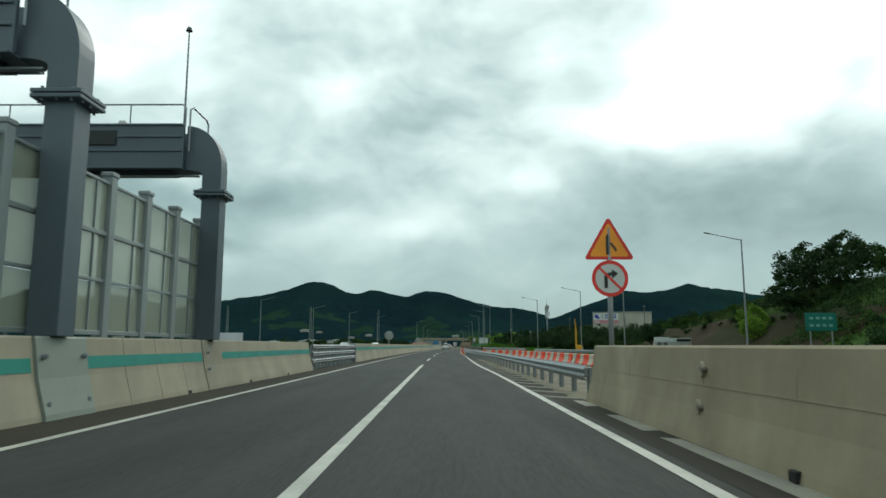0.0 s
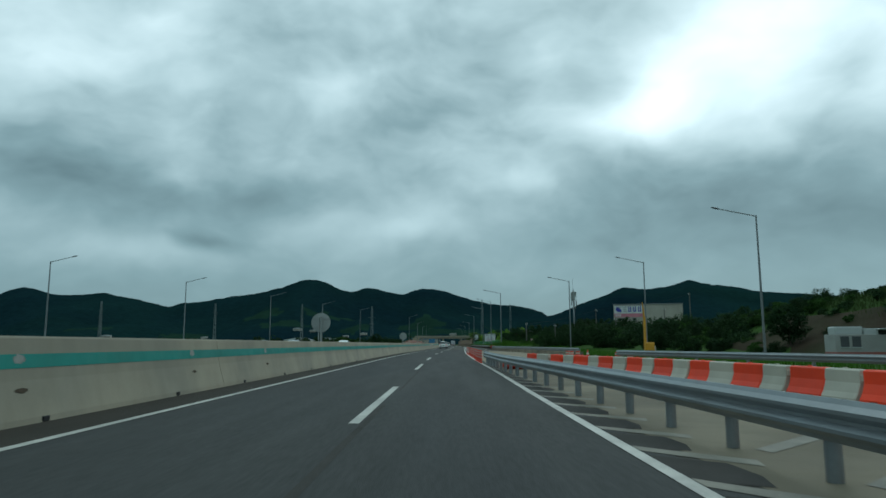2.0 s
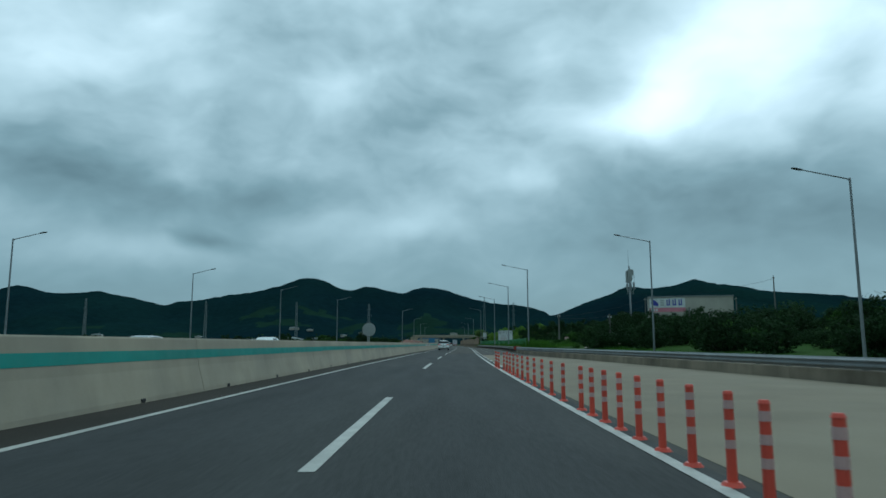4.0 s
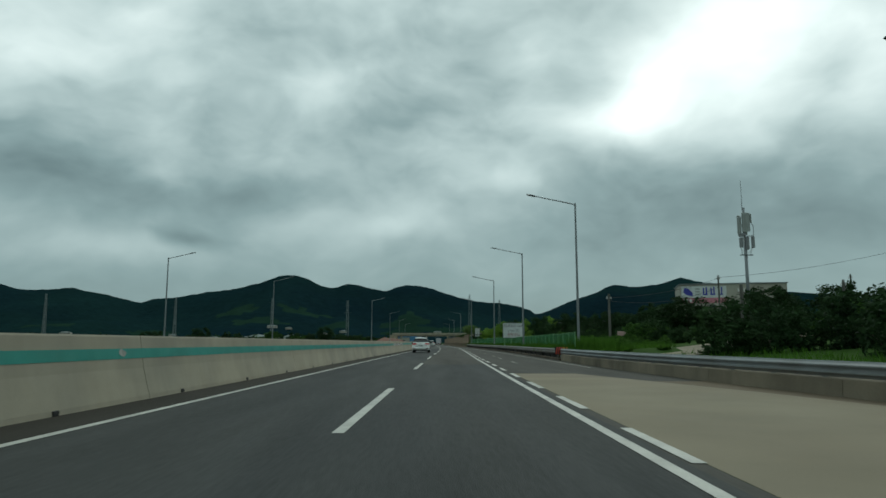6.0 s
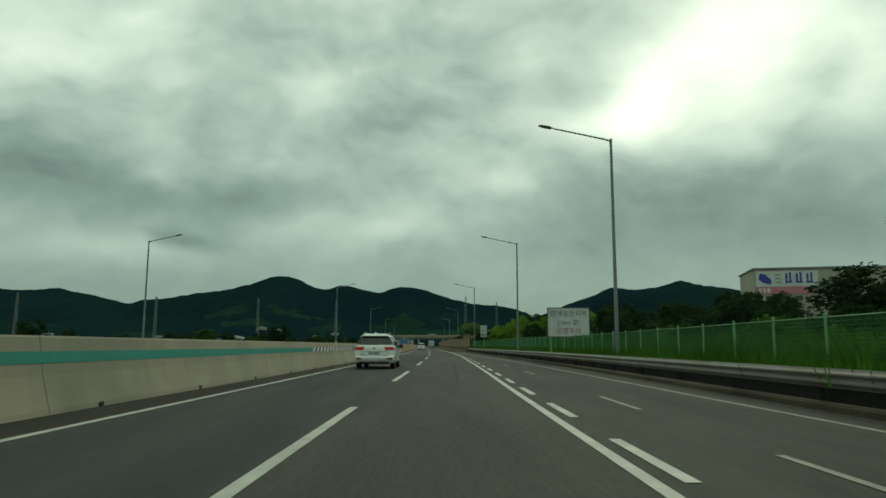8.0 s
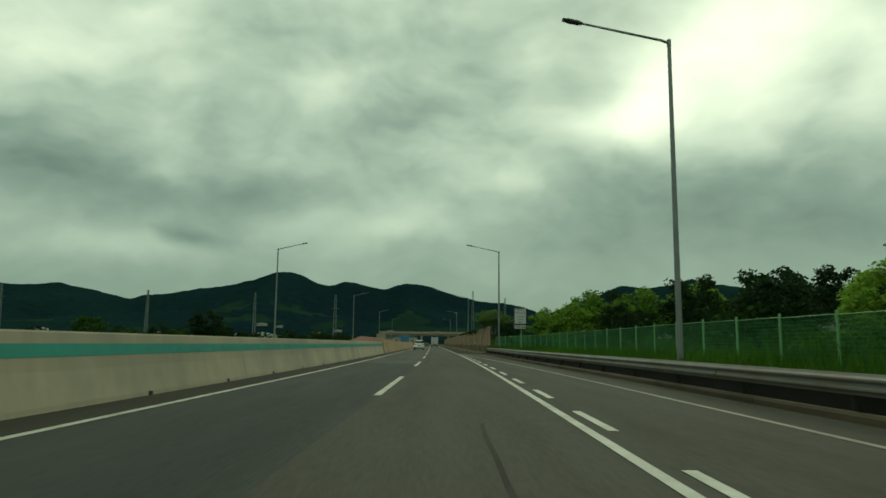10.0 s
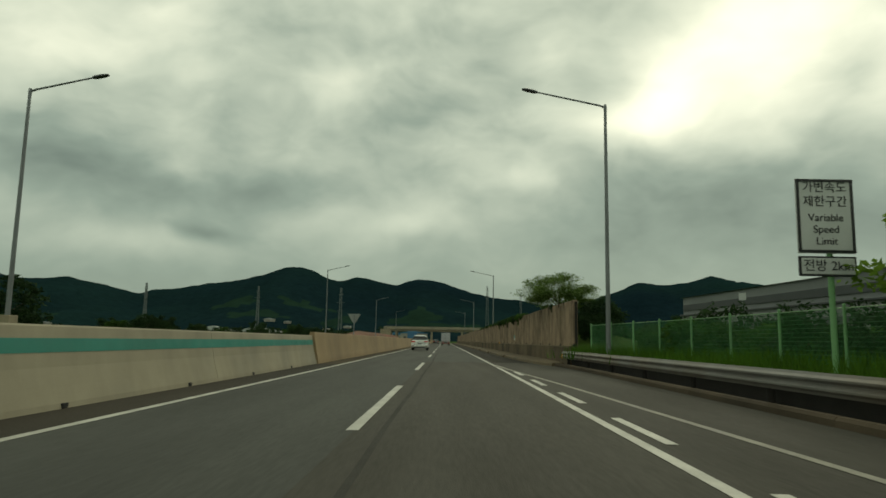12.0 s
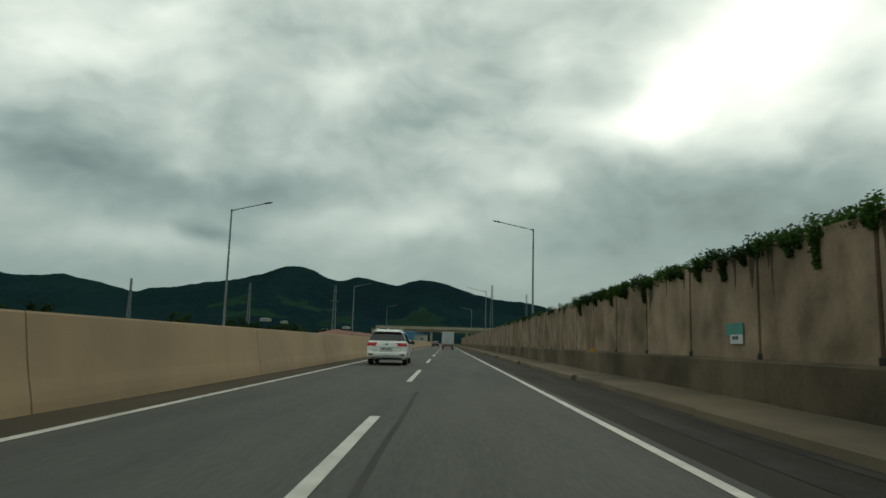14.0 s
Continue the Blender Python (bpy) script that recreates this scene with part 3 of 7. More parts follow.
def strip(name, mat, y0, y1, da, db, z, label, category="road", parent=None, step=5.0):
    """A surface between two lines along the road; da and db are numbers or functions of y."""
    fa = da if callable(da) else (lambda y: da)
    fb = db if callable(db) else (lambda y: db)
    bm = bmesh.new()
    rows = [[bm.verts.new(at(y, fa(y) + (fb(y) - fa(y)) * k / 3, z)) for k in range(4)] for y in steps(y0, y1, step)]
    for a, b in zip(rows, rows[1:]):
        for k in range(3):
            bm.faces.new((a[k], a[k + 1], b[k + 1], b[k]))
    ob = link(name, bm, mat, parent)
    if parent is None:
        tagged(ob, label, category, kind="structure")
    return ob


def merge_edge(y):
    """The outer white line of the slip lane, which closes on the main edge line."""
    return ease(y, [120, 150, 178, 211, 240, 265, 285, 302, 330], [9.0, 8.2, 7.9, 7.2, 6.4, 5.45, 4.5, 3.6, 3.5])


def kerb_line(y):
    """Kerb and guardrail along the outer side."""
    return ease(y, [88, 103, 120, 135, 145, 154, 164.5, 178, 211, 240, 265, 288, 300, 306, 312, 330, 600], [13.4, 13.0, 11.95, 10.8, 9.9, 9.05, 8.6, 8.7, 8.5, 7.75, 7.0, 6.85, 6.72, 6.1, 5.7, 5.6, 5.6])


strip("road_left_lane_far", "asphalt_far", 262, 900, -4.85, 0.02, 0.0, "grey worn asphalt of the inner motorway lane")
strip("road_left_lane", "asphalt", -60, 262, -4.85, 0.02, 0.0, "dark asphalt of the inner motorway lane")
strip("road_right_lane", "asphalt", -60, 168, 0.02, 3.72, 0.0, "dark smooth asphalt of the outer motorway lane")
strip("road_right_lane_worn", "asphalt_old", 168, 306, 0.02, 3.72, 0.0, "worn brownish grey asphalt of the outer lane")
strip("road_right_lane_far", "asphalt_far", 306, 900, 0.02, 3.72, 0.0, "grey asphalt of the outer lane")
strip("slip_lane", "asphalt_old", 152, 306, 3.72, lambda y: kerb_line(y) + 0.02, -0.002, "worn grey asphalt slip lane joining the motorway")
strip("inner_shoulder_far", "dirt_edge", 299.6, 700, -4.85, -3.70, 0.0025, "brown gritty strip at the foot of the tall barrier")
strip("inner_shoulder", "shoulder", -60, 299.6, -4.85, -3.70, 0.0025, "darker dirty asphalt strip at the median barrier foot")
strip("hard_shoulder", "shoulder_damp", 306, 620, 3.72, lambda y: kerb_line(y) + 0.02, -0.002, "dark stained asphalt shoulder below the retaining wall")
strip("opposite_carriageway", "asphalt", -60, 900, lambda y: -ease(y, [-60, 60, 96, 123, 150, 182, 212, 243, 297, 366, 900], [60, 58, 52, 45, 40, 35, 31, 26, 16, 15.6, 15.6]), -5.2, -0.01, "wide asphalt of the opposite carriageway behind the barrier")


def apron_edge(y):
    return ease(y, [-60, 20, 40, 70, 95, 103, 120, 135, 145, 154, 164.5, 178], [30, 27, 22, 17, 14, 13.1, 12.0, 10.85, 9.95, 9.1, 8.65, 8.75])


strip("concrete_apron", "slab", 84, 157.2, 3.9, lambda y: min(apron_edge(y), ease(y, [60, 130, 145, 152, 157.2], [20, 11.5, 9.3, 7.6, 6.2])), 0.0005, "pale beige concrete apron of the closed slip road", "pavement")
strip("concrete_apron_near", "slab_dirty", -60, 84, 3.9, lambda y: apron_edge(y), 0.0005, "soiled beige concrete of the closed slip road", "pavement")
# browner strip along the outer side of the apron
strip("apron_outer_strip", "worn_concrete", 84, 157.2, lambda y: min(apron_edge(y), ease(y, [60, 130, 145, 152, 157.2], [20, 11.5, 9.3, 7.6, 6.2])) - 0.01, lambda y: apron_edge(y) + 0.05, -0.0035, "brownish concrete strip before the guardrail", "pavement")
strip("apron_verge", "asphalt_old", -60, 157.2, 3.72, 3.9, -0.003, "narrow asphalt strip beside the apron")


def right_edge(y):
    """The white line between the outer lane and the apron."""
    return RIGHT_EDGE + ease(y, [20, 29, 37.5, 48, 60, 69, 90], [0.005, -0.015, -0.125, -0.125, -0.09, -0.025, 0.0])


def markings():
    """Lane lines, each painted piece an object of its own."""
    top = thing("lane_markings", "white thermoplastic lane lines, edges chipped and worn", "road marking", kind="structure")

    def bar(name, y0, y1, d0, d1, mat="paint", shift=0.0, z=0.004):
        bm = bmesh.new()
        a = [bm.verts.new(at(y, d0 + (shift * (y - y0)), z)) for y in steps(y0, y1, 3.0)]
        b = [bm.verts.new(at(y, d1 + (shift * (y - y0)), z)) for y in steps(y0, y1, 3.0)]
        for k in range(len(a) - 1):
            bm.faces.new((a[k], b[k], b[k + 1], a[k + 1]))
        r = bmesh.ops.extrude_face_region(bm, geom=bm.faces[:])
        for v in r["geom"]:
            if isinstance(v, bmesh.types.BMVert):
                v.co.z += 0.003
        link(name, bm, mat, top)

    bar("edge_line", -60, 700, LEFT_EDGE - 0.075, LEFT_EDGE + 0.075)
    bm = bmesh.new()
    ys = steps(-60, 299.5, 4.0)
    a = [bm.verts.new(at(y, right_edge(y) - 0.075, 0.007)) for y in ys]
    b = [bm.verts.new(at(y, right_edge(y) + 0.075, 0.007)) for y in ys]
    for k in range(len(ys) - 1):
        bm.faces.new((a[k], b[k], b[k + 1], a[k + 1]))
    link("edge_line", bm, "paint", top)
    bar("edge_line", 300.2, 700, RIGHT_EDGE - 0.07, RIGHT_EDGE + 0.07)
    bar("solid_lane_line", -60, 41.5, 0.19, 0.35, shift=-0.0022)
    ends = [61.6, 82.9, 101.8, 127.9, 149.0, 170.2, 189.4, 207.6, 226, 246, 266, 285.4, 303.6, 324.6, 342.8] + [362 + 20 * k for k in range(17)]
    for y in ends:
        bar("dash", y - 8.7, y, -0.08, 0.08)
    for k in range(33):
        y = 121.5 + 5.5 * k
        y += ease(y, [150, 185, 207, 240, 266, 287], [0.0, 0.2, -0.8, 0.0, 0.6, 0.0])
        if y < 296:
            bar("short_dash", y, y + 2.75, 3.76, 3.91)
    bm = bmesh.new()
    for y0, y1 in ((163, 302),):
        ys = steps(y0, y1, 3.0)
        a = [bm.verts.new(at(y, merge_edge(y) - 0.07, 0.005)) for y in ys]
        b = [bm.verts.new(at(y, merge_edge(y) + 0.07, 0.005)) for y in ys]
        for k in range(len(ys) - 1):
            bm.faces.new((a[k], b[k], b[k + 1], a[k + 1]))
    link("slip_edge_line", bm, "paint_old", top)
    for y in (170, 180.5, 189, 204.5, 216):
        bar("faded_dash", y, y + 3.2, 5.25, 5.36, "paint_old")
    # painted chevrons on the apron, with asphalt showing between
    def slanted(name, mat, pts, z):
        bm = bmesh.new()
        bm.faces.new([bm.verts.new(at(yy, d, z)) for yy, d in pts])
        link(name, bm, mat, top)

    for k in range(35):
        y = 16.13 + 1.905 * k
        e = right_edge(y) + 0.09
        w = min(1.0, max(0.2, (83 - y) / 24))
        slanted("asphalt_patch", "patch", ((y + 1.45, e), (y + 0.95, e + 0.62 * w), (y + 0.3, e + 0.66 * w), (y - 0.2, e + 0.55 * w), (y + 0.05, e + 0.12 * w), (y + 0.2, e)), 0.003)
        slanted("chevron_bar", "paint_worn", ((y + 0.2, e), (y - 0.2 * w, e + 0.36 * w), (y - 0.80 * w, e + 0.98 * w), (y - 1.15 * w, e + 0.9 * w), (y - 0.55 * w, e + 0.32 * w), (y - 0.15, e)), 0.006)
    for k in range(19):
        y = 15.9 + 1.905 * k
        c = 1.0 if y < 46 else max(0.3, (80 - y) / 34)
        o = 4.0 * (1 - c)
        slanted("chevron_bar", "paint_worn", ((y + 0.12, 4.82 * c + o), (y - 0.12, 4.92 * c + o), (y + 0.55, 5.72 * c + o), (y + 1.35, 6.7 * c + o), (y + 1.75, 6.7 * c + o), (y + 1.05, 5.9 * c + o)), 0.006)
    for y0, y1 in ((9.6, 11.8), (4.8, 8.9), (13.4, 14.8)):
        slanted("worn_strip", "paint_old", ((y0, 4.03), (y1, 4.05), (y1 - 0.15, 4.26), (y0, 4.31)), 0.007)


markings()


def seams():
    """Dark tar seams and repair strips in the asphalt."""
    top = thing("tar_seams", "dark bitumen seams and repair strips in the asphalt", "road seam", kind="structure")
    for y0, y1, d, w, bend in ((35, 56, 0.16, 0.05, 0.0), (60, 84, 0.2, 0.03, 0.0), (262, 330, 0.42, 0.04, 0.10), (198, 232, 2.15, 0.03, 0.25), (308, 372, 4.75, 0.20, 0.5), (306, 352, 5.2, 0.10, 0.6)):
        bm = bmesh.new()
        ys = steps(y0, y1, 1.5)
        wob = [bend * noise.noise(Vector((y * 0.08, d, 0))) + 0.03 * noise.noise(Vector((y * 0.7, d, 2))) for y in ys]
        a = [bm.verts.new(at(y, d + o - w, 0.003)) for y, o in zip(ys, wob)]
        b = [bm.verts.new(at(y, d + o + w, 0.003)) for y, o in zip(ys, wob)]
        for k in range(len(ys) - 1):
            bm.faces.new((a[k], b[k], b[k + 1], a[k + 1]))
        link("seam", bm, "tar" if w > 0.05 else "patch", top)


seams()


# ---------------------------------------------------------------- median barrier
JERSEY = [(0.0, 0.0), (-0.015, 0.09), (-0.09, 0.34), (-0.17, 0.64), (-0.27, 1.27), (-0.29, 1.30), (-0.47, 1.30), (-0.49, 1.27), (-0.59, 0.64), (-0.67, 0.34), (-0.745, 0.09), (-0.76, 0.0)]
JERSEY_TALL = [(0.0, 0.0), (-0.015, 0.14), (-0.045, 0.30), (-0.09, 0.48), (-0.14, 0.75), (-0.24, 1.42), (-0.26, 1.45), (-0.44, 1.45), (-0.46, 1.42), (-0.54, 0.46), (-0.66, 0.28), (-0.7, 0.0)]
FOOT = -4.78


def barrier_face(z):
    """d of the barrier's face at a height."""
    return FOOT - 0.17 - 0.10 * (z - 0.64) / 0.63


def median_barrier():
    top = thing("median_barrier", "cream concrete median barrier with a green painted band", "barrier", kind="structure")
    spans = [(-40, 10.6), (12.1, 13.6), (13.6, 15.1), (15.1, 16.6), (16.6, 18.0), (18.06, 32.4)] + [(47.9 + 14.0 * k, 47.9 + 14.0 * (k + 1)) for k in range(18)]
    for a, b in spans:
        bm = add_sweep(bmesh.new(), [(FOOT + d, z) for d, z in JERSEY], a + 0.012, min(b, 299.6) - 0.012, 3.5)
        part("barrier_segment", bm, "concrete", top)
    # steel cover over the column foot
    bm = add_sweep(bmesh.new(), [(FOOT + d + (0.05 if d > -0.38 else -0.05), z) for d, z in JERSEY], 10.6, 12.1, 1.5)
    part("cover_plate", bm, "cover", top, "grey steel cover plate with bolts")
    for y, z in ((10.75, 0.25), (10.75, 0.98), (11.95, 0.25), (11.95, 0.98), (18.2, 0.98), (18.2, 0.55)):
        d = barrier_face(max(z, 0.36)) + 0.06
        part("bolt", add_rod(bmesh.new(), at(y, d, z), at(y, d + 0.07, z), 0.05, 0.04, 10), "zinc", top)
    for y0, y1, z0, z1 in ((-40, 10.5, 0.74, 0.96), (12.15, 17.95, 0.75, 0.97), (19.6, 32.35, 0.78, 0.97), (48.0, 120, 0.82, 1.03), (120, 211, 0.84, 1.04), (226, 299.5, 0.87, 1.09)):
        bm = add_sweep(bmesh.new(), [(barrier_face(z0) + 0.006, z0), (barrier_face(z1) + 0.006, z1), (barrier_face(z1) - 0.01, z1), (barrier_face(z0) - 0.01, z0)], y0, y1, 4.0)
        part("green_band", bm, "green", top, "green painted band")
    # black and white slanted bars
    for k in range(15):
        y = 211 + k
        z0, z1 = 0.84, 1.04
        for o, mat, nm in ((0.0, "white", "white_bar"), (0.5, "black", "black_bar")):
            bm = bmesh.new()
            vs = [bm.verts.new(at(yy, barrier_face(z) + 0.006, z)) for yy, z in ((y + o, z0), (y + o + 0.5, z0), (y + o + 0.85, z1), (y + o + 0.35, z1))]
            bm.faces.new(vs)
            part(nm, bm, mat, top)
    # filled lifting holes, two to each segment, with a brown shadow painted below
    for y in (52.9, 59.9, 66.9, 145.0):
        for z, w, h, mat, nm in ((0.955, 0.15, 0.075, "filler", "filler_patch"), (0.50, 0.16, 0.035, "wall_stain", "rust_mark")):
            if y > 100 and z < 0.6:
                continue
            bm = bmesh.new()
            ring = []
            for q in range(14):
                a = 2 * math.pi * q / 14
                r0 = 1 + 0.45 * noise.noise(Vector((math.cos(a) * 1.7, math.sin(a) * 1.7, y + z)))
                zz = z + h * r0 * math.sin(a)
                face = barrier_face(zz) if zz > 0.64 else FOOT - 0.09 - 0.08 * (zz - 0.34) / 0.30
                ring.append(bm.verts.new(at(y + w * r0 * math.cos(a), face + 0.011, zz)))
            bm.faces.new(ring)
            part(nm, bm, mat, top)
    drain = None
    for k in range(150):
        y = -20 + 5.24 * k
        if 31 < y < 49 or y > 299:
            continue
        if drain is None:
            bm = add_box(bmesh.new(), (0, 0, 0), (0.09, 0.19, 0.085), 0.012)
            drain = part("drain_hole", bm, "dark", top)
            drain.location = at(y, FOOT - 0.035, 0.045)
        else:
            o = new("drain_hole", drain.data)
            o.parent, o.location = top, at(y, FOOT - 0.035, 0.045)
    tall = thing("median_barrier_tall", "taller brown weathered concrete median barrier", "barrier", kind="structure")
    for k in range(30):
        bm = add_sweep(bmesh.new(), [(FOOT + 0.06 + d, z) for d, z in JERSEY_TALL], 299.62 + 12 * k, 299.60 + 12 * (k + 1) - 0.015, 3.0)
        part("barrier_segment", bm, "concrete_brown", tall)
    for y, z, s in ((320.5, 0.5, 0.16), (323.9, 0.35, 0.5), (327.1, 0.55, 0.12), (305.5, 0.5, 0.12), (313.1, 0.45, 0.3)):
        part("stain_patch", add_box(bmesh.new(), at(y, FOOT - 0.13, z), (0.03, s, 0.05), 0.006), "joint", tall)


median_barrier()


# ---------------------------------------------------------------- guardrails
def wave(z0, depth=0.08, h=0.35):
    """Section of a W-beam, facing +d, from its lower edge at z0; with thickness."""
    pts = [(0.0, 0.0), (0.25, 0.12), (0.85, 0.24), (0.85, 0.33), (0.15, 0.46), (0.15, 0.54), (0.85, 0.67), (0.85, 0.76), (0.25, 0.88), (0.0, 1.0)]
    front = [(a * depth, z0 + b * h) for a, b in pts]
    return front + [(a - 0.012, z) for a, z in reversed(front)]


def guardrail(name, label, y0, y1, line, face, z0=0.42, mat="zinc", post_gap=2.0, post_r=0.07, blocks=True, two=False):
    """A steel guardrail along the road: beams, posts and spacers. face: +1 or -1, the side that the beam turns to."""
    top = thing(name, label, "guardrail", "guardrails")
    n = max(1, round((y1 - y0) / 4.0))
    for k in range(n):
        a, b = y0 + (y1 - y0) * k / n, y0 + (y1 - y0) * (k + 1) / n
        for zz in ((z0,) if not two else (0.28, 0.62, 0.97)):
            bm = add_sweep(bmesh.new(), [(face * d, z) for d, z in (wave(zz, 0.07, 0.23) if two else wave(zz))], a, b + 0.16 if k < n - 1 else b, 2.0, line=line)
            part("beam", bm, mat, top)
    posts = steps(y0 + 0.4, y1 - 0.4, post_gap)
    for y in posts:
        d = line(y) - face * 0.16
        bm = add_rod(bmesh.new(), at(y, d, -0.05), at(y, d, z0 + 0.29 if not two else 1.18), post_r, seg=12)
        # outer rail posts take the near-black too, sunk in the painted shade
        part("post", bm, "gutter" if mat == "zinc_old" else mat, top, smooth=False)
        if blocks:
            for zz in ((z0,) if not two else (0.28, 0.62, 0.97)):
                part("spacer", add_box(bmesh.new(), at(y, line(y) - face * 0.06, zz + (0.12 if two else 0.18)), (0.11, 0.14, 0.22), 0.015), "zinc_old" if two else mat, top)
    return top


near_line = lambda y: ease(y, [14, 30, 45, 58, 70, 82], [4.52, 4.52, 4.5, 4.15, 3.72, 3.62])
guardrail("guardrail", "galvanised steel guardrail on round posts at the apron", 15.62, 83.37, near_line, -1, 0.365, post_gap=1.913)
part_end = thing("guardrail_end", "flat galvanised end plate of a guardrail", "guardrail end", "guardrails")
part("plate", add_box(bmesh.new(), at(82.7, 3.66, 0.55), (0.14, 0.55, 0.40), 0.03), "zinc", part_end)
part("post", add_rod(bmesh.new(), at(82.7, 3.8, -0.05), at(82.7, 3.8, 0.72), 0.07, seg=12), "zinc", part_end)

gap_line = lambda y: -4.86
guardrail("median_gap_rail", "triple galvanised steel rail closing the gap in the median barrier", 32.5, 47.8, gap_line, 1, mat="zinc", post_gap=1.0, post_r=0.06, two=True)
bm = add_box(bmesh.new(), at(47.75, -4.95, 0.66), (0.3, 0.45, 1.28), 0.03)
tagged(link("barrier_end_shoe", bm, "zinc"), "grey steel end shoe where rail meets barrier", "barrier end")

slip_line_a = lambda y: ease(y, [20, 60, 88], [27.5, 19.0, 12.6])
guardrail("slip_road_rail", "galvanised steel guardrail along the slip road", 22, 88, slip_line_a, -1, 0.36, post_gap=4.0)
slip_line_b = lambda y: ease(y, [103, 120, 135, 145, 154, 164.5, 178], [13.2, 12.1, 10.95, 10.05, 9.2, 8.75, 8.85])
guardrail("slip_road_rail", "galvanised steel guardrail above a concrete kerb", 104, 177.6, slip_line_b, -1, 0.41, mat="zinc_slip")
outer_line = lambda y: kerb_line(y) + 0.05
guardrail("outer_rail", "dull galvanised double-wave guardrail before a dark gutter", 177.0, 300.6, outer_line, -1, 0.42, mat="zinc_old", post_gap=4.0)


def kerbs():
    top = thing("kerb", "weathered concrete kerb along the slip lane", "kerb", kind="structure")
    for k in range(21):
        a = 176 + 6 * k
        bm = add_sweep(bmesh.new(), [(-0.13, -0.02), (-0.12, 0.10), (-0.07, 0.15), (0.03, 0.155), (0.06, 0.12), (0.07, -0.02)], a + 0.01, a + 5.99, 3.0, line=lambda y: kerb_line(y) + 0.12)
        part("kerb_stone", bm, "kerb_dark", top)
    for k in range(50):
        a = 302.0 + 6 * k
        if a > 600:
            break
        o = 0.08 * ((k * 7) % 3 - 1)
        bm = add_sweep(bmesh.new(), [(-0.10, -0.02), (-0.06, 0.12), (0.0, 0.17), (1.35, 0.22), (1.37, -0.02)], a + 0.015, a + 5.985, 3.0, line=lambda y: kerb_line(y) + o)
        part("kerb_slab", bm, "kerb", top)
    for k in range(12):
        a = 104 + 6 * k
        bm = add_sweep(bmesh.new(), [(-0.04, -0.02), (-0.02, 0.36), (0.0, 0.38), (0.38, 0.40), (0.40, -0.02)], a + 0.01, a + 5.99, 3.0, line=lambda y: slip_line_b(y) - 0.02)
        part("kerb_stone", bm, "slip_wall", top)


kerbs()
# added near-black sheet paints the shaded gap under the guardrail
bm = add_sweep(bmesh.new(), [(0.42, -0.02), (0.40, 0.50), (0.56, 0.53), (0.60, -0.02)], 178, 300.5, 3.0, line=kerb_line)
tagged(link("channel_wall", bm, "gutter"), "near-black sheet added as the shade behind the guardrail", "drain", kind="structure")
strip("gutter", "gutter", 178, 300.6, lambda y: kerb_line(y) + 0.24, lambda y: kerb_line(y) + 1.0, 0.02, "earth gutter behind the guardrail, shade painted into its near-black colour", "gutter")


def verge():
    """Grassy bank that rises behind the gutter up to the fence and beyond."""
    bm = bmesh.new()
    prof = [(0.58, 0.30), (1.05, 0.44), (1.9, 0.54), (3.5, 0.62), (6.0, 0.8), (10.0, 1.0)]
    rows = [[bm.verts.new(at(y, kerb_line(max(y, 190)) + d, (z + 0.06 * noise.noise(Vector((y * 0.4, d, 0))) + 0.1) * min(1, max(0, (y - 177.5) / 7)) - 0.1)) for d, z in prof] for y in steps(176.5, 300.8, 2.5)]
    for a, b in zip(rows, rows[1:]):
        for k in range(len(prof) - 1):
            bm.faces.new((a[k], a[k + 1], b[k + 1], b[k]))
    tagged(link("verge", bm, "meadow", smooth=True), "grassy earth bank behind the guardrail", "verge", kind="structure")


verge()


# ---------------------------------------------------------------- side barrier at the start
def side_barrier():
    top = thing("side_barrier", "grey-beige concrete side barrier with water stains", "barrier", kind="structure")
    prof = [(4.29, 0.0), (4.31, 0.10), (4.40, 0.42), (4.45, 0.70), (4.50, 1.13), (4.53, 1.16), (4.74, 1.16), (4.76, 1.12), (4.9, 0.3), (4.95, 0.0)]
    spans = ((-30, 4.4), (4.42, 14.6))
    for a, b in spans:
        part("barrier_segment", add_sweep(bmesh.new(), prof, a, b, 2.5), "concrete_grey", top)
    for y, z, d in ((8.45, 0.87, 4.47), (8.45, 0.42, 4.405)):
        part("fixing_plate", add_rod(bmesh.new(), at(y, d, z), at(y, d - 0.04, z), 0.10, 0.09, 16), "concrete", top)
        part("bolt", add_rod(bmesh.new(), at(y - 0.12, d, z), at(y - 0.12, d - 0.07, z), 0.035, seg=10), "zinc_old", top)
    part("form_line", add_sweep(bmesh.new(), [(4.46, 0.672), (4.440, 0.672), (4.442, 0.680), (4.46, 0.680)], -12, 13.9, 2.5, line=lambda y: 0.0), "form_mark", top)
    for y in (6.2, 8.4, 10.64, 11.72):
        part("form_joint", add_box(bmesh.new(), at(y, 4.463, 0.80), (0.008, 0.010, 0.30), 0, (0, 7, 0)), "form_mark", top)
    for y in (6.0, -2.0):
        part("drain_hole", add_box(bmesh.new(), at(y, 4.30, 0.06), (0.08, 0.14, 0.10), 0.01), "dark", top)
    strip("gutter_strip", "shoulder", -30, 15.5, 3.72, 4.32, 0.003, "darker asphalt strip at the barrier foot", "gutter")


side_barrier()


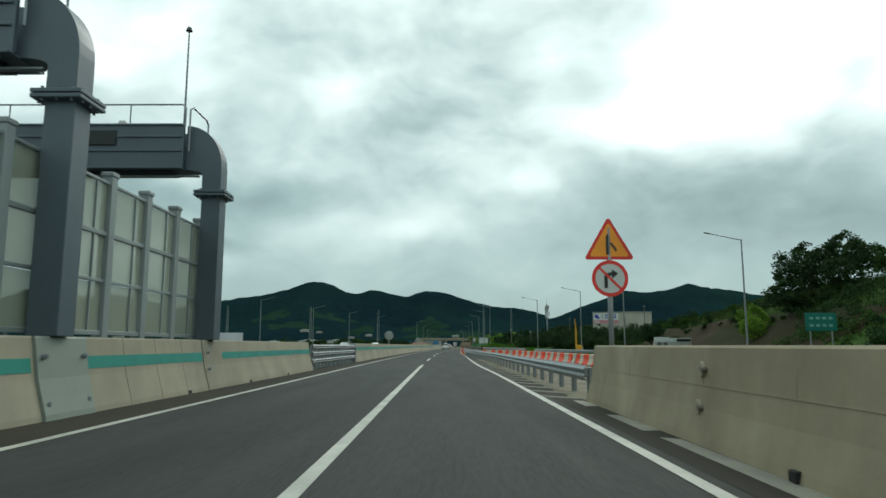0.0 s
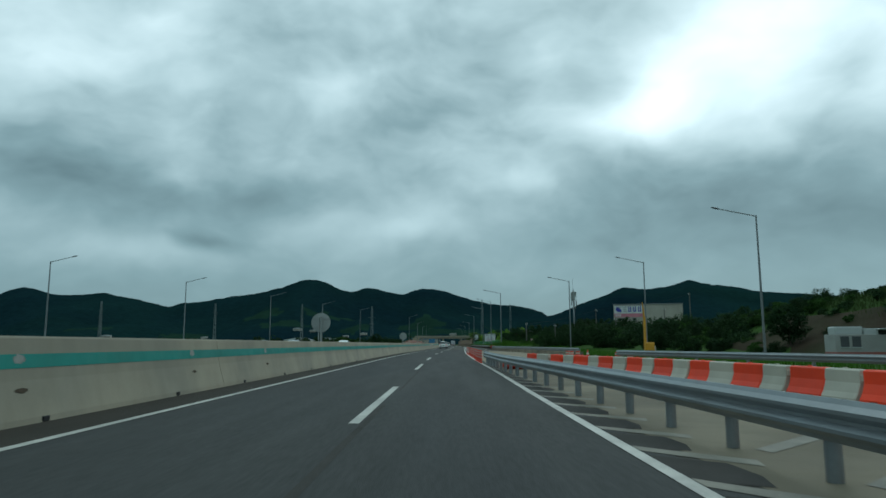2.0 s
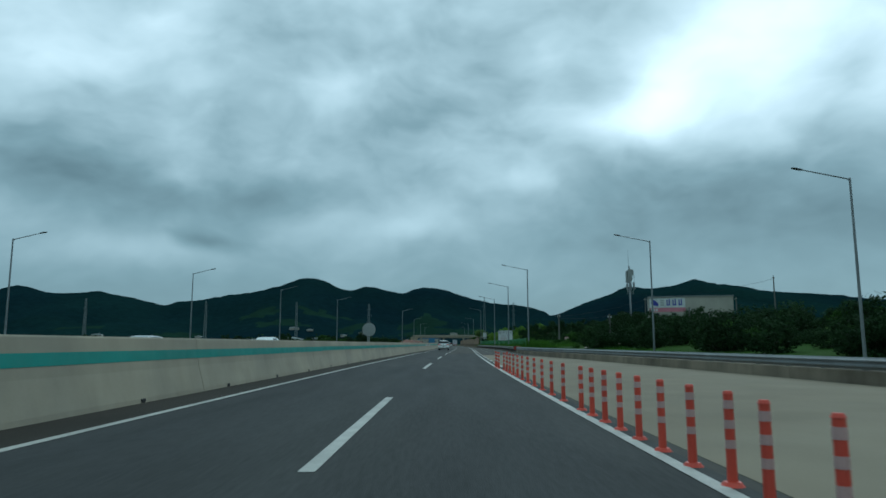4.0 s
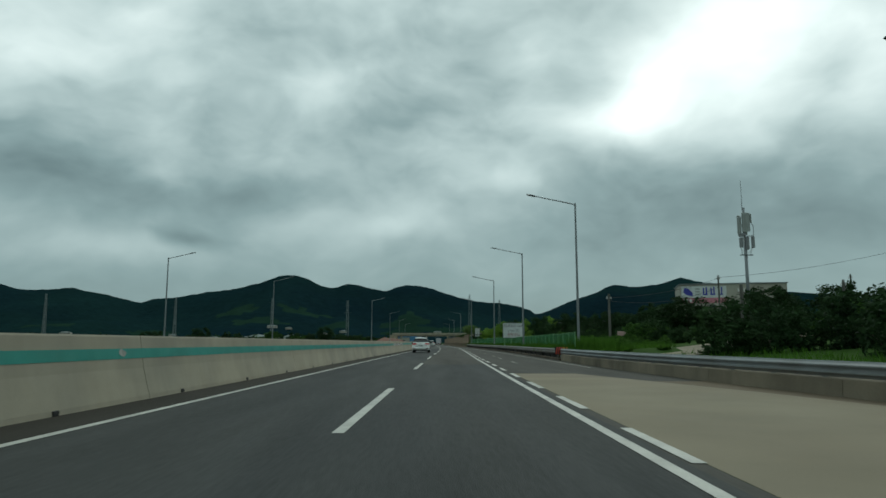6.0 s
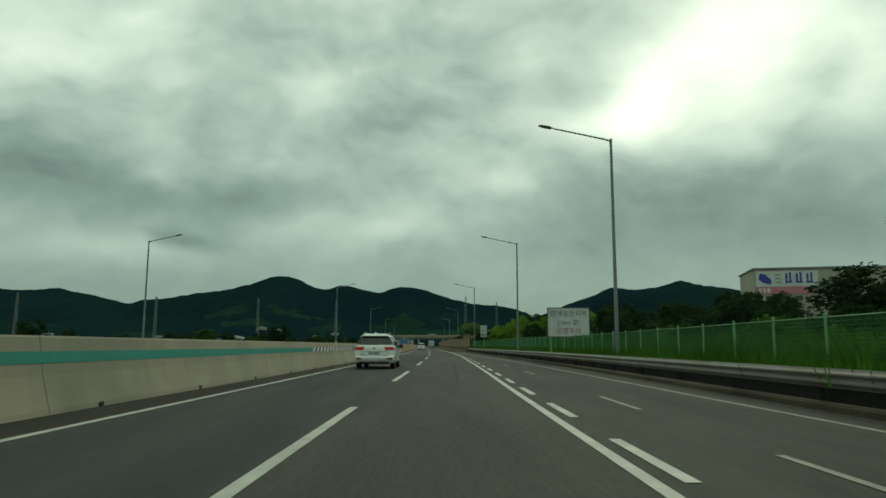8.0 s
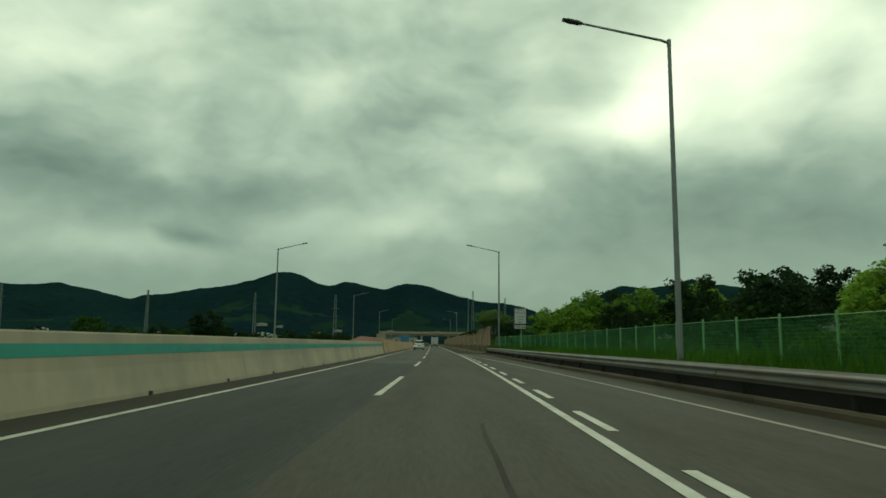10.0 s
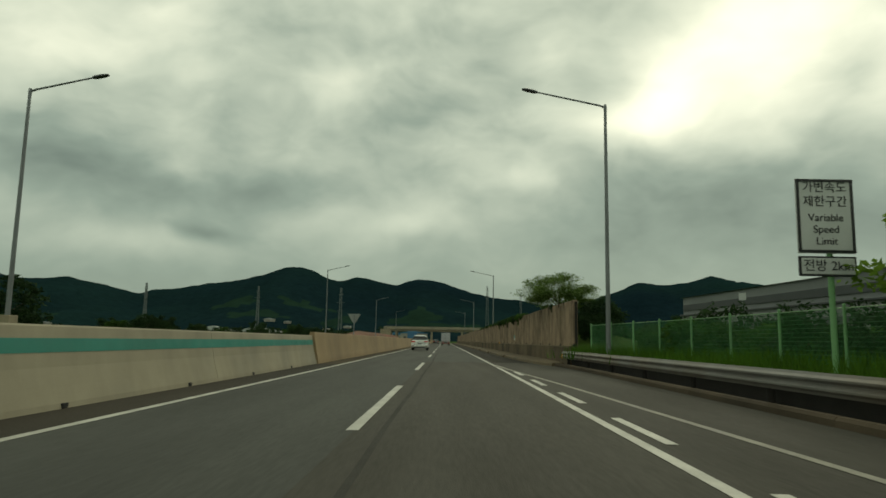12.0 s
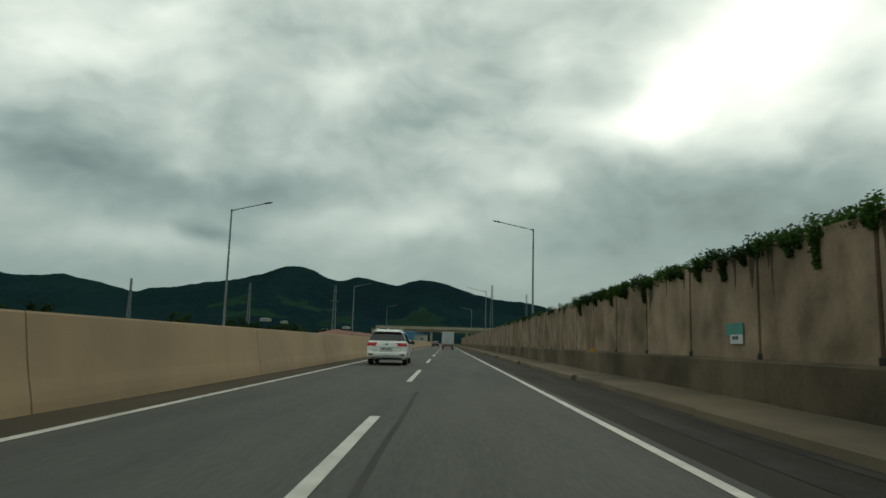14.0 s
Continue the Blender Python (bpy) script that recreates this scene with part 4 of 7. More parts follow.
# ---------------------------------------------------------------- retaining wall
def retaining_wall():
    top = thing("retaining_wall", "brown stained concrete retaining wall of upright panels", "wall", kind="structure")
    sr = random.Random(5)
    base = [(6.98, -0.05), (6.99, 0.95), (7.02, 0.99), (7.23, 1.0), (7.23, -0.05)]
    for k in range(30):
        a = 300.75 + 10 * k
        part("parapet", add_sweep(bmesh.new(), base, a + 0.01, a + 9.99, 5.0), "wall_base", top)
    for k in range(76):
        a = 300.65 + 3.82 * k
        tp = 3.23 + 0.009 * ((k * 5) % 4 - 1.5)
        bm = add_sweep(bmesh.new(), [(7.25, 0.96), (7.25, tp - 0.02), (7.27, tp), (7.44, tp), (7.46, tp - 0.02), (7.46, 0.96)], a + 0.06, a + 3.76, 4.0)
        part("wall_panel", bm, "wall_panel", top)
        if k < 26:
            bm = bmesh.new()
            for n in range(3 + k % 3):
                u = sr.choice((sr.uniform(0.1, 0.5), sr.uniform(3.2, 3.65), sr.uniform(0.5, 3.3)))
                w0, drop = sr.uniform(0.05, 0.22), sr.uniform(0.2, 1.1) * (1.0 if sr.random() < 0.6 else 0.5)
                left, right = [], []
                for q in range(8):
                    f = q / 7
                    wob = 0.04 * noise.noise(Vector((k * 3.1 + n, f * 6, 1.0)))
                    half = w0 * (1 - f) ** 0.7 * (1 + 0.5 * noise.noise(Vector((n * 2.3, f * 9, k))))
                    z = tp - 0.022 - f * drop
                    left.append(bm.verts.new(at(a + u + wob - half, 7.247, z)))
                    right.append(bm.verts.new(at(a + u + wob + half + 0.004, 7.247, z)))
                for q in range(7):
                    bm.faces.new((left[q], right[q], right[q + 1], left[q + 1]))
            part("stain", bm, "wall_stain", top)
        bm = add_sweep(bmesh.new(), [(7.31, 0.96), (7.31, tp - 0.08), (7.42, tp - 0.08), (7.42, 0.96)], a - 0.055, a + 0.055, 1.0)
        part("panel_post", bm, "joint", top, "rusty dark steel post between panels")
        part("post_shoe", add_box(bmesh.new(), at(a, 7.27, 1.05), (0.10, 0.17, 0.14), 0.02), "joint", top)
    bm = bmesh.new()
    rows = []
    for y in [301.5, 304, 308, 314, 320, 330] + list(range(345, 605, 15)):
        h = ease(y, [301, 306, 318, 330, 605], [0.7, 1.6, 2.6, 2.8, 2.8])
        rows.append([bm.verts.new(at(y, d, h * k + 0.08 * noise.noise(Vector((d, y * 0.4, 0))))) for d, k in ((7.48, 0.0), (7.48, 0.95), (8.4, 1.0), (11.0, 0.92), (14, 0.5), (18, 0.26), (32, 0.2))])
    for a, b in zip(rows, rows[1:]):
        for k in range(6):
            bm.faces.new((a[k], a[k + 1], b[k + 1], b[k]))
    tagged(link("embankment", bm, "meadow"), "grassy embankment held up by the wall", "embankment", kind="structure")
    m = thing("reflector", "round amber reflector on a small bracket", "reflector", m=pose(*at(341.6, 6.96, 1.05)))
    part("disc", add_rod(bmesh.new(), (0, 0, 0), (0, -0.03, 0), 0.085, seg=16), "yellow", m)
    part("bracket", add_box(bmesh.new(), (0.05, 0.01, -0.1), (0.03, 0.03, 0.2)), "zinc_old", m)
    b = thing("reflector_plate", "rounded amber plate on the parapet end", "reflector", "wall reflectors", m=pose(*at(300.7, 6.8, 0.52)))
    part("plate", add_box(bmesh.new(), (0, 0, 0), (0.27, 0.03, 0.20), 0.012), "yellow", b)
    s = thing("wall_plaque", "small teal and white plaque on the wall", "plaque", m=pose(*at(328.5, 7.22, 1.48)))
    part("plate", add_box(bmesh.new(), (0, 0, 0.13), (0.02, 0.85, 0.26), 0.004), "sign_teal", s)
    part("white_field", add_box(bmesh.new(), (-0.004, -0.10, -0.08), (0.02, 0.62, 0.20), 0.004), "sign_white", s)
    for o, w in ((-0.12, 0.14), (0.08, 0.16)):
        part("bar", add_box(bmesh.new(), (-0.018, o * 0.8 - 0.05, -0.05), (0.006, w * 0.75, 0.07)), "sign_ink", s)


retaining_wall()
# ---------------------------------------------------------------- gantries and noise wall
def gantry(y, mast):
    """A painted steel frame over the opposite carriageway: box columns, curved elbows, walkway beam and handrail."""
    x0 = at(y, -5.15).x
    g = thing("road_gantry", "dark blue-grey steel gantry with curved elbow and walkway rail", "gantry", "gantries", m=pose(x0, y, 0))
    w, span = 0.52, 26.0
    for x, sg in ((0.0, -1), (-span, 1)):
        col = part("column", add_box(bmesh.new(), (x, 0, 3.275), (w, w, 3.95), 0.012), "gantry", g)
        part("flange", add_box(bmesh.new(), (x, 0, 5.28), (w + 0.34, w + 0.34, 0.07), 0.01), "gantry", col)
        part("flange", add_box(bmesh.new(), (x, 0, 5.37), (w + 0.34, w + 0.34, 0.07), 0.01), "gantry", col)
        for k in range(12):
            a = 2 * math.pi * k / 12
            ex, ey = max(-1, min(1, 1.35 * math.cos(a))), max(-1, min(1, 1.35 * math.sin(a)))
            part("bolt", add_rod(bmesh.new(), (x + ex * 0.37, ey * 0.37, 5.2), (x + ex * 0.37, ey * 0.37, 5.45), 0.025, seg=6), "gantry", col)
        # elbow: box section bent through a quarter turn, growing towards the beam
        bm = bmesh.new()
        pts = [(x, 5.40, w), (x, 5.95, w)]
        rings = []
        for k in range(10):
            a = math.pi / 2 * k / 9
            outer = Vector((x - sg * w / 2 + sg * 1.0 * (1 - math.cos(a)), 6.1 + 1.17 * math.sin(a)))
            inner = Vector((x + sg * w / 2 + sg * 0.5 * (1 - math.cos(a)), 5.86 + 0.14 * math.sin(a)))
            rings.append((outer, inner))
        rings.insert(0, (Vector((x - sg * w / 2, 5.40)), Vector((x + sg * w / 2, 5.40))))
        vr = [[bm.verts.new((p.x, s * w / 2, p.y)) for p, s in ((o, -1), (i, -1), (i, 1), (o, 1))] for o, i in rings]
        for a, b in zip(vr, vr[1:]):
            for k in range(4):
                bm.faces.new((a[k], a[(k + 1) % 4], b[(k + 1) % 4], b[k]))
        bm.faces.new(vr[0]), bm.faces.new(vr[-1])
        part("elbow", bm, "gantry", g)
    beam = part("beam", add_box(bmesh.new(), (-span / 2, 0, 6.0), (span - 1.5, 0.84, 0.05)), "gantry", g)
    for s in (-1, 1):
        part("side_plate", add_box(bmesh.new(), (-span / 2, s * 0.42, 6.62), (span - 1.5, 0.10, 1.26), 0.01), "gantry", beam)
    for z in (6.02, 6.5, 6.9, 7.24):
        part("stiffener", add_box(bmesh.new(), (-span / 2, -0.485, z), (span - 1.6, 0.05, 0.06), 0.01), "gantry", beam)
    # the beam's shaded underside is put into this plate's colour
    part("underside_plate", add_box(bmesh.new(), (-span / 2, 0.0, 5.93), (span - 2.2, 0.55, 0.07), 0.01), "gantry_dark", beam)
    for k in range(5):
        part("access_panel", add_box(bmesh.new(), (-3.1 - 4.6 * k, -0.49, 6.86), (0.95, 0.06, 0.42), 0.01), "gantry_dark", beam, "near-black panel painted as a shaded access opening")
    for k in range(4):
        part("cable_tray", add_box(bmesh.new(), (-2.5 - 5 * k, -0.1, 5.86), (4.2, 0.12, 0.05), 0.01), "zinc", beam)
    rail = part("handrail", add_tube(bmesh.new(), [(-0.75, -0.42, 7.2), (-0.75, -0.42, 7.74), (-0.85, -0.42, 7.84), (-3.4, -0.42, 7.84)] + [(-3.4 - 1.0 * k, -0.42, 7.84) for k in range(1, 20)], 0.025, 8), "zinc", g)
    for x in (-2.3, -4.0, -5.7, -7.4, -9.1, -10.8, -12.5, -14.2, -15.9, -17.6, -19.3):
        part("stanchion", add_rod(bmesh.new(), (x, -0.42, 7.2), (x, -0.42, 7.84), 0.02, seg=8), "zinc", rail)
    part("end_rail", add_tube(bmesh.new(), [(-0.62, -0.42, 6.5), (-0.62, -0.42, 7.7), (-0.58, -0.3, 7.78), (-0.42, 0.3, 7.62), (-0.40, 0.4, 7.5), (-0.40, 0.4, 7.1)], 0.025, 8), "zinc", g)
    if mast:
        pole = part("mast", add_rod(bmesh.new(), (-0.95, 0.0, 7.1), (-0.95, 0.0, 10.25), 0.035, 0.022, 8), "pole", g)
        part("finial", add_rod(bmesh.new(), (-0.95, 0, 10.22), (-0.95, 0, 10.34), 0.10, 0.05, 10), "lamp_head", pole)
        part("sensor", add_box(bmesh.new(), (-2.6, -0.2, 7.36), (0.22, 0.2, 0.16), 0.04), "white", g)
    return g


gantry(11.25, False)
gantry(18.75, True)


def noise_wall():
    top = thing("noise_wall", "transparent noise wall panes between grey-green steel posts", "noise wall", kind="structure")
    pitch, y_end = 1.7, 18.7
    ys = [y_end - pitch * k for k in range(20)]
    post = part("post", add_box(bmesh.new(), (0, 0, 2.92), (0.22, 0.24, 3.28), 0.012), "mullion", top)
    cap = part("post_cap", add_box(bmesh.new(), (0, 0, 4.60), (0.27, 0.29, 0.10), 0.02), "mullion", top)
    bm = bmesh.new()
    for z, h in ((1.40, 0.09), (2.42, 0.07), (3.36, 0.09), (4.40, 0.06)):
        add_box(bm, (0.03, pitch / 2, z), (0.07, pitch - 0.15, h), 0.008)
    for y in (0.10, pitch - 0.10):
        add_box(bm, (0.03, y, 2.9), (0.06, 0.05, 2.95), 0.008)
    add_box(bm, (0.03, pitch * 0.66, 2.9), (0.04, 0.035, 2.95))
    rim = part("pane_surround", bm, "mullion", top)
    panes = [part("pane", add_box(bmesh.new(), (0, pitch / 2, z), (0.012, pitch - 0.22, h)), "pane", top) for z, h in ((1.91, 0.93), (2.89, 0.86), (3.88, 0.96))]
    first = [post, cap, rim, *panes]
    for k, y in enumerate(ys):
        for o in first:
            if k == 0:
                q = o
            else:
                q = new(o.name.split(".")[0], o.data)
                q.parent = top
            q.location = at(y if o in (post, cap) else y - pitch, -5.52, 0)


noise_wall()


# ---------------------------------------------------------------- street lamps
def street_lamp(x, y, side, h=11.2, arm=3.0, box=False):
    """A tapered steel column with a slanted arm and a flat head. side: -1 the arm reaches left, +1 right."""
    g = thing("street_lamp", "tall galvanised street lamp with a single slanted arm", "street lamp", "street lamps", m=pose(x, y, 0))
    part("pole", add_rod(bmesh.new(), (0, 0, -0.3), (0, 0, h), 0.105, 0.062, 12), "pole", g, smooth="edges")
    part("base_plate", add_box(bmesh.new(), (0, 0, 0.5 if box else 0.02), (0.4, 0.4, 0.06), 0.01), "zinc", g)
    part("hatch", add_box(bmesh.new(), (0, -0.1, 0.9), (0.10, 0.05, 0.3), 0.01), "zinc", g)
    part("arm", add_tube(bmesh.new(), [(0, 0, h - 0.25), (side * 0.03, 0, h - 0.02), (side * 0.25, 0, h + 0.06), (side * arm, 0, h + 0.62)], [0.06, 0.055, 0.045, 0.035], 8), "pole", g)
    part("collar", add_rod(bmesh.new(), (0, 0, h - 0.12), (0, 0, h + 0.10), 0.075, 0.06, 10), "pole", g)
    bm = bmesh.new()
    L = 0.68
    secs = ((0.0, 0.05, 0.05), (0.12, 0.11, 0.07), (0.45, 0.14, 0.06), (0.66, 0.10, 0.03))
    rings = []
    for u, w, t in secs:
        c = Vector((side * (arm - 0.1 + u), 0, h + 0.60 + 0.2 * u))
        rings.append([bm.verts.new(c + Vector((0, a * w, b * t))) for a, b in ((-1, -0.6), (1, -0.6), (1, 0.3), (0.5, 1), (-0.5, 1), (-1, 0.3))])
    for a, b in zip(rings, rings[1:]):
        for k in range(6):
            bm.faces.new((a[k], a[(k + 1) % 6], b[(k + 1) % 6], b[k]))
    bm.faces.new(rings[0]), bm.faces.new(rings[-1])
    part("lamp_head", bm, "lamp_head", g)
    if box:
        part("plinth", add_box(bmesh.new(), (0, 0, 0.9), (0.5, 0.6, 1.9), 0.02), "concrete_grey", g, "grey concrete plinth under the pole")
    return g


lamp_r = street_lamp(28.3, 65, -1)
for x, y in ((24.9, 96.5), (25.0, 128.0), (20.35, 154.0), (11.3, 180.3), (11.25, 208.6), (11.3, 243.2), (10.95, 295.9), (11.95, 373.0), (12.3, 446.0), (12.5, 520.0)):
    copy_thing(lamp_r, pose(x, y, 0))
lamp_l = street_lamp(-54.4, 96.3, 1, 11.0, 2.6)
for x, y in ((-47.0, 123.3), (-41.0, 150.5), (-35.6, 182.5), (-30.2, 212.0), (-24.5, 242.2)):
    copy_thing(lamp_l, pose(x, y, 0))
lamp_b = street_lamp(-12.9, 294.6, 1, 11.0, 2.6, True)
for x, y in ((-12.6, 366.5), (-12.5, 440.0), (-12.3, 512.0)):
    copy_thing(lamp_b, pose(x, y, 0))


# ---------------------------------------------------------------- road signs
def warning_signs():
    y, x = 15.1, 3.62
    g = thing("road_sign", "orange warning triangle above a round no-right-turn sign on a post", "road sign", "road signs", m=pose(x, y, 0.07) @ pose(0, 0, 0).Scale(0.938, 4))
    part("post", add_rod(bmesh.new(), (0, 0.05, -0.2), (0, 0.05, 3.95), 0.06, seg=14), "pole", g, smooth=True)

    def tri(r, yy, rnd):
        pts = []
        for k in range(3):
            a = math.pi / 2 + k * 2 * math.pi / 3
            for da in (-rnd, 0, rnd):
                pts.append((r * math.cos(a + da) * (1 if da == 0 else 0.985), yy, 3.53 + r * math.sin(a + da) * (1 if da == 0 else 0.985)))
        return pts

    t = part("triangle_plate", add_poly(bmesh.new(), tri(0.64, 0.0, 0.06), 0.02), "sign_red", g, "red-edged orange triangle")
    part("orange_field", add_poly(bmesh.new(), tri(0.51, -0.004, 0.06), 0.004), "sign_orange", t)
    bm = add_poly(bmesh.new(), [(-0.075, -0.008, 3.30), (0.02, -0.008, 3.30), (0.02, -0.008, 3.72), (-0.03, -0.008, 3.80), (-0.075, -0.008, 3.72)], 0.004)
    part("main_lane_mark", bm, "sign_ink", t)
    bm = add_poly(bmesh.new(), [(0.02, -0.008, 3.56), (0.055, -0.008, 3.60), (0.20, -0.008, 3.40), (0.16, -0.008, 3.37)], 0.004)
    part("joining_lane_mark", bm, "sign_ink", t)
    c = Vector((0, 0, 2.73))

    def disc(r, yy):
        return add_rod(bmesh.new(), c + Vector((0, yy, 0)), c + Vector((0, yy - 0.012, 0)), r, seg=40)

    rd = part("round_plate", disc(0.43, 0.0), "sign_red", g, "red-rimmed round prohibition sign")
    part("white_field", disc(0.345, -0.008), "sign_white", rd)
    bm = add_poly(bmesh.new(), [(-0.14, -0.024, 2.50), (-0.06, -0.024, 2.50), (-0.06, -0.024, 2.76), (0.04, -0.024, 2.80), (0.04, -0.024, 2.72), (0.19, -0.024, 2.84), (0.04, -0.024, 2.95), (0.04, -0.024, 2.88), (-0.10, -0.024, 2.85), (-0.14, -0.024, 2.78)], 0.003)
    part("arrow", bm, "sign_ink", rd)
    part("slash", add_box(bmesh.new(), c + Vector((0, -0.024, 0)), (0.70, 0.004, 0.055), 0, (0, 45, 0)), "sign_red", rd)
    for z in (2.55, 2.95, 3.35, 3.75):
        part("clamp", add_box(bmesh.new(), (0, 0.035, z), (0.17, 0.05, 0.05), 0.006), "zinc", g)


warning_signs()


def round_sign(x, y, z=2.42, r=0.74):
    """The back of a large round sign that faces the opposite carriageway."""
    g = thing("round_sign", "back of a large round aluminium sign on two posts", "road sign", "road signs", m=pose(x, y, 0))
    d = part("disc", add_rod(bmesh.new(), (0, 0.02, z), (0, 0, z), r, seg=48), "sign_back", g)
    for dz in (-0.24, 0.22):
        part("brace", add_box(bmesh.new(), (0, -0.03, z + dz), (1.72 * math.sqrt(r * r - dz * dz), 0.04, 0.06), 0.008), "sign_back", d, "pale horizontal brace")
    for px, r0 in ((-0.09, 0.03), (0.03, 0.045)):
        part("post", add_rod(bmesh.new(), (px, -0.08, 1.2), (px, -0.08, z + 0.32), r0, seg=12), "sign_back", g)
    return g


rs = round_sign(-6.62, 78.6, 2.29, 0.50)
copy_thing(rs, pose(-5.88, 139.0, -0.05))


def square_sign(x, y):
    g = thing("square_sign", "small white square plate on a thin pole", "sign", m=pose(x, y, 0, 0, 0, -25))
    part("plate", add_box(bmesh.new(), (0, 0, 4.55), (0.46, 0.03, 0.50), 0.01), "sign_white", g)
    part("pole", add_rod(bmesh.new(), (0, 0.05, -0.3), (0, 0.05, 4.7), 0.035, seg=8), "zinc", g)


square_sign(24.9, 315)


def back_sign(x, y):
    g = thing("yield_sign", "back of a triangular sign hanging point down", "road sign", "road signs", m=pose(x, y, 0))
    part("plate", add_poly(bmesh.new(), [(-0.43, 0, 2.83), (0.43, 0, 2.83), (0.09, 0, 2.24), (-0.09, 0, 2.24)], 0.03), "sign_back", g)
    part("post", add_rod(bmesh.new(), (0, -0.05, 1.3), (0, -0.05, 2.8), 0.035, seg=10), "zinc", g)


back_sign(-1.75, 313.6)


def board(name, label, x0, x1, y, z0, z1, posts, category="road sign"):
    g = thing(name, label, category, "road signs", m=pose((x0 + x1) / 2, y, 0))
    w = x1 - x0
    part("panel", add_box(bmesh.new(), (0, 0, (z0 + z1) / 2), (w, 0.05, z1 - z0), 0.012), "sign_white", g)
    bm = bmesh.new()
    for z in (z0 + 0.035, z1 - 0.035):
        add_box(bm, (0, -0.03, z), (w, 0.02, 0.05))
    for sx in (-1, 1):
        add_box(bm, (sx * (w / 2 - 0.03), -0.03, (z0 + z1) / 2), (0.05, 0.02, z1 - z0 - 0.12))
    part("border", bm, "sign_ink", g)
    for px in posts:
        part("post", add_rod(bmesh.new(), (px, 0.09, -0.3), (px, 0.09, z1 - 0.1), 0.055, seg=10), "fence_post", g)
    return g


fog = board("fog_sign", "white fog warning board with black and red Korean lettering", 10.42, 13.32, 222.3, 1.74, 3.74, (-1.2, -0.3, 1.3))
lettering("안개잦은지역", 0.46, fog, "sign_ink", pose(0, -0.032, 3.30) @ FACING)
lettering("(1km 앞)", 0.42, fog, "sign_ink", pose(0, -0.032, 2.72) @ FACING)
lettering("운행주의", 0.46, fog, "rust", pose(0, -0.032, 2.14) @ FACING)

lim = board("speed_zone_sign", "tall white board with lettering about a variable speed limit", 10.66, 11.72, 280.2, 2.87, 4.27, (0.1,))
lettering("가변속도", 0.225, lim, "sign_ink", pose(0, -0.032, 4.10) @ FACING)
lettering("제한구간", 0.225, lim, "sign_ink", pose(0, -0.032, 3.83) @ FACING)
for k, w in enumerate(("Variable", "Speed", "Limit")):
    lettering(w, 0.20, lim, "sign_ink", pose(0, -0.032, 3.53 - 0.22 * k) @ FACING)
sub = part("lower_plate", add_box(bmesh.new(), (0, 0, 2.63), (1.06, 0.05, 0.37), 0.012), "sign_ink", lim)
part("white_field", add_box(bmesh.new(), (0, -0.012, 2.63), (0.98, 0.05, 0.30), 0.006), "sign_white", sub)
lettering("전방 2km", 0.24, lim, "sign_ink", pose(0, -0.044, 2.63) @ FACING)

green_sign = thing("green_board", "green board with two rows of unreadable pale marks on the slope", "road sign", "road signs", m=pose(31.0, 57.0, 0, 0, 0, 0))
part("panel", add_box(bmesh.new(), (0, 0, 3.1), (2.6, 0.06, 1.5), 0.02), "sign_green", green_sign)
for z in (3.42, 2.82):
    for k in range(4):
        part("bar", add_box(bmesh.new(), (-0.8 + 0.53 * k, -0.034, z), (0.32, 0.01, 0.22)), "sign_pale", green_sign)
for px in (-0.9, 0.9):
    part("post", add_rod(bmesh.new(), (px, 0.08, -0.5), (px, 0.08, 3.7), 0.06, seg=10), "zinc", green_sign)


# ---------------------------------------------------------------- closed slip road: plastic barriers, drums, cones
def water_barrier(mat, label):
    """A moulded plastic barrier block with a stepped foot and interlocking ends."""
    g = thing("water_barrier", label, "plastic barrier", "plastic barriers")
    prof = [(x, z * 0.73) for x, z in [(-0.22, 0.0), (-0.22, 0.16), (-0.15, 0.30), (-0.09, 0.55), (-0.09, 0.86), (-0.06, 0.90), (0.06, 0.90), (0.09, 0.86), (0.09, 0.55), (0.15, 0.30), (0.22, 0.16), (0.22, 0.0)]]
    bm = bmesh.new()
    rings = [[bm.verts.new((x * s, y, z * (1 if z < 0.5 else q))) for x, z in prof] for y, s, q in ((-0.68, 0.9, 0.98), (-0.64, 1, 1), (-0.2, 1, 1), (0.2, 1, 1), (0.64, 1, 1), (0.68, 0.9, 0.98))]
    for a, b in zip(rings, rings[1:]):
        for k in range(len(prof)):
            bm.faces.new((a[k], a[(k + 1) % len(prof)], b[(k + 1) % len(prof)], b[k]))
    bm.faces.new(rings[0]), bm.faces.new(rings[-1])
    body = part("body", bm, mat, g)
    for s in (-1, 1):
        part("lug", add_box(bmesh.new(), (0, s * 0.71, 0.49), (0.12, 0.10, 0.14), 0.02), mat, body)
    for y in (-0.3, 0.3):
        part("fork_slot", add_box(bmesh.new(), (0, y, 0.05), (0.45, 0.2, 0.10), 0.01), "dark", body)
    part("cap", add_rod(bmesh.new(), (0, 0, 0.65), (0, 0, 0.68), 0.05, seg=10), mat, body)
    return g


wb_o = water_barrier("orange", "bright orange moulded plastic barrier block")
wb_w = water_barrier("white_plastic", "soiled white moulded plastic barrier block")
rng = random.Random(5)


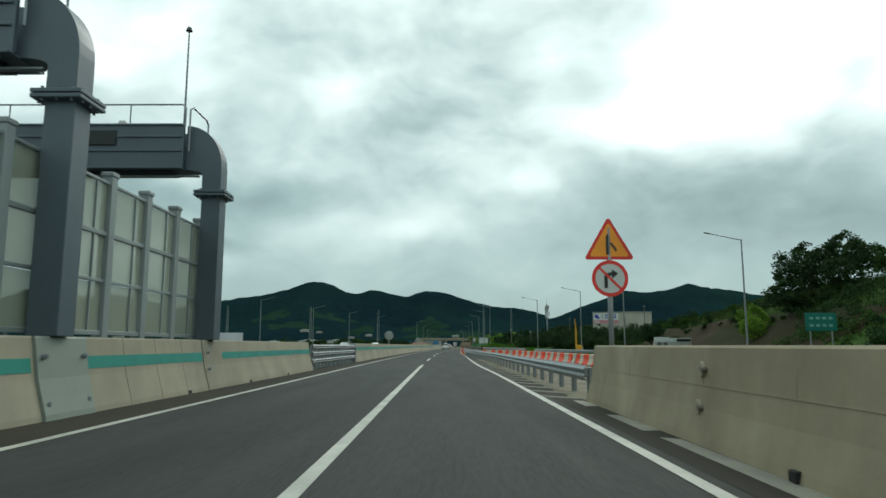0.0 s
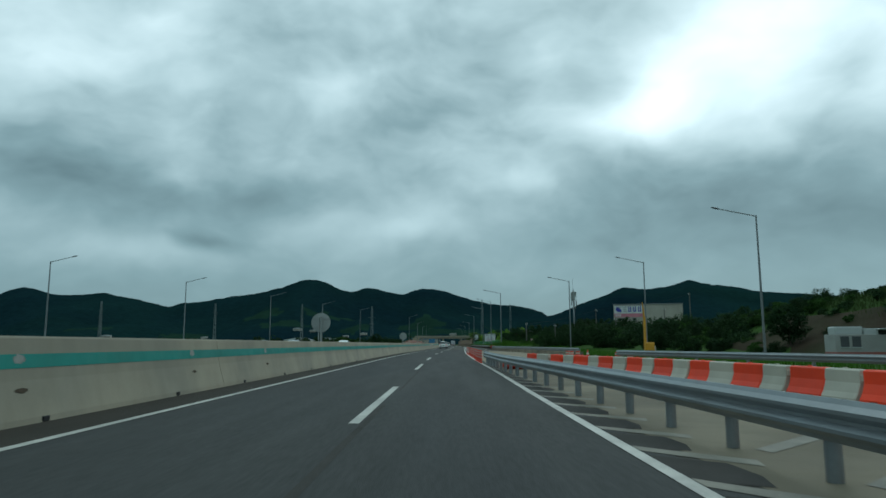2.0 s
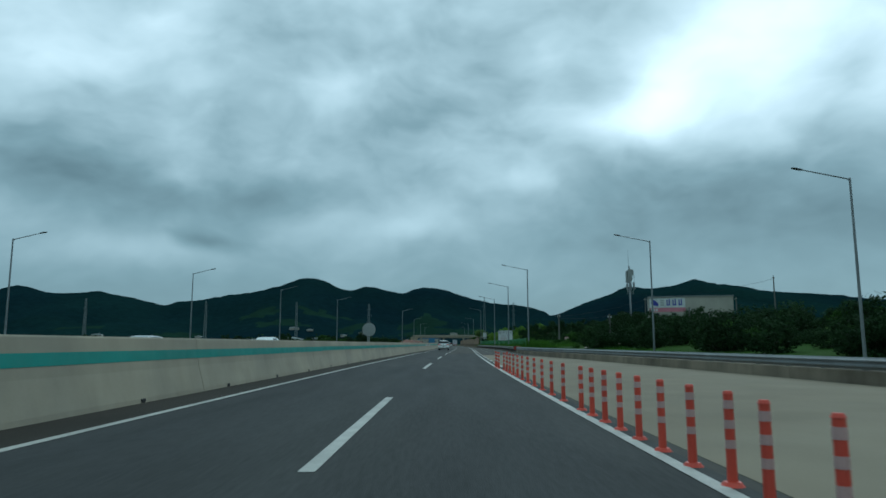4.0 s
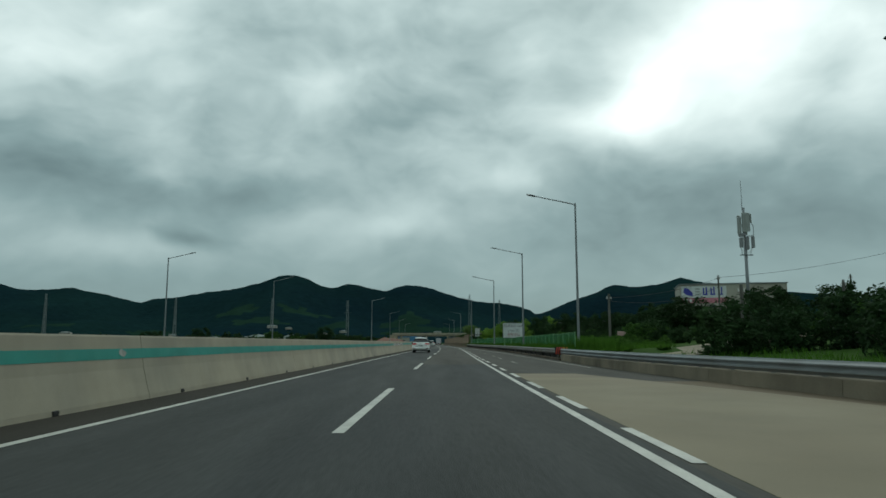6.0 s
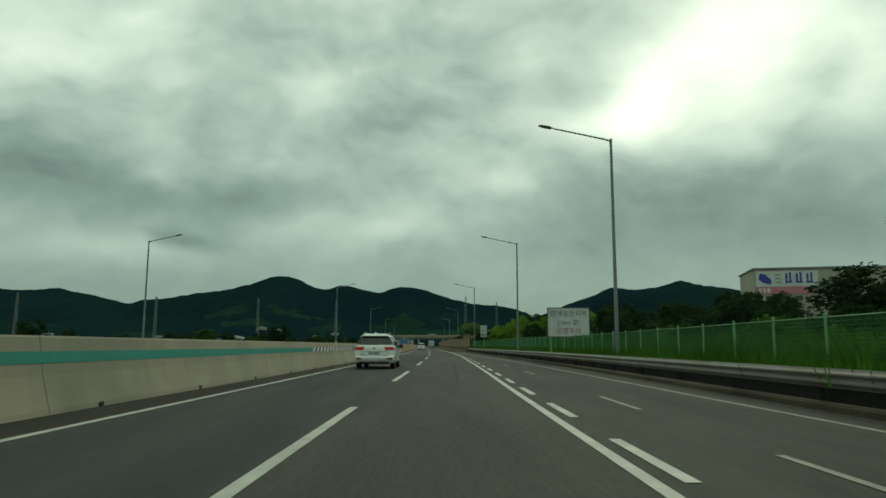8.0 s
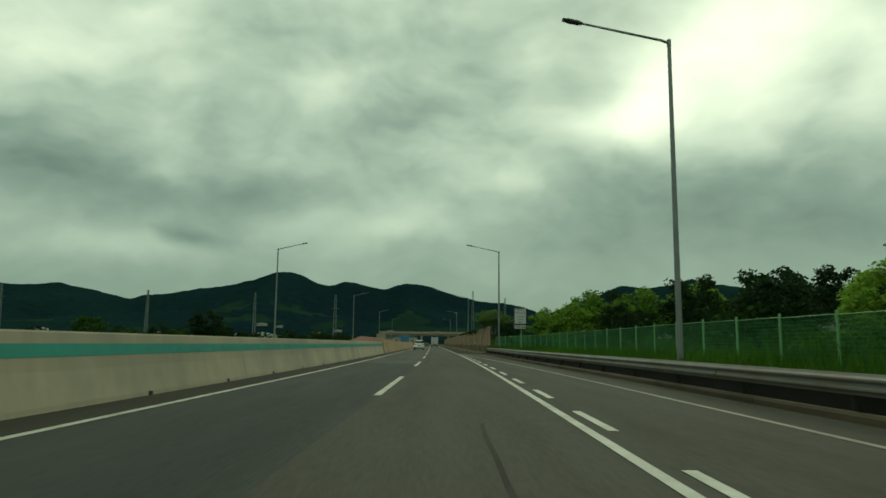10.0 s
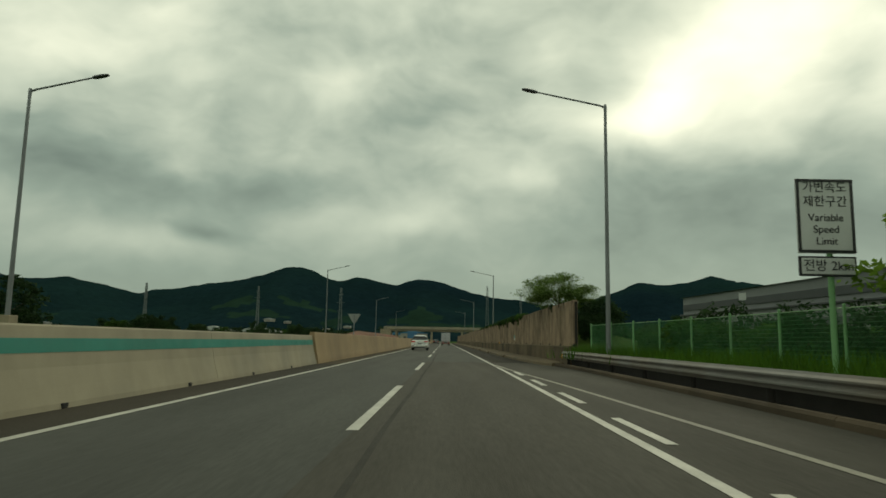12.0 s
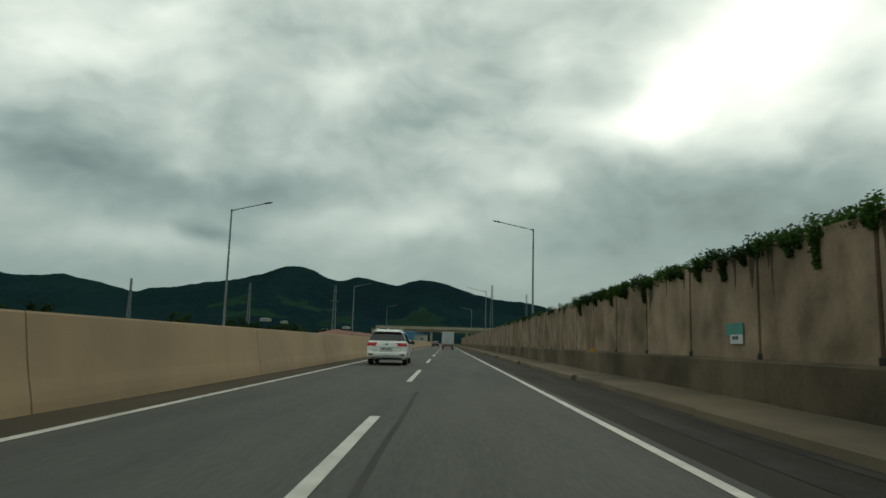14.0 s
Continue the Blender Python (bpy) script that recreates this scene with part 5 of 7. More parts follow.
def barrier_row():
    line = lambda y: ease(y, [10, 30, 48, 55, 60, 65, 70, 74, 80], [8.35, 8.25, 7.93, 7.68, 7.42, 6.92, 6.0, 5.0, 3.85])
    # near end and length of each orange block; white ones fill what lies between
    orange = [(18.2, 1.25), (20.6, 1.25), (23.0, 1.25), (25.4, 1.25), (27.7, 1.25), (30.2, 1.2), (32.5, 1.05), (34.4, 1.1), (36.7, 1.25), (39.1, 1.25), (41.4, 1.3), (43.7, 1.2), (46.4, 1.5), (49.1, 1.35), (51.6, 1.35), (54.0, 1.5), (56.6, 1.35), (59.1, 1.35), (61.8, 1.3), (64.2, 1.3), (66.3, 1.3), (68.6, 1.35), (70.9, 1.3), (73.3, 1.45), (76.7, 1.5)]
    blocks = []
    for k, (a, n) in enumerate(orange):
        blocks.append((wb_o, a + n / 2, n))
        if k + 1 < len(orange):
            gap = orange[k + 1][0] - a - n
            pieces = 2 if gap > 2.2 else 1
            blocks += [(wb_w, a + n + gap * (q + 0.5) / pieces, gap / pieces) for q in range(pieces)]
    fresh = {id(wb_o), id(wb_w)}
    for src, y, n in blocks:
        p = Vector((line(y) + rng.uniform(-0.04, 0.04), y, 0.0))
        slope = math.degrees(math.atan2(line(y + 1) - line(y - 1), 2))
        m = pose(p.x, p.y, 0.0, 0, 0, -slope + rng.uniform(-3, 3))
        if id(src) in fresh:
            fresh.discard(id(src))
            ob = src
            ob.matrix_world = m
        else:
            ob = copy_thing(src, m)
        ob.scale = (1, n / 1.44, 1)
    for x, yy, rz in ((11.6, 30.5, 80), (12.9, 31.2, 70), (11.9, 36.0, 95)):
        copy_thing(wb_o, pose(x, yy, -0.04, 0, 0, rz))
    for x, yy, rz in ((3.15, 74.2, 70), (7.1, 87.5, 70)):
        copy_thing(wb_o, pose(x, yy, 0.20, 0, 0, rz) @ pose(0, 0, 0, 0, -90, 0) @ pose(0, 0, -0.30))


barrier_row()


def drum(x, y):
    g = thing("traffic_drum", "orange and white banded traffic drum", "traffic drum", "traffic drums", m=pose(x, y, 0))
    for k in range(5):
        r0, r1 = 0.215 - 0.012 * k, 0.208 - 0.012 * k
        part("band", add_rod(bmesh.new(), (0, 0, 0.04 + 0.105 * k), (0, 0, 0.142 + 0.105 * k), r0, r1, 18), "post_orange" if k % 2 == 0 else "white_plastic", g)
    part("foot", add_rod(bmesh.new(), (0, 0, 0), (0, 0, 0.05), 0.28, 0.26, 18), "dark", g)
    return g


dr = drum(11.96, 90.9)
for x, y in ((12.83, 90.85), (10.0, 99.2), (9.96, 97.4), (10.2, 96.1)):
    copy_thing(dr, pose(x, y, 0))


def cone(x, y):
    g = thing("traffic_cone", "small orange traffic cone", "traffic cone", m=pose(x, y, 0))
    part("body", add_rod(bmesh.new(), (0, 0, 0.03), (0, 0, 0.7), 0.16, 0.03, 16), "post_orange", g)
    part("foot", add_box(bmesh.new(), (0, 0, 0.02), (0.4, 0.4, 0.04), 0.01), "dark", g)
    part("sleeve", add_rod(bmesh.new(), (0, 0, 0.36), (0, 0, 0.5), 0.104, 0.076, 16), "white_plastic", g)


yb = thing("yellow_board", "small pale yellow board on two posts among shrubs", "sign", m=pose(20.5, 201, 0, 0, 0, -8))
part("panel", add_box(bmesh.new(), (0, 0, 2.05), (1.3, 0.05, 0.45), 0.01), "post_band", yb)
for px in (-0.5, 0.5):
    part("post", add_rod(bmesh.new(), (px, 0.06, -0.3), (px, 0.06, 2.2), 0.035, seg=8), "zinc_old", yb)
cone(10.3, 92.9)


def light_mast(x, y):
    g = thing("site_mast", "orange tapered site mast on a yellow machine base", "site machine", m=pose(x, y, 0))
    part("mast", add_box(bmesh.new(), (0, 0, 2.4), (0.26, 0.28, 3.4), 0.04), "yellow", g)
    part("upper_mast", add_rod(bmesh.new(), (-0.02, 0, 3.9), (-0.16, 0, 5.8), 0.14, 0.05, 10), "yellow", g)
    part("housing", add_box(bmesh.new(), (0.42, 0, 0.75), (1.0, 0.9, 1.0), 0.10), "yellow", g)
    part("seat_box", add_box(bmesh.new(), (0.98, 0.1, 0.55), (0.36, 0.5, 0.6), 0.06), "white_plastic", g)
    for s in (-1, 1):
        part("track", add_box(bmesh.new(), (0.4, s * 0.42, 0.16), (1.5, 0.26, 0.32), 0.10), "dark", g)


light_mast(22.6, 120.5)


def delineator():
    g = thing("delineator_post", "slim orange flexible delineator post with pale bands", "delineator", "delineator posts")
    part("tube", add_rod(bmesh.new(), (0, 0, 0.03), (0, 0, 0.74), 0.042, 0.038, 12), "post_orange", g)
    for z in (0.30, 0.46, 0.62):
        part("band", add_rod(bmesh.new(), (0, 0, z), (0, 0, z + 0.07), 0.0435, 0.042, 12), "post_band", g)
    part("cap", add_rod(bmesh.new(), (0, 0, 0.74), (0, 0, 0.765), 0.045, 0.03, 12), "post_orange", g)
    part("foot", add_rod(bmesh.new(), (0, 0, 0), (0, 0, 0.035), 0.10, 0.07, 12), "post_orange", g)
    return g


dl = delineator()
dl.matrix_world = pose(*at(84.2, 3.50))
for k in range(1, 35):
    y = 84.2 + (0.92 * k if k < 17 else 15.0 + 1.64 * (k - 16))
    if y < 122:
        copy_thing(dl, pose(*at(y, 3.50 + (0.12 if 92 < y < 118 else 0.0)), 0, 0, 37 * k))
copy_thing(dl, pose(*at(121.9, 3.52), 0, 1, 20))
copy_thing(dl, pose(*at(120.6, 4.02), 0, -1, 60))


def end_marker(x, y):
    """Bull-nose of the outer guardrail with slanted orange and black bars."""
    g = thing("rail_end_marker", "rounded guardrail nose with orange and black slanted bars", "rail end", m=pose(x, y, 0))
    bm = bmesh.new()
    n = 10
    ring0 = [bm.verts.new((0.42 * math.cos(a) , -0.42 * math.sin(a), 0.36)) for a in (math.pi * k / n for k in range(n + 1))]
    ring1 = [bm.verts.new((v.co.x, v.co.y, 0.86)) for v in ring0]
    for k in range(n):
        bm.faces.new((ring0[k], ring0[k + 1], ring1[k + 1], ring1[k])).material_index = k % 2
    part("nose", bm, ["yellow", "black"], g)
    part("marker_board", add_box(bmesh.new(), (-0.30, -0.46, 0.62), (0.44, 0.02, 0.50), 0.0), "black", g)
    for k in range(3):
        part("bar", add_poly(bmesh.new(), [(-0.50 + 0.14 * k, -0.474, 0.40), (-0.43 + 0.14 * k, -0.474, 0.40), (-0.33 + 0.14 * k, -0.474, 0.84), (-0.40 + 0.14 * k, -0.474, 0.84)], 0.003), "post_orange", g)
    for px in (-0.2, 0.2):
        part("post", add_rod(bmesh.new(), (px, 0.1, -0.1), (px, 0.1, 0.85), 0.06, seg=10), "zinc_old", g)
    for k, (px, c) in enumerate(((0.55, "truck_blue"), (0.95, "white_plastic"))):
        part("sandbag", add_box(bmesh.new(), (px, -0.3, 0.16), (0.36, 0.4, 0.3), 0.09), c, g)


end_marker(9.35, 176.7)


# ---------------------------------------------------------------- fence
def fence():
    top = thing("mesh_fence", "green wire mesh fence with pale green posts", "fence", kind="structure")
    line = lambda y: ease(y, [178, 217, 245, 270, 285, 295, 301], [10.3, 10.3, 9.9, 9.5, 9.0, 8.2, 7.5])
    L = 2.5
    bm = bmesh.new()
    for k in range(50):
        add_rod(bm, (0, k * L / 50, 0.0), (0, k * L / 50, 1.36), 0.0042, seg=3, caps=False)
    for k in range(15):
        add_rod(bm, (0, 0, 0.03 + k * 0.095), (0, L, 0.03 + k * 0.095), 0.0042, seg=3, caps=False)
    mesh_me = bpy.data.meshes.new("wire_panel")
    bm.to_mesh(mesh_me)
    bm.free()
    mesh_me.materials.append(M["fence"])
    bm = bmesh.new()
    add_rod(bm, (0, 0, -0.5), (0, 0, 1.42), 0.034, seg=10)
    add_rod(bm, (0, 0, 1.42), (0, 0, 1.46), 0.04, 0.025, 10)
    post_me = bpy.data.meshes.new("fence_post")
    bm.to_mesh(post_me)
    bm.free()
    post_me.materials.append(M["fence_post"])
    bm = bmesh.new()
    add_rod(bm, (0, 0, 1.37), (0, L, 1.37), 0.010, seg=6)
    rail_me = bpy.data.meshes.new("top_rail")
    bm.to_mesh(rail_me)
    bm.free()
    rail_me.materials.append(M["fence_post"])
    n = int((300.8 - 179) / L)
    for k in range(n + 1):
        y = 179 + L * k
        z = 0.46 + 0.12 * min(1, max(0, (y - 217) / 30)) + 0.03 * noise.noise(Vector((y * 0.1, 0, 0)))
        p = at(y, line(y), z)
        q = at(y + L, line(y + L), z)
        turn = -math.atan2(q.x - p.x, L)
        for nm, me in (("fence_post", post_me), ("wire_panel", mesh_me), ("top_rail", rail_me)):
            if k == n and nm != "fence_post":
                continue
            o = new(nm, me)
            o.parent, o.location = top, p
            if nm != "fence_post":
                o.rotation_euler = (0, 0, turn)


fence()


# ---------------------------------------------------------------- vehicles
def bow(xn, y, length, rear=0.25, nose=0.30):
    """How far the ends are drawn in towards the corners, seen from above."""
    return rear * abs(xn) ** 3.5 * max(0, 1 - y / 0.8) ** 1.5 - nose * abs(xn) ** 2.5 * max(0, 1 - (length - y) / 0.9) ** 1.5


def car_shape(outline, halfw, cuts_y, cuts_z, arches, r_arch):
    """A body from its side outline (y forward, z up) with round wheel arches, drawn in by halfw(y, z)."""
    bm = bmesh.new()
    low = outline[-1][1]
    path = list(outline)
    for c in sorted(arches, reverse=True):
        for k in range(15):
            a = math.pi * k / 14
            path.append((c + r_arch * math.cos(a), max(low, 0.34 + r_arch * math.sin(a))))
    lo = [bm.verts.new((-1, y, z)) for y, z in path]
    hi = [bm.verts.new((1, y, z)) for y, z in path]
    n = len(path)
    bm.faces.new(lo), bm.faces.new(hi)
    for k in range(n):
        bm.faces.new((lo[k], lo[(k + 1) % n], hi[(k + 1) % n], hi[k]))
    bmesh.ops.triangulate(bm, faces=[f for f in bm.faces if len(f.verts) > 4])
    for v, axis in [(y, (0, 1, 0)) for y in cuts_y] + [(z, (0, 0, 1)) for z in cuts_z] + [(x, (1, 0, 0)) for x in (-0.95, -0.85, -0.7, -0.45, 0, 0.45, 0.7, 0.85, 0.95)]:
        bmesh.ops.bisect_plane(bm, geom=bm.verts[:] + bm.edges[:] + bm.faces[:], plane_co=Vector(axis) * v, plane_no=axis, dist=1e-5)
    length = max(y for y, z in outline)
    for v in bm.verts:
        xn, y, z = v.co
        v.co = (xn * halfw(y, z), y + bow(xn, y, length), z)
    bmesh.ops.remove_doubles(bm, verts=bm.verts, dist=0.0005)
    bmesh.ops.dissolve_degenerate(bm, dist=0.0005, edges=bm.edges)
    return bm


def side_panel(outline, halfw, side, proud, cuts_y=(), cuts_z=(), length=5.11):
    """A pane or trim strip that follows the body's side."""
    bm = bmesh.new()
    bm.faces.new([bm.verts.new((side, y, z)) for y, z in outline])
    for v, axis in [(y, (0, 1, 0)) for y in cuts_y] + [(z, (0, 0, 1)) for z in cuts_z]:
        bmesh.ops.bisect_plane(bm, geom=bm.verts[:] + bm.edges[:] + bm.faces[:], plane_co=Vector(axis) * v, plane_no=axis, dist=1e-5)
    r = bmesh.ops.extrude_face_region(bm, geom=bm.faces[:])
    outer = {v for v in r["geom"] if isinstance(v, bmesh.types.BMVert)}
    for v in bm.verts:
        y, z = v.co.y, v.co.z
        v.co = (side * (halfw(y, z) + (proud if v in outer else -0.03)), y + bow(1, y, length), z)
    return bm


def end_panel(outline, halfw, xs, zs, proud, length, edge=None):
    """A pane or trim piece that follows the rounded rear, between the spans xs (a share of the half width) and heights zs."""
    prof = sorted((z, y) for y, z in outline if y < 0.5)

    def rear(z):
        for (z0, y0), (z1, y1) in zip(prof, prof[1:]):
            if z0 <= z <= z1:
                return y0 + (y1 - y0) * (z - z0) / max(z1 - z0, 1e-6)
        return prof[-1][1]

    bm = bmesh.new()
    layers = []
    for off in (proud, -0.03):
        rows = []
        for j, z in enumerate(zs):
            y = rear(z)
            row = []
            for xn in xs:
                k = xn if edge is None else edge(xn, z)
                row.append(bm.verts.new((k * (halfw(y, z) + off * 0.3 * abs(k)), y + bow(k, y, length) - off, z)))
            rows.append(row)
        layers.append(rows)
    nz, nx = len(zs), len(xs)
    for rows in layers:
        for a, b in zip(rows, rows[1:]):
            for k in range(nx - 1):
                bm.faces.new((a[k], a[k + 1], b[k + 1], b[k]))
    f, q = layers
    for k in range(nx - 1):
        bm.faces.new((f[0][k], f[0][k + 1], q[0][k + 1], q[0][k]))
        bm.faces.new((f[-1][k], f[-1][k + 1], q[-1][k + 1], q[-1][k]))
    for j in range(nz - 1):
        bm.faces.new((f[j][0], f[j + 1][0], q[j + 1][0], q[j][0]))
        bm.faces.new((f[j][-1], f[j + 1][-1], q[j + 1][-1], q[j][-1]))
    return bm


def span(a, b, n):
    return [a + (b - a) * k / n for k in range(n + 1)]


def wheel(parent, x, y, side, r=0.355, w=0.23):
    t = bmesh.new()
    prof = [(-w / 2, r * 0.70), (-w / 2, r * 0.93), (-w * 0.36, r), (w * 0.36, r), (w / 2, r * 0.93), (w / 2, r * 0.70)]
    seg = 32
    rings = [[t.verts.new((px, pr * math.cos(2 * math.pi * k / seg), pr * math.sin(2 * math.pi * k / seg))) for px, pr in prof] for k in range(seg)]
    for k in range(seg):
        a, b = rings[k], rings[(k + 1) % seg]
        for j in range(len(prof)):
            t.faces.new((a[j], a[(j + 1) % len(prof)], b[(j + 1) % len(prof)], b[j]))
    wh = part("wheel", t, "tyre", parent, "black tyre on a multi-spoke alloy rim")
    wh.location = (x, y, r)
    rim = bmesh.new()
    o = side * w * 0.38
    add_rod(rim, (o - side * 0.10, 0, 0), (o - side * 0.06, 0, 0), r * 0.69, seg=28, mat=1)
    for k in range(5):
        for da in (-0.16, 0.16):
            a = 2 * math.pi * k / 5 + da
            c, s = math.cos(a), math.sin(a)
            bx = [(o + side * 0.012, (0.12 * r) * c, (0.12 * r) * s), (o - side * 0.01, (0.69 * r) * c, (0.69 * r) * s)]
            add_rod(rim, bx[0], bx[1], 0.032, 0.022, 6)
    add_rod(rim, (o - side * 0.06, 0, 0), (o + side * 0.02, 0, 0), 0.055, 0.05, 14)
    lip = [(o + (0.01 if k % 2 else -0.02) * 0, r * 0.69 * math.cos(2 * math.pi * k / 28), r * 0.69 * math.sin(2 * math.pi * k / 28)) for k in range(29)]
    for a, b in zip(lip, lip[1:]):
        add_rod(rim, a, b, 0.012, seg=5, caps=False)
    part("rim", rim, ["alloy", "dark"], wh, "silver spoked rim")
    return wh


def minivan(m):
    """White people-carrier, seen from behind and from its side."""
    L = 5.11
    out = [(0.14, 0.29), (0.02, 0.38), (-0.04, 0.48), (-0.05, 0.575), (0.0, 0.64), (0.05, 0.69), (0.06, 1.0), (0.08, 1.10), (0.13, 1.16), (0.25, 1.34), (0.37, 1.52), (0.43, 1.62), (0.49, 1.685), (0.7, 1.725), (1.2, 1.748), (1.9, 1.755), (2.7, 1.72), (3.15, 1.64), (3.5, 1.50), (3.9, 1.30), (4.18, 1.14), (4.6, 1.04), (4.9, 0.92), (5.05, 0.74), (5.11, 0.52), (5.06, 0.30), (4.9, 0.24)]

    def hw(y, z):
        b = 0.955 + 0.03 * math.exp(-(((z - 0.74) / 0.28) ** 2))
        b -= 0.10 * max(0, (0.42 - z) / 0.2) ** 2
        if z > 1.0:
            u = (z - 1.0) / 0.75
            b -= 0.15 * u + 0.20 * u * u
        if z > 1.60:
            b -= 1.6 * (z - 1.60) ** 1.25
        b -= 0.05 * max(0, (0.9 - y) / 0.9) ** 2 * (0.3 + max(0, z - 0.9))
        b -= 0.12 * max(0, (y - 4.2) / 0.91) ** 2
        for c in (1.10, 4.16):
            b += 0.018 * math.exp(-(((y - c) / 0.48) ** 2) - (((z - 0.72) / 0.22) ** 2))
        return b

    g = thing("minivan", "white people-carrier with dark glass in the inner motorway lane", "car", "vehicles on the motorway", m=m)
    cuts = [0.12, 0.3, 0.5, 0.66, 0.85, 1.1, 1.35, 1.6, 2.0, 2.5, 3.0, 3.4, 3.7, 3.95, 4.2, 4.4, 4.7, 4.95]
    body = part("body", car_shape(out, hw, cuts, [0.36, 0.42, 0.5, 0.6, 0.7, 0.8, 0.9, 1.0, 1.06, 1.13, 1.22, 1.35, 1.5, 1.6, 1.65, 1.7], (1.10, 4.16), 0.405), "van_paint", g, smooth="edges")
    part("underbody", add_box(bmesh.new(), (0, 2.55, 0.50), (1.44, 4.5, 0.5), 0.05), "dark", g)
    part("lower_sill", add_box(bmesh.new(), (0, 2.63, 0.29), (1.78, 2.1, 0.12), 0.03), "van_paint", g)
    cy, cz = [0.3 + 0.15 * k for k in range(26)], [1.14, 1.22, 1.30, 1.4, 1.5, 1.58]
    for s in (-1, 1):
        for ol in ([(0.165, 1.195), (1.0, 1.15), (1.58, 1.13), (1.52, 1.585), (0.50, 1.58), (0.315, 1.555)], [(1.64, 1.13), (1.86, 1.05), (2.62, 1.05), (2.50, 1.59), (1.58, 1.59)], [(2.68, 1.05), (3.70, 1.06), (3.86, 1.14), (3.30, 1.46), (2.95, 1.56), (2.56, 1.59)]):
            part("side_window", side_panel(ol, hw, s, 0.006, cy, cz), "car_glass", body, "dark tinted side window", "edges")
        for ol in ([(1.57, 1.12), (1.65, 1.12), (1.60, 1.60), (1.51, 1.60)], [(2.61, 1.05), (2.69, 1.05), (2.57, 1.60), (2.49, 1.60)]):
            part("window_pillar", side_panel(ol, hw, s, 0.009, (), cz), "black", body)
        part("window_trim", side_panel([(0.45, 1.585), (2.9, 1.59), (3.3, 1.475), (3.3, 1.49), (2.9, 1.608), (0.45, 1.60)], hw, s, 0.010, cy), "chrome", body)
        part("slide_track", side_panel([(0.50, 1.0), (1.70, 0.985), (1.70, 1.012), (0.50, 1.03)], hw, s, 0.006, cy), "black", body)
        for y in (2.38, 2.74):
            part("door_handle", side_panel([(y, 0.935), (y + 0.24, 0.94), (y + 0.24, 0.975), (y, 0.97)], hw, s, 0.035), "chrome", body)
        for y in (1.72, 2.62, 3.62):
            part("door_gap", side_panel([(y, 0.36), (y + 0.008, 0.36), (y + 0.008, 1.05), (y, 1.05)], hw, s, 0.004, (), (0.5, 0.7, 0.9)), "joint", body)
        part("side_moulding", side_panel([(1.60, 0.40), (3.68, 0.42), (3.68, 0.46), (1.60, 0.44)], hw, s, 0.015, cy), "van_paint", body)
        mir = part("mirror", add_box(bmesh.new(), (s * 1.08, 3.60, 1.12), (0.25, 0.15, 0.19), 0.05), "black", g, "", "edges")
        part("mirror_glass", add_box(bmesh.new(), (s * 1.08, 3.52, 1.12), (0.19, 0.012, 0.13), 0.0), "car_glass", mir)
        part("mirror_stalk", add_box(bmesh.new(), (s * 0.94, 3.64, 1.07), (0.14, 0.07, 0.05), 0.01), "black", mir)
        part("roof_rail", add_tube(bmesh.new(), [(s * 0.59, 0.75, 1.69), (s * 0.60, 0.88, 1.77), (s * 0.60, 1.8, 1.785), (s * 0.59, 2.6, 1.76), (s * 0.58, 2.75, 1.69)], 0.018, 6), "alloy", g)
        lamp = part("tail_lamp", end_panel(out, hw, [s * x for x in span(0.50, 1.0, 8)], span(0.93, 1.085, 4), 0.012, L, lambda xn, z: xn if abs(xn) > 0.6 else xn + (0.04 if xn > 0 else -0.04) * (1.085 - z) / 0.155 * 2), "tail_red", g, "wrap-round red tail lamp", "edges")
        part("lamp_side", side_panel([(-0.03, 0.935), (0.10, 0.95), (0.24, 1.02), (0.36, 1.085), (0.0, 1.09)], hw, s, 0.010, (0.05, 0.1, 0.2), (1.0, 1.05)), "tail_red", lamp)
        part("fog_lamp", end_panel(out, hw, [s * x for x in span(0.66, 0.93, 4)], span(0.47, 0.545, 2), 0.012, L), "lamp_lens", g, "dark red reflector in the bumper")
        part("bumper_trim", end_panel(out, hw, [s * x for x in span(0.60, 0.97, 5)], span(0.55, 0.575, 1), 0.018, L), "van_paint", g)
        for y in (1.10, 4.16):
            wheel(g, s * 0.855, y, s)
    part("rear_window", end_panel(out, hw, span(-1.0, 1.0, 16), span(1.185, 1.56, 5), 0.006, L), "car_glass", body, "dark rear window under a spoiler", "edges")
    part("spoiler", end_panel(out, hw, span(-0.97, 0.97, 12), [1.625, 1.65, 1.675], 0.14, L), "van_paint", g, "", "edges")
    # black panel paints the shade beneath the spoiler
    part("spoiler_shade", end_panel(out, hw, span(-0.94, 0.94, 12), [1.555, 1.62], 0.06, L), "black", g)
    part("brake_lamp", end_panel(out, hw, span(-0.30, 0.30, 4), [1.585, 1.61], 0.066, L), "lamp_lens", g, "dark red brake lamp under the spoiler")
    part("wiper", end_panel(out, hw, span(-0.28, 0.16, 4), [1.20, 1.222], 0.02, L), "black", g)
    part("antenna", add_poly(bmesh.new(), [(-0.03, 0.62, 1.71), (-0.03, 0.84, 1.73), (-0.03, 0.66, 1.80)], 0.06, (1, 0, 0)), "van_paint", g)
    part("tailgate_trim", end_panel(out, hw, span(-0.66, 0.66, 10), [0.868, 0.888], 0.014, L), "chrome", g)
    part("tailgate_gap", end_panel(out, hw, span(-0.70, 0.70, 10), [0.655, 0.672], 0.006, L), "joint", g)
    for s in (-1, 1):
        part("gate_gap", end_panel(out, hw, [s * 0.70, s * 0.707], span(0.69, 0.92, 4), 0.004, L), "joint", g)
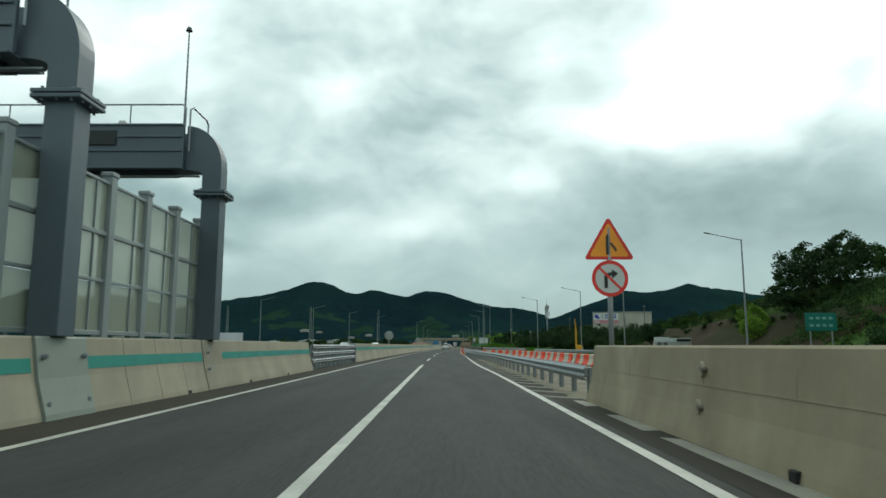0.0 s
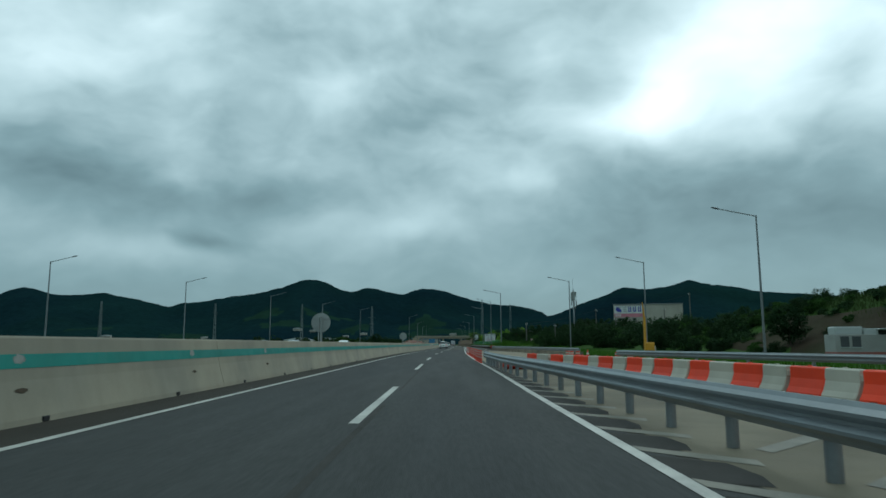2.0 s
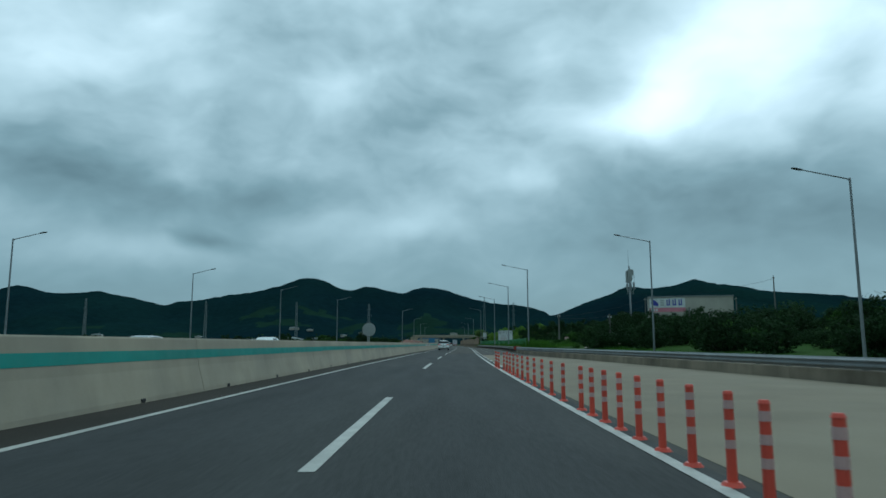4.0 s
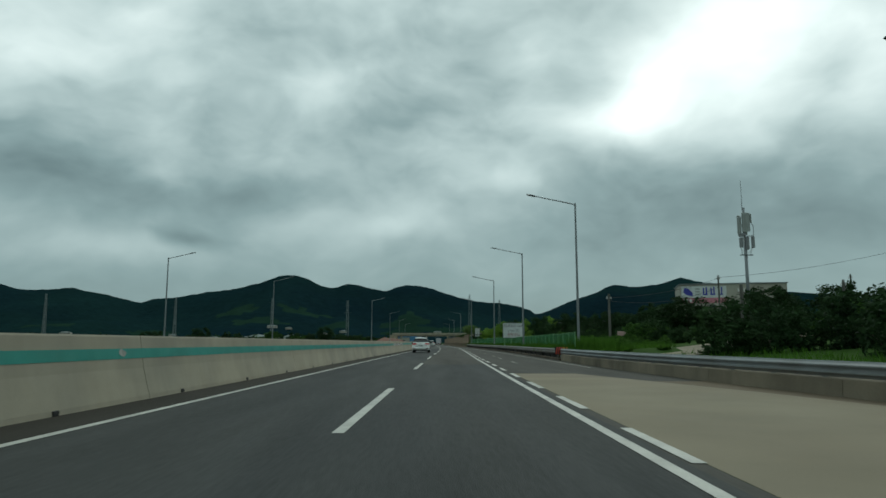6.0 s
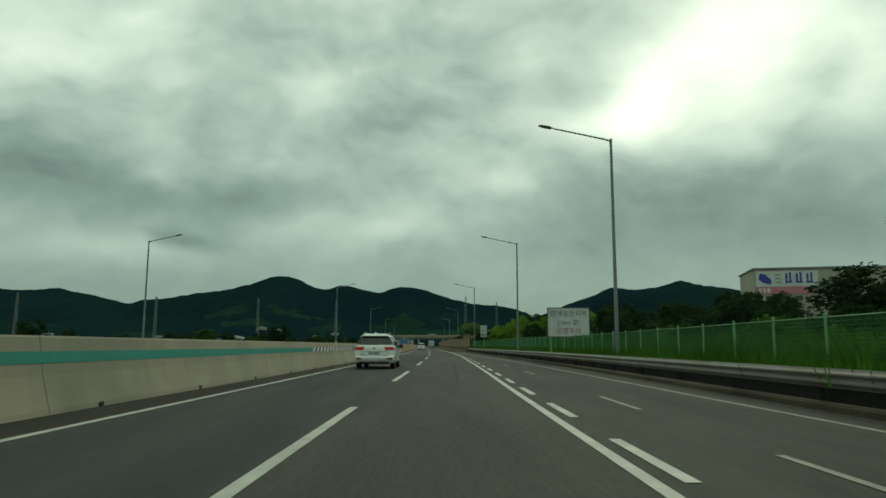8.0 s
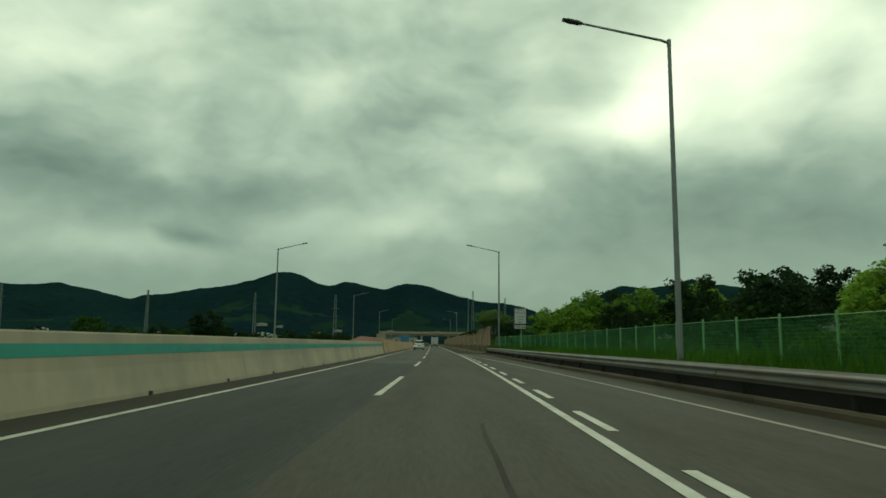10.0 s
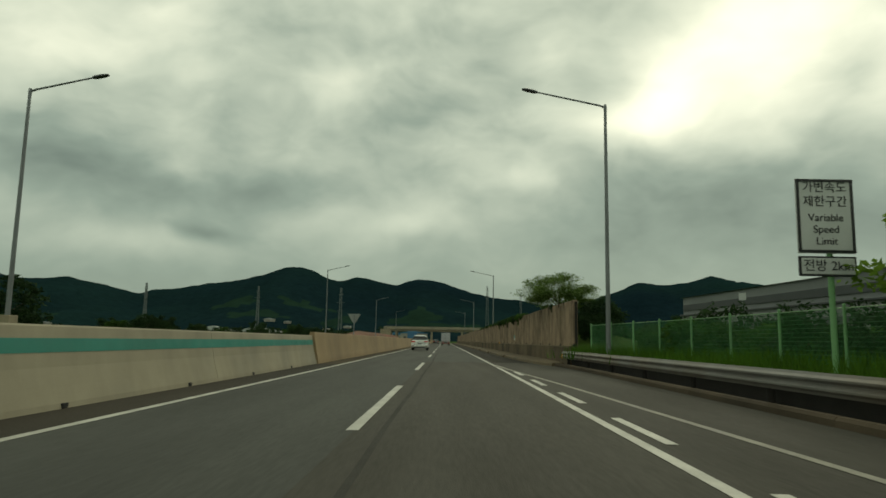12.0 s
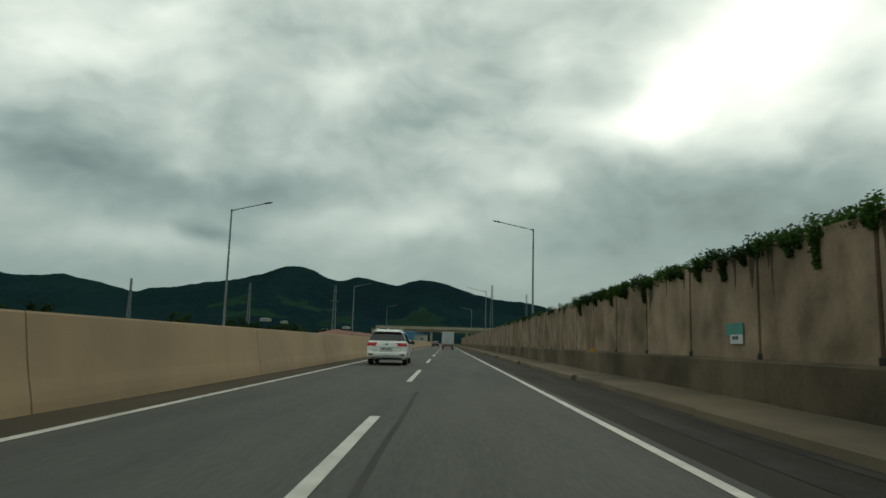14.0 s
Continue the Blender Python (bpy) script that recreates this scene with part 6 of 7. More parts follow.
    part("plate_recess", end_panel(out, hw, span(-0.40, 0.40, 6), [0.71, 0.85], 0.002, L), "van_paint", g)
    pl = part("number_plate", end_panel(out, hw, span(-0.275, 0.275, 4), [0.725, 0.835], 0.012, L), "plate", g, "pale number plate with plain bars")
    part("plate_rim", end_panel(out, hw, span(-0.295, 0.295, 4), [0.715, 0.845], 0.006, L), "black", pl)
    for a, b in ((-0.21, -0.08), (-0.02, 0.21)):
        part("bar", end_panel(out, hw, span(a, b, 2), [0.757, 0.803], 0.016, L), "sign_ink", pl)
    part("badge", end_panel(out, hw, span(-0.075, 0.075, 3), [0.99, 1.04], 0.012, L), "black", g)
    part("model_mark", end_panel(out, hw, span(-0.66, -0.46, 3), [0.705, 0.725], 0.006, L), "zinc_old", g)
    part("bumper_step", end_panel(out, hw, span(-0.78, 0.78, 12), [0.455, 0.485], 0.018, L), "van_paint", g)
    part("diffuser", end_panel(out, hw, span(-0.80, 0.80, 12), [0.305, 0.33, 0.355], 0.010, L), "black", g)
    ws = bmesh.new()
    add_poly(ws, [(-0.80, 4.08, 1.205), (0.80, 4.08, 1.205), (0.66, 3.22, 1.635), (-0.66, 3.22, 1.635)], 0.012, (0, 0.3, 0.9))
    part("windscreen", ws, "car_glass", body)
    return g


van = minivan(pose(*at(210.15, -1.84), 0, 0, heading(212)))


def small_car(name, m, paint, label, L=4.5, W=1.84, H=1.48, suv=False):
    k = L / 4.5
    hh = H - 1.48
    out = [(0.05, 0.34), (0.0, 0.5), (0.02, 0.72), (0.06, 0.93 + hh * 0.4), (0.30, 1.0 + hh * 0.6), (0.72 if not suv else 0.42, 1.36 + hh), (1.2, 1.45 + hh), (2.0, 1.48 + hh), (2.6, 1.42 + hh), (3.25, 1.08 + hh * 0.7), (3.9, 0.93 + hh * 0.5), (4.35, 0.76 + hh * 0.3), (4.5, 0.52), (4.45, 0.30), (4.3, 0.24)]
    out = [(y * k, z) for y, z in out]

    def hw(y, z):
        b = W / 2
        if z > 0.95 + hh * 0.5:
            b -= 0.30 * ((z - 0.95 - hh * 0.5) / 0.5)
        b -= 0.12 * max(0, (0.35 - y) / 0.35) ** 2 + 0.25 * max(0, (y - L + 0.8) / 0.8) ** 2
        return b - 0.06 * max(0, (0.45 - z) / 0.2)

    g = thing(name, label, "car", "vehicles on the motorway", m=m)
    ax = (0.85 * k, 3.6 * k)
    body = part("body", car_shape(out, hw, [0.3, 0.8, 1.6, 2.4, 3.2, 4.0], [0.5, 0.7, 0.9, 1.1, 1.3, 1.42], ax, 0.36), paint, g, smooth="edges")
    part("underbody", add_box(bmesh.new(), (0, L / 2, 0.48), (W - 0.45, L - 0.6, 0.42), 0.04), "dark", g)
    b0 = 0.99 + hh * 0.55
    for s in (-1, 1):
        part("side_window", side_panel([(0.75 * k, b0 + 0.02), (2.95 * k, b0), (2.45 * k, 1.37 + hh), (1.05 * k, 1.38 + hh)], hw, s, 0.006, (1.2, 1.8, 2.4), (1.1, 1.25), L), "car_glass", body)
        part("tail_lamp", add_box(bmesh.new(), (s * (W / 2 - 0.22), 0.05, 0.84 + hh * 0.4), (0.34, 0.08, 0.14), 0.02), "tail_red", g)
        part("mirror", add_box(bmesh.new(), (s * (W / 2 + 0.06), 2.75 * k, b0), (0.18, 0.1, 0.12), 0.03), paint, g)
        for y in ax:
            wheel(g, s * (W / 2 - 0.12), y, s, 0.32, 0.2)
    y0, y1 = (0.30 * k, 0.70 * k) if not suv else (0.22 * k, 0.40 * k)
    part("rear_window", add_poly(bmesh.new(), [(-W * 0.36, y0 - 0.02, 1.03 + hh * 0.6), (W * 0.36, y0 - 0.02, 1.03 + hh * 0.6), (W * 0.31, y1 - 0.01, 1.34 + hh), (-W * 0.31, y1 - 0.01, 1.34 + hh)], 0.03, (0, 0.6, -0.4)), "car_glass", body)
    pl = part("number_plate", add_box(bmesh.new(), (0, -0.002, 0.66), (0.5, 0.02, 0.11), 0.004), "plate", g)
    part("bar", add_box(bmesh.new(), (0, -0.014, 0.66), (0.36, 0.004, 0.05)), "sign_ink", pl)
    part("lower_trim", add_box(bmesh.new(), (0, 0.02, 0.42), (W - 0.25, 0.08, 0.14), 0.02), "black", g)
    return g


copy_thing(van, pose(*at(347.3, -1.83), 0, 0, heading(347)))
small_car("saloon_car", pose(*at(500.0, -1.8), 0, 0, heading(500)), "grey_car", "dark grey saloon car far along the inner lane")
small_car("estate_car", pose(-15.0, 146.0, 0, 0, 0, 182), "van_paint", "white estate car on the opposite carriageway", 4.8, 1.88, 1.74, True)
small_car("opposite_car", pose(-19.5, 133.0, 0, 0, 0, 180), "silver", "silver car on the opposite carriageway", 4.6, 1.86, 1.72, True)


def box_truck(name, m, cab, label, L=5.2, W=1.95, box_h=2.95, floor=0.95):
    """A light lorry with a box body."""
    g = thing(name, label, "truck", "vehicles on the motorway", m=m)
    bx = part("cargo_box", add_box(bmesh.new(), (0, L * 0.33, (box_h + floor) / 2), (W, L * 0.66, box_h - floor), 0.03), "truck_box", g, "pale ribbed cargo box")
    part("door_gap", add_box(bmesh.new(), (0, -0.002, (box_h + floor) / 2), (0.02, 0.02, box_h - floor - 0.1)), "joint", bx)
    for s in (-1, 1):
        for x in (0.22, 0.62):
            part("door_bar", add_rod(bmesh.new(), (s * x, -0.03, floor + 0.05), (s * x, -0.03, box_h - 0.05), 0.016, seg=6), "zinc", bx)
        part("corner_post", add_box(bmesh.new(), (s * (W / 2 - 0.03), -0.01, (box_h + floor) / 2), (0.07, 0.03, box_h - floor), 0.005), "zinc", bx)
        part("tail_lamp", add_box(bmesh.new(), (s * 0.7, 0.05, floor - 0.16), (0.4, 0.06, 0.13), 0.01), "tail_red", g)
        for y in (0.95, L - 0.95):
            wheel(g, s * (W / 2 - 0.22), y, s, 0.36, 0.24)
        part("mud_flap", add_box(bmesh.new(), (s * (W / 2 - 0.22), 0.45, 0.42), (0.3, 0.02, 0.42)), "dark", g)
    part("chassis", add_box(bmesh.new(), (0, L * 0.46, 0.72), (0.8, L * 0.88, 0.24), 0.02), "dark", g)
    part("rear_bumper", add_box(bmesh.new(), (0, 0.06, 0.52), (W - 0.1, 0.1, 0.16), 0.02), "rust", g)
    bm = bmesh.new()
    y0, y1 = L * 0.69, L
    pts = [(y0, 0.5), (y0, 2.0), (y0 + 0.15, 2.12), (y1 - 0.65, 2.12), (y1 - 0.2, 1.35), (y1, 1.2), (y1, 0.5)]
    add_poly(bm, [(-W / 2 + 0.1, y, z) for y, z in pts], W - 0.2, (1, 0, 0))
    c = part("cab", bm, cab, g)
    for s in (-1, 1):
        bm = add_poly(bmesh.new(), [(s * (W / 2 - 0.099), y, z) for y, z in ((y0 + 0.2, 1.35), (y0 + 0.2, 1.95), (y1 - 0.72, 1.98), (y1 - 0.35, 1.38))], s * 0.006, (1, 0, 0))
        part("side_window", bm, "car_glass", c)
    part("windscreen", add_poly(bmesh.new(), [(-W / 2 + 0.2, y1 - 0.64, 2.06), (W / 2 - 0.2, y1 - 0.64, 2.06), (W / 2 - 0.2, y1 - 0.22, 1.40), (-W / 2 + 0.2, y1 - 0.22, 1.40)], 0.02, (0, 0.85, 0.5)), "car_glass", c)
    pl = part("number_plate", add_box(bmesh.new(), (0, 0.0, 0.66), (0.44, 0.02, 0.12)), "plate", g)
    part("bar", add_box(bmesh.new(), (0, -0.012, 0.66), (0.3, 0.004, 0.05)), "sign_ink", pl)
    return g


box_truck("box_truck", pose(*at(433.5, 1.35), 0, 0, heading(435)), "truck_box", "light lorry with a tall white cargo box in the outer lane", 5.4, 2.15, 3.05)
box_truck("blue_truck", pose(-22.3, 75.0, 0, 0, 0, 105), "truck_blue", "blue-cabbed lorry with a white box on the opposite carriageway", 5.2, 1.9, 2.5)


# ---------------------------------------------------------------- buildings and structures behind the road
def sign_building():
    """Large beige hall with a printed banner across its front."""
    L, H = 24.9, 15.6
    g = thing("warehouse", "beige clad warehouse with a purple and white banner", "building", m=pose(64.4, 302.8, 0, 0, 0, -15))
    part("wall", add_box(bmesh.new(), (L / 2, 7, H / 2), (L, 14, H), 0.05), "clad", g)
    part("roof", add_poly(bmesh.new(), [(-0.25, -0.25, H), (L + 0.25, -0.25, H), (L + 0.25, -0.25, H + 0.25), (L / 2, -0.25, H + 0.3), (-0.25, -0.25, H + 0.25)], 14.5, (0, 1, 0)), "clad_grey", g)
    b = part("banner", add_box(bmesh.new(), (5.6, -0.07, H - 1.85), (10.7, 0.12, 2.9), 0.02), "sign_white", g, "white banner with purple marks")
    part("leaf_mark", add_poly(bmesh.new(), [(0.7, -0.16, H - 1.9), (1.0, -0.16, H - 0.8), (1.9, -0.16, H - 1.0), (2.9, -0.16, H - 2.0), (2.9, -0.16, H - 2.9), (1.5, -0.16, H - 2.6)], 0.02), "sign_blue", b)
    for z in (H - 1.1, H - 1.8, H - 2.5):
        part("bar", add_box(bmesh.new(), (4.1, -0.15, z), (1.1, 0.03, 0.35)), "sign_back", b)
    for x in (5.9, 7.7, 9.5):
        part("bar", add_box(bmesh.new(), (x - 0.35, -0.15, H - 1.6), (0.34, 0.03, 1.5)), "sign_blue", b)
        part("bar", add_box(bmesh.new(), (x + 0.3, -0.15, H - 1.6), (0.34, 0.03, 1.9)), "sign_blue", b)
        part("bar", add_box(bmesh.new(), (x, -0.152, H - 2.5), (1.2, 0.03, 0.34)), "sign_blue", b)
    p = part("pink_band", add_box(bmesh.new(), (5.6, -0.07, H - 4.0), (10.7, 0.10, 1.3), 0.02), "sign_pink", g)
    for k in range(3):
        part("bar", add_box(bmesh.new(), (0.9 + 0.75 * k, -0.13, H - 4.0), (0.5, 0.02, 0.8)), "sign_white", p)
    for x, z in ((2.5, H - 5.4), (7.5, H - 5.4), (16.9, H - 5.4), (22.4, H - 5.4)):
        w = part("window", add_box(bmesh.new(), (x, -0.05, z), (1.3, 0.12, 0.75), 0.02), "car_glass", g)
        part("sill", add_box(bmesh.new(), (x, -0.10, z - 0.43), (1.5, 0.16, 0.08), 0.01), "clad_grey", w)
    for k in range(11):
        part("cladding_rib", add_box(bmesh.new(), (1.6 + 2.1 * k, -0.02, 5.2), (0.06, 0.05, 9.8)), "clad", g)


sign_building()


def factory():
    """Long low grey hall behind the fence."""
    g = thing("factory_hall", "long grey factory hall with a dark window band", "building", m=pose(29.9, 341.3, 0, 0, 0, -87))
    part("wall", add_box(bmesh.new(), (22, 12, 2.1), (44, 24, 4.4), 0.05), "clad_grey", g)
    part("upper_wall", add_box(bmesh.new(), (22, 12.15, 5.2), (44, 24, 1.9), 0.05), "clad_grey", g, "grey corrugated upper wall")
    part("window_band", add_box(bmesh.new(), (22, 0.10, 5.05), (43.6, 0.12, 0.62), 0.01), "clad_dark", g)
    part("lower_band", add_box(bmesh.new(), (22, -0.02, 3.0), (43.6, 0.10, 0.55), 0.01), "clad_dark", g)
    for k in range(12):
        part("mullion", add_box(bmesh.new(), (1.5 + 3.7 * k, -0.06, 3.0), (0.12, 0.06, 0.6)), "clad_grey", g)
    part("gutter", add_box(bmesh.new(), (22, -0.10, 4.25), (44.2, 0.22, 0.16), 0.03), "clad_dark", g)
    part("roof", add_poly(bmesh.new(), [(-0.3, -0.1, 6.15), (-0.3, 24.4, 6.15), (-0.3, 12.2, 6.4)], 44.6, (1, 0, 0)), "clad_grey", g)
    part("door", add_box(bmesh.new(), (24, -0.05, 1.4), (3.6, 0.12, 2.8), 0.02), "clad_dark", g)


factory()


def overpass():
    """Concrete road bridge across the motorway."""
    y = 600
    g = thing("overpass", "pale concrete overpass bridge across the motorway", "bridge", kind="structure", m=pose(rx(y), y, 0))
    part("deck", add_box(bmesh.new(), (4, 0, 6.55), (64, 10, 0.5), 0.04), "concrete", g)
    for s in (-1, 1):
        part("parapet", add_box(bmesh.new(), (4, s * 4.85, 7.15), (64, 0.25, 0.75), 0.03), "concrete", g)
    for k in range(5):
        part("girder", add_box(bmesh.new(), (4, -4 + 2 * k, 5.85), (60, 0.6, 0.95), 0.04), "concrete_grey", g)
    for x in (-22, -5.1, 9.5, 30):
        part("pier", add_box(bmesh.new(), (x, 0, 2.65), (0.9, 8.4, 5.4), 0.08), "concrete_grey", g)
    for x in (-27, 35):
        part("abutment", add_box(bmesh.new(), (x, 0, 3.0), (5, 11, 6.2), 0.05), "concrete_grey", g)


overpass()


def shed(x, y):
    g = thing("site_shed", "low pale grey site shed with a red base band", "shed", m=pose(x, y, -0.05, 0, 0, -12))
    part("wall", add_box(bmesh.new(), (0, 0, 0.98), (4.6, 2.4, 1.56), 0.03), "shed_wall", g)
    part("base_band", add_box(bmesh.new(), (0, -0.02, 0.28), (4.64, 2.44, 0.5), 0.02), "rust", g)
    part("canopy", add_box(bmesh.new(), (1.35, -0.25, 2.12), (1.9, 2.7, 0.09), 0.02), "roof_white", g)
    # solid near-black block paints the shade of the open side
    part("open_side", add_box(bmesh.new(), (1.35, -0.1, 1.9), (1.7, 2.2, 0.34), 0.01), "dark", g, "near-black block painted as the shaded opening under the canopy")
    part("tank", add_box(bmesh.new(), (-1.35, -0.3, 2.03), (1.8, 1.5, 0.56), 0.05), "roof_white", g)
    part("crate", add_box(bmesh.new(), (0.05, -0.9, 1.92), (0.95, 0.5, 0.5), 0.04), "roof_white", g)
    for px in (-1.7, -0.95):
        w = part("window", add_box(bmesh.new(), (px, -1.21, 1.25), (0.55, 0.06, 0.75), 0.01), "clad_dark", g)
        part("sill", add_box(bmesh.new(), (px, -1.24, 0.85), (0.62, 0.10, 0.05), 0.01), "roof_white", w)


shed(30.0, 92)


def cell_tower(x, y):
    g = thing("cell_tower", "slim mast with grey antenna panels near its top", "antenna mast", m=pose(x, y, 0))
    part("mast", add_rod(bmesh.new(), (0, 0, -0.5), (0, 0, 12.6), 0.17, 0.11, 12), "pole", g, smooth=True)
    part("whip", add_rod(bmesh.new(), (-0.1, 0, 12.4), (-0.1, 0, 15.0), 0.03, 0.015, 6), "pole", g)
    for a, rad, z0, z1, wide in ((200, 0.52, 10.15, 11.75, 0.34), (250, 0.42, 10.4, 12.1, 0.42), (290, 0.40, 10.5, 12.1, 0.42), (335, 0.52, 11.25, 12.0, 0.36), (60, 0.5, 10.3, 12.0, 0.36), (120, 0.5, 10.3, 12.0, 0.36)):
        c, q = rad * math.cos(radians(a)), rad * math.sin(radians(a))
        p = part("antenna_panel", add_box(bmesh.new(), (c, q, (z0 + z1) / 2), (0.16, wide, z1 - z0), 0.04, (0, 0, a)), "sign_back", g)
        part("bracket", add_rod(bmesh.new(), (0, 0, (z0 + z1) / 2), (c, q, (z0 + z1) / 2), 0.035, seg=6), "zinc", p)
    for px, pz, h, w in ((-0.46, 9.55, 0.85, 0.28), (0.06, 9.5, 1.1, 0.26), (0.54, 9.6, 1.0, 0.24), (-0.40, 10.2, 0.3, 0.4)):
        u = part("radio_unit", add_box(bmesh.new(), (px, -0.28, pz), (w, 0.22, h), 0.03), "clad_grey", g)
        part("cable", add_tube(bmesh.new(), [(px, -0.28, pz - h / 2), (px * 0.8, -0.3, pz - h / 2 - 0.25), (px * 0.3, -0.1, pz - h / 2 - 0.4)], 0.02, 5), "white", u)
    part("strut", add_tube(bmesh.new(), [(0.42, -0.3, 11.3), (0.62, -0.3, 11.0), (0.62, -0.3, 10.15), (0.1, -0.1, 10.1)], 0.035, 6), "zinc", g)
    part("lower_bar", add_box(bmesh.new(), (0, -0.15, 8.5), (1.1, 0.08, 0.09), 0.01), "zinc", g)
    for px in (-0.5, 0.45):
        part("frame_bar", add_rod(bmesh.new(), (px * 0.7, -0.2, 8.5), (px, -0.2, 9.2), 0.025, seg=6), "zinc", g)
    return g


cell_tower(27.5, 188.2)


def utility_pole(x, y, h, z=0.0):
    g = thing("utility_pole", "weathered grey concrete utility pole", "utility pole", "utility poles", m=pose(x, y, z))
    part("shaft", add_rod(bmesh.new(), (0, 0, -1), (0, 0, h), 0.17, 0.10, 12), "pole_old", g)
    part("crossarm", add_box(bmesh.new(), (0, 0, h - 0.5), (0.5, 0.07, 0.07), 0.01), "zinc_old", g)
    for px in (-0.2, 0.2):
        part("insulator", add_rod(bmesh.new(), (px, 0, h - 0.46), (px, 0, h - 0.25), 0.05, 0.04, 8), "white", g)
    return g


utility_pole(21.5, 176.5, 5.0)
utility_pole(18.7, 199.6, 6.0)
utility_pole(39.8, 222.6, 10.2)
utility_pole(57.6, 222.0, 10.3)
utility_pole(61.9, 215.0, 13.8)
utility_pole(36.8, 190.0, 6.6)


def overhead_wires():
    g = thing("overhead_wires", "thin black overhead wires sagging between poles", "cable")
    for a, b, sag in (((18.7, 199.6, 5.6), (39.8, 222.6, 9.8), 0.5), ((39.8, 222.6, 9.9), (61.9, 215.0, 13.2), 0.6), ((18.7, 199.6, 5.3), (39.8, 222.6, 8.6), 0.9)):
        a, b = Vector(a), Vector(b)
        part("wire", add_tube(bmesh.new(), [a.lerp(b, k / 12) - Vector((0, 0, sag * 4 * (k / 12) * (1 - k / 12))) for k in range(13)], 0.018, 4), "dark", g)


overhead_wires()


def pylon(x, y, h):
    """A far lattice mast."""
    g = thing("power_pylon", "thin grey lattice power pylon on the hillside", "pylon", "power pylons", m=pose(x, y, 0))
    for sx in (-1, 1):
        for sy in (-1, 1):
            part("leg", add_rod(bmesh.new(), (sx * h * 0.028, sy * h * 0.028, 0), (sx * h * 0.010, sy * h * 0.010, h), 0.45, 0.3, 4), "far_steel", g)
    for k, w in enumerate((0.05, 0.06, 0.045)):
        part("crossarm", add_box(bmesh.new(), (0, 0, h * (0.66 + 0.12 * k)), (2 * w * h, 0.35, 0.35)), "far_steel", g)
    bm = bmesh.new()
    for k in range(8):
        z0, z1 = h * k / 8, h * (k + 1) / 8
        w0, w1 = h * (0.028 - 0.018 * k / 8), h * (0.028 - 0.018 * (k + 1) / 8)
        add_rod(bm, (-w0, -w0, z0), (w1, -w1, z1), 0.10, seg=4)
        add_rod(bm, (w0, -w0, z0), (-w1, -w1, z1), 0.10, seg=4)
    part("lattice", bm, "far_steel", g)
    return g


py = pylon(-215, 1080, 62)
for x, y, z in ((-480, 1000, 0), (-340, 1060, 0), (-620, 960, 0), (60, 1120, 8), (-90, 900, -14), (120, 1280, 10)):
    copy_thing(py, pose(x, y, z))


def cottage(x, y, w, d, h, roof, turn, z):
    g = thing("far_house", "small pale house among trees at the foot of the hills", "house", "far houses", m=pose(x, y, z, 0, 0, turn))
    part("wall", add_box(bmesh.new(), (0, 0, h / 2), (w, d, h), 0.05), "clad", g)
    part("roof", add_poly(bmesh.new(), [(-w / 2 - 0.5, -d / 2 - 0.5, h), (w / 2 + 0.5, -d / 2 - 0.5, h), (w / 2 + 0.2, -d / 2 - 0.5, h + 0.3), (0, -d / 2 - 0.5, h + w * 0.10), (-w / 2 - 0.2, -d / 2 - 0.5, h + 0.3)], d + 1, (0, 1, 0)), roof, g)
    for k in range(3):
        part("window", add_box(bmesh.new(), (-w / 3 + w / 3 * k, -d / 2 - 0.03, h * 0.55), (w * 0.09, 0.12, h * 0.2)), "clad_dark", g)


for x, y, w, d, h, roof, turn in ((-336, 1620, 34, 16, 8, "roof_white", 12), (-305, 1640, 22, 14, 7, "roof_white", 20), (-231, 1660, 22, 14, 7, "roof_white", 0), (-192, 1690, 24, 14, 7, "roof_white", -10), (-766, 1600, 36, 16, 7, "roof_white", 10), (118, 1640, 26, 14, 7, "roof_white", 0), (20, 1590, 24, 14, 7, "roof_white", 8), (-560, 1650, 22, 14, 7, "roof_white", -6)):
    cottage(x, y, w * 0.62, d * 0.6, h * 0.6, roof, turn, mountain_z(x, y) + 0.3)
for x, y, w, d, h, roof, turn in ((-139, 700, 26, 12, 5.5, "roof_white", 4), (-109, 690, 28, 12, 5.0, "roof_white", 6), (-177, 705, 14, 10, 5.0, "roof_white", 8), (-40, 905, 24, 12, 6, "roof_blue", 5), (-15, 740, 18, 12, 6, "roof_blue", 0), (62, 420, 9, 7, 4.0, "roof_white", 0)):
    cottage(x, y, w, d, h, roof, turn, -0.3)


def earth_bank():
    """Reddish bank along the far side of the opposite carriageway."""
    bm = bmesh.new()
    prof = [(-18.5, -0.1), (-19.2, 1.6), (-21.5, 3.0), (-26, 3.7), (-34, 0.0)]
    rows = [[bm.verts.new(at(y, d - 0.02 * max(0, 480 - y), z * min(1, (y - 419) / 60) + 0.2 * noise.noise(Vector((y * 0.2, d, 0))))) for d, z in prof] for y in steps(420, 590, 6)]
    for a, b in zip(rows, rows[1:]):
        for k in range(len(prof) - 1):
            bm.faces.new((a[k], a[k + 1], b[k + 1], b[k]))
    tagged(link("earth_bank", bm, "brick_red"), "reddish bare earth bank beyond the opposite carriageway", "bank", kind="structure")


earth_bank()
tarp = thing("blue_sheet", "bright blue site sheet hung beside the bridge", "tarpaulin", m=pose(-9.5, 585, 0))
part("sheet", add_box(bmesh.new(), (0, 0, 3.6), (4.5, 0.3, 3.4), 0.08), "roof_blue", tarp)
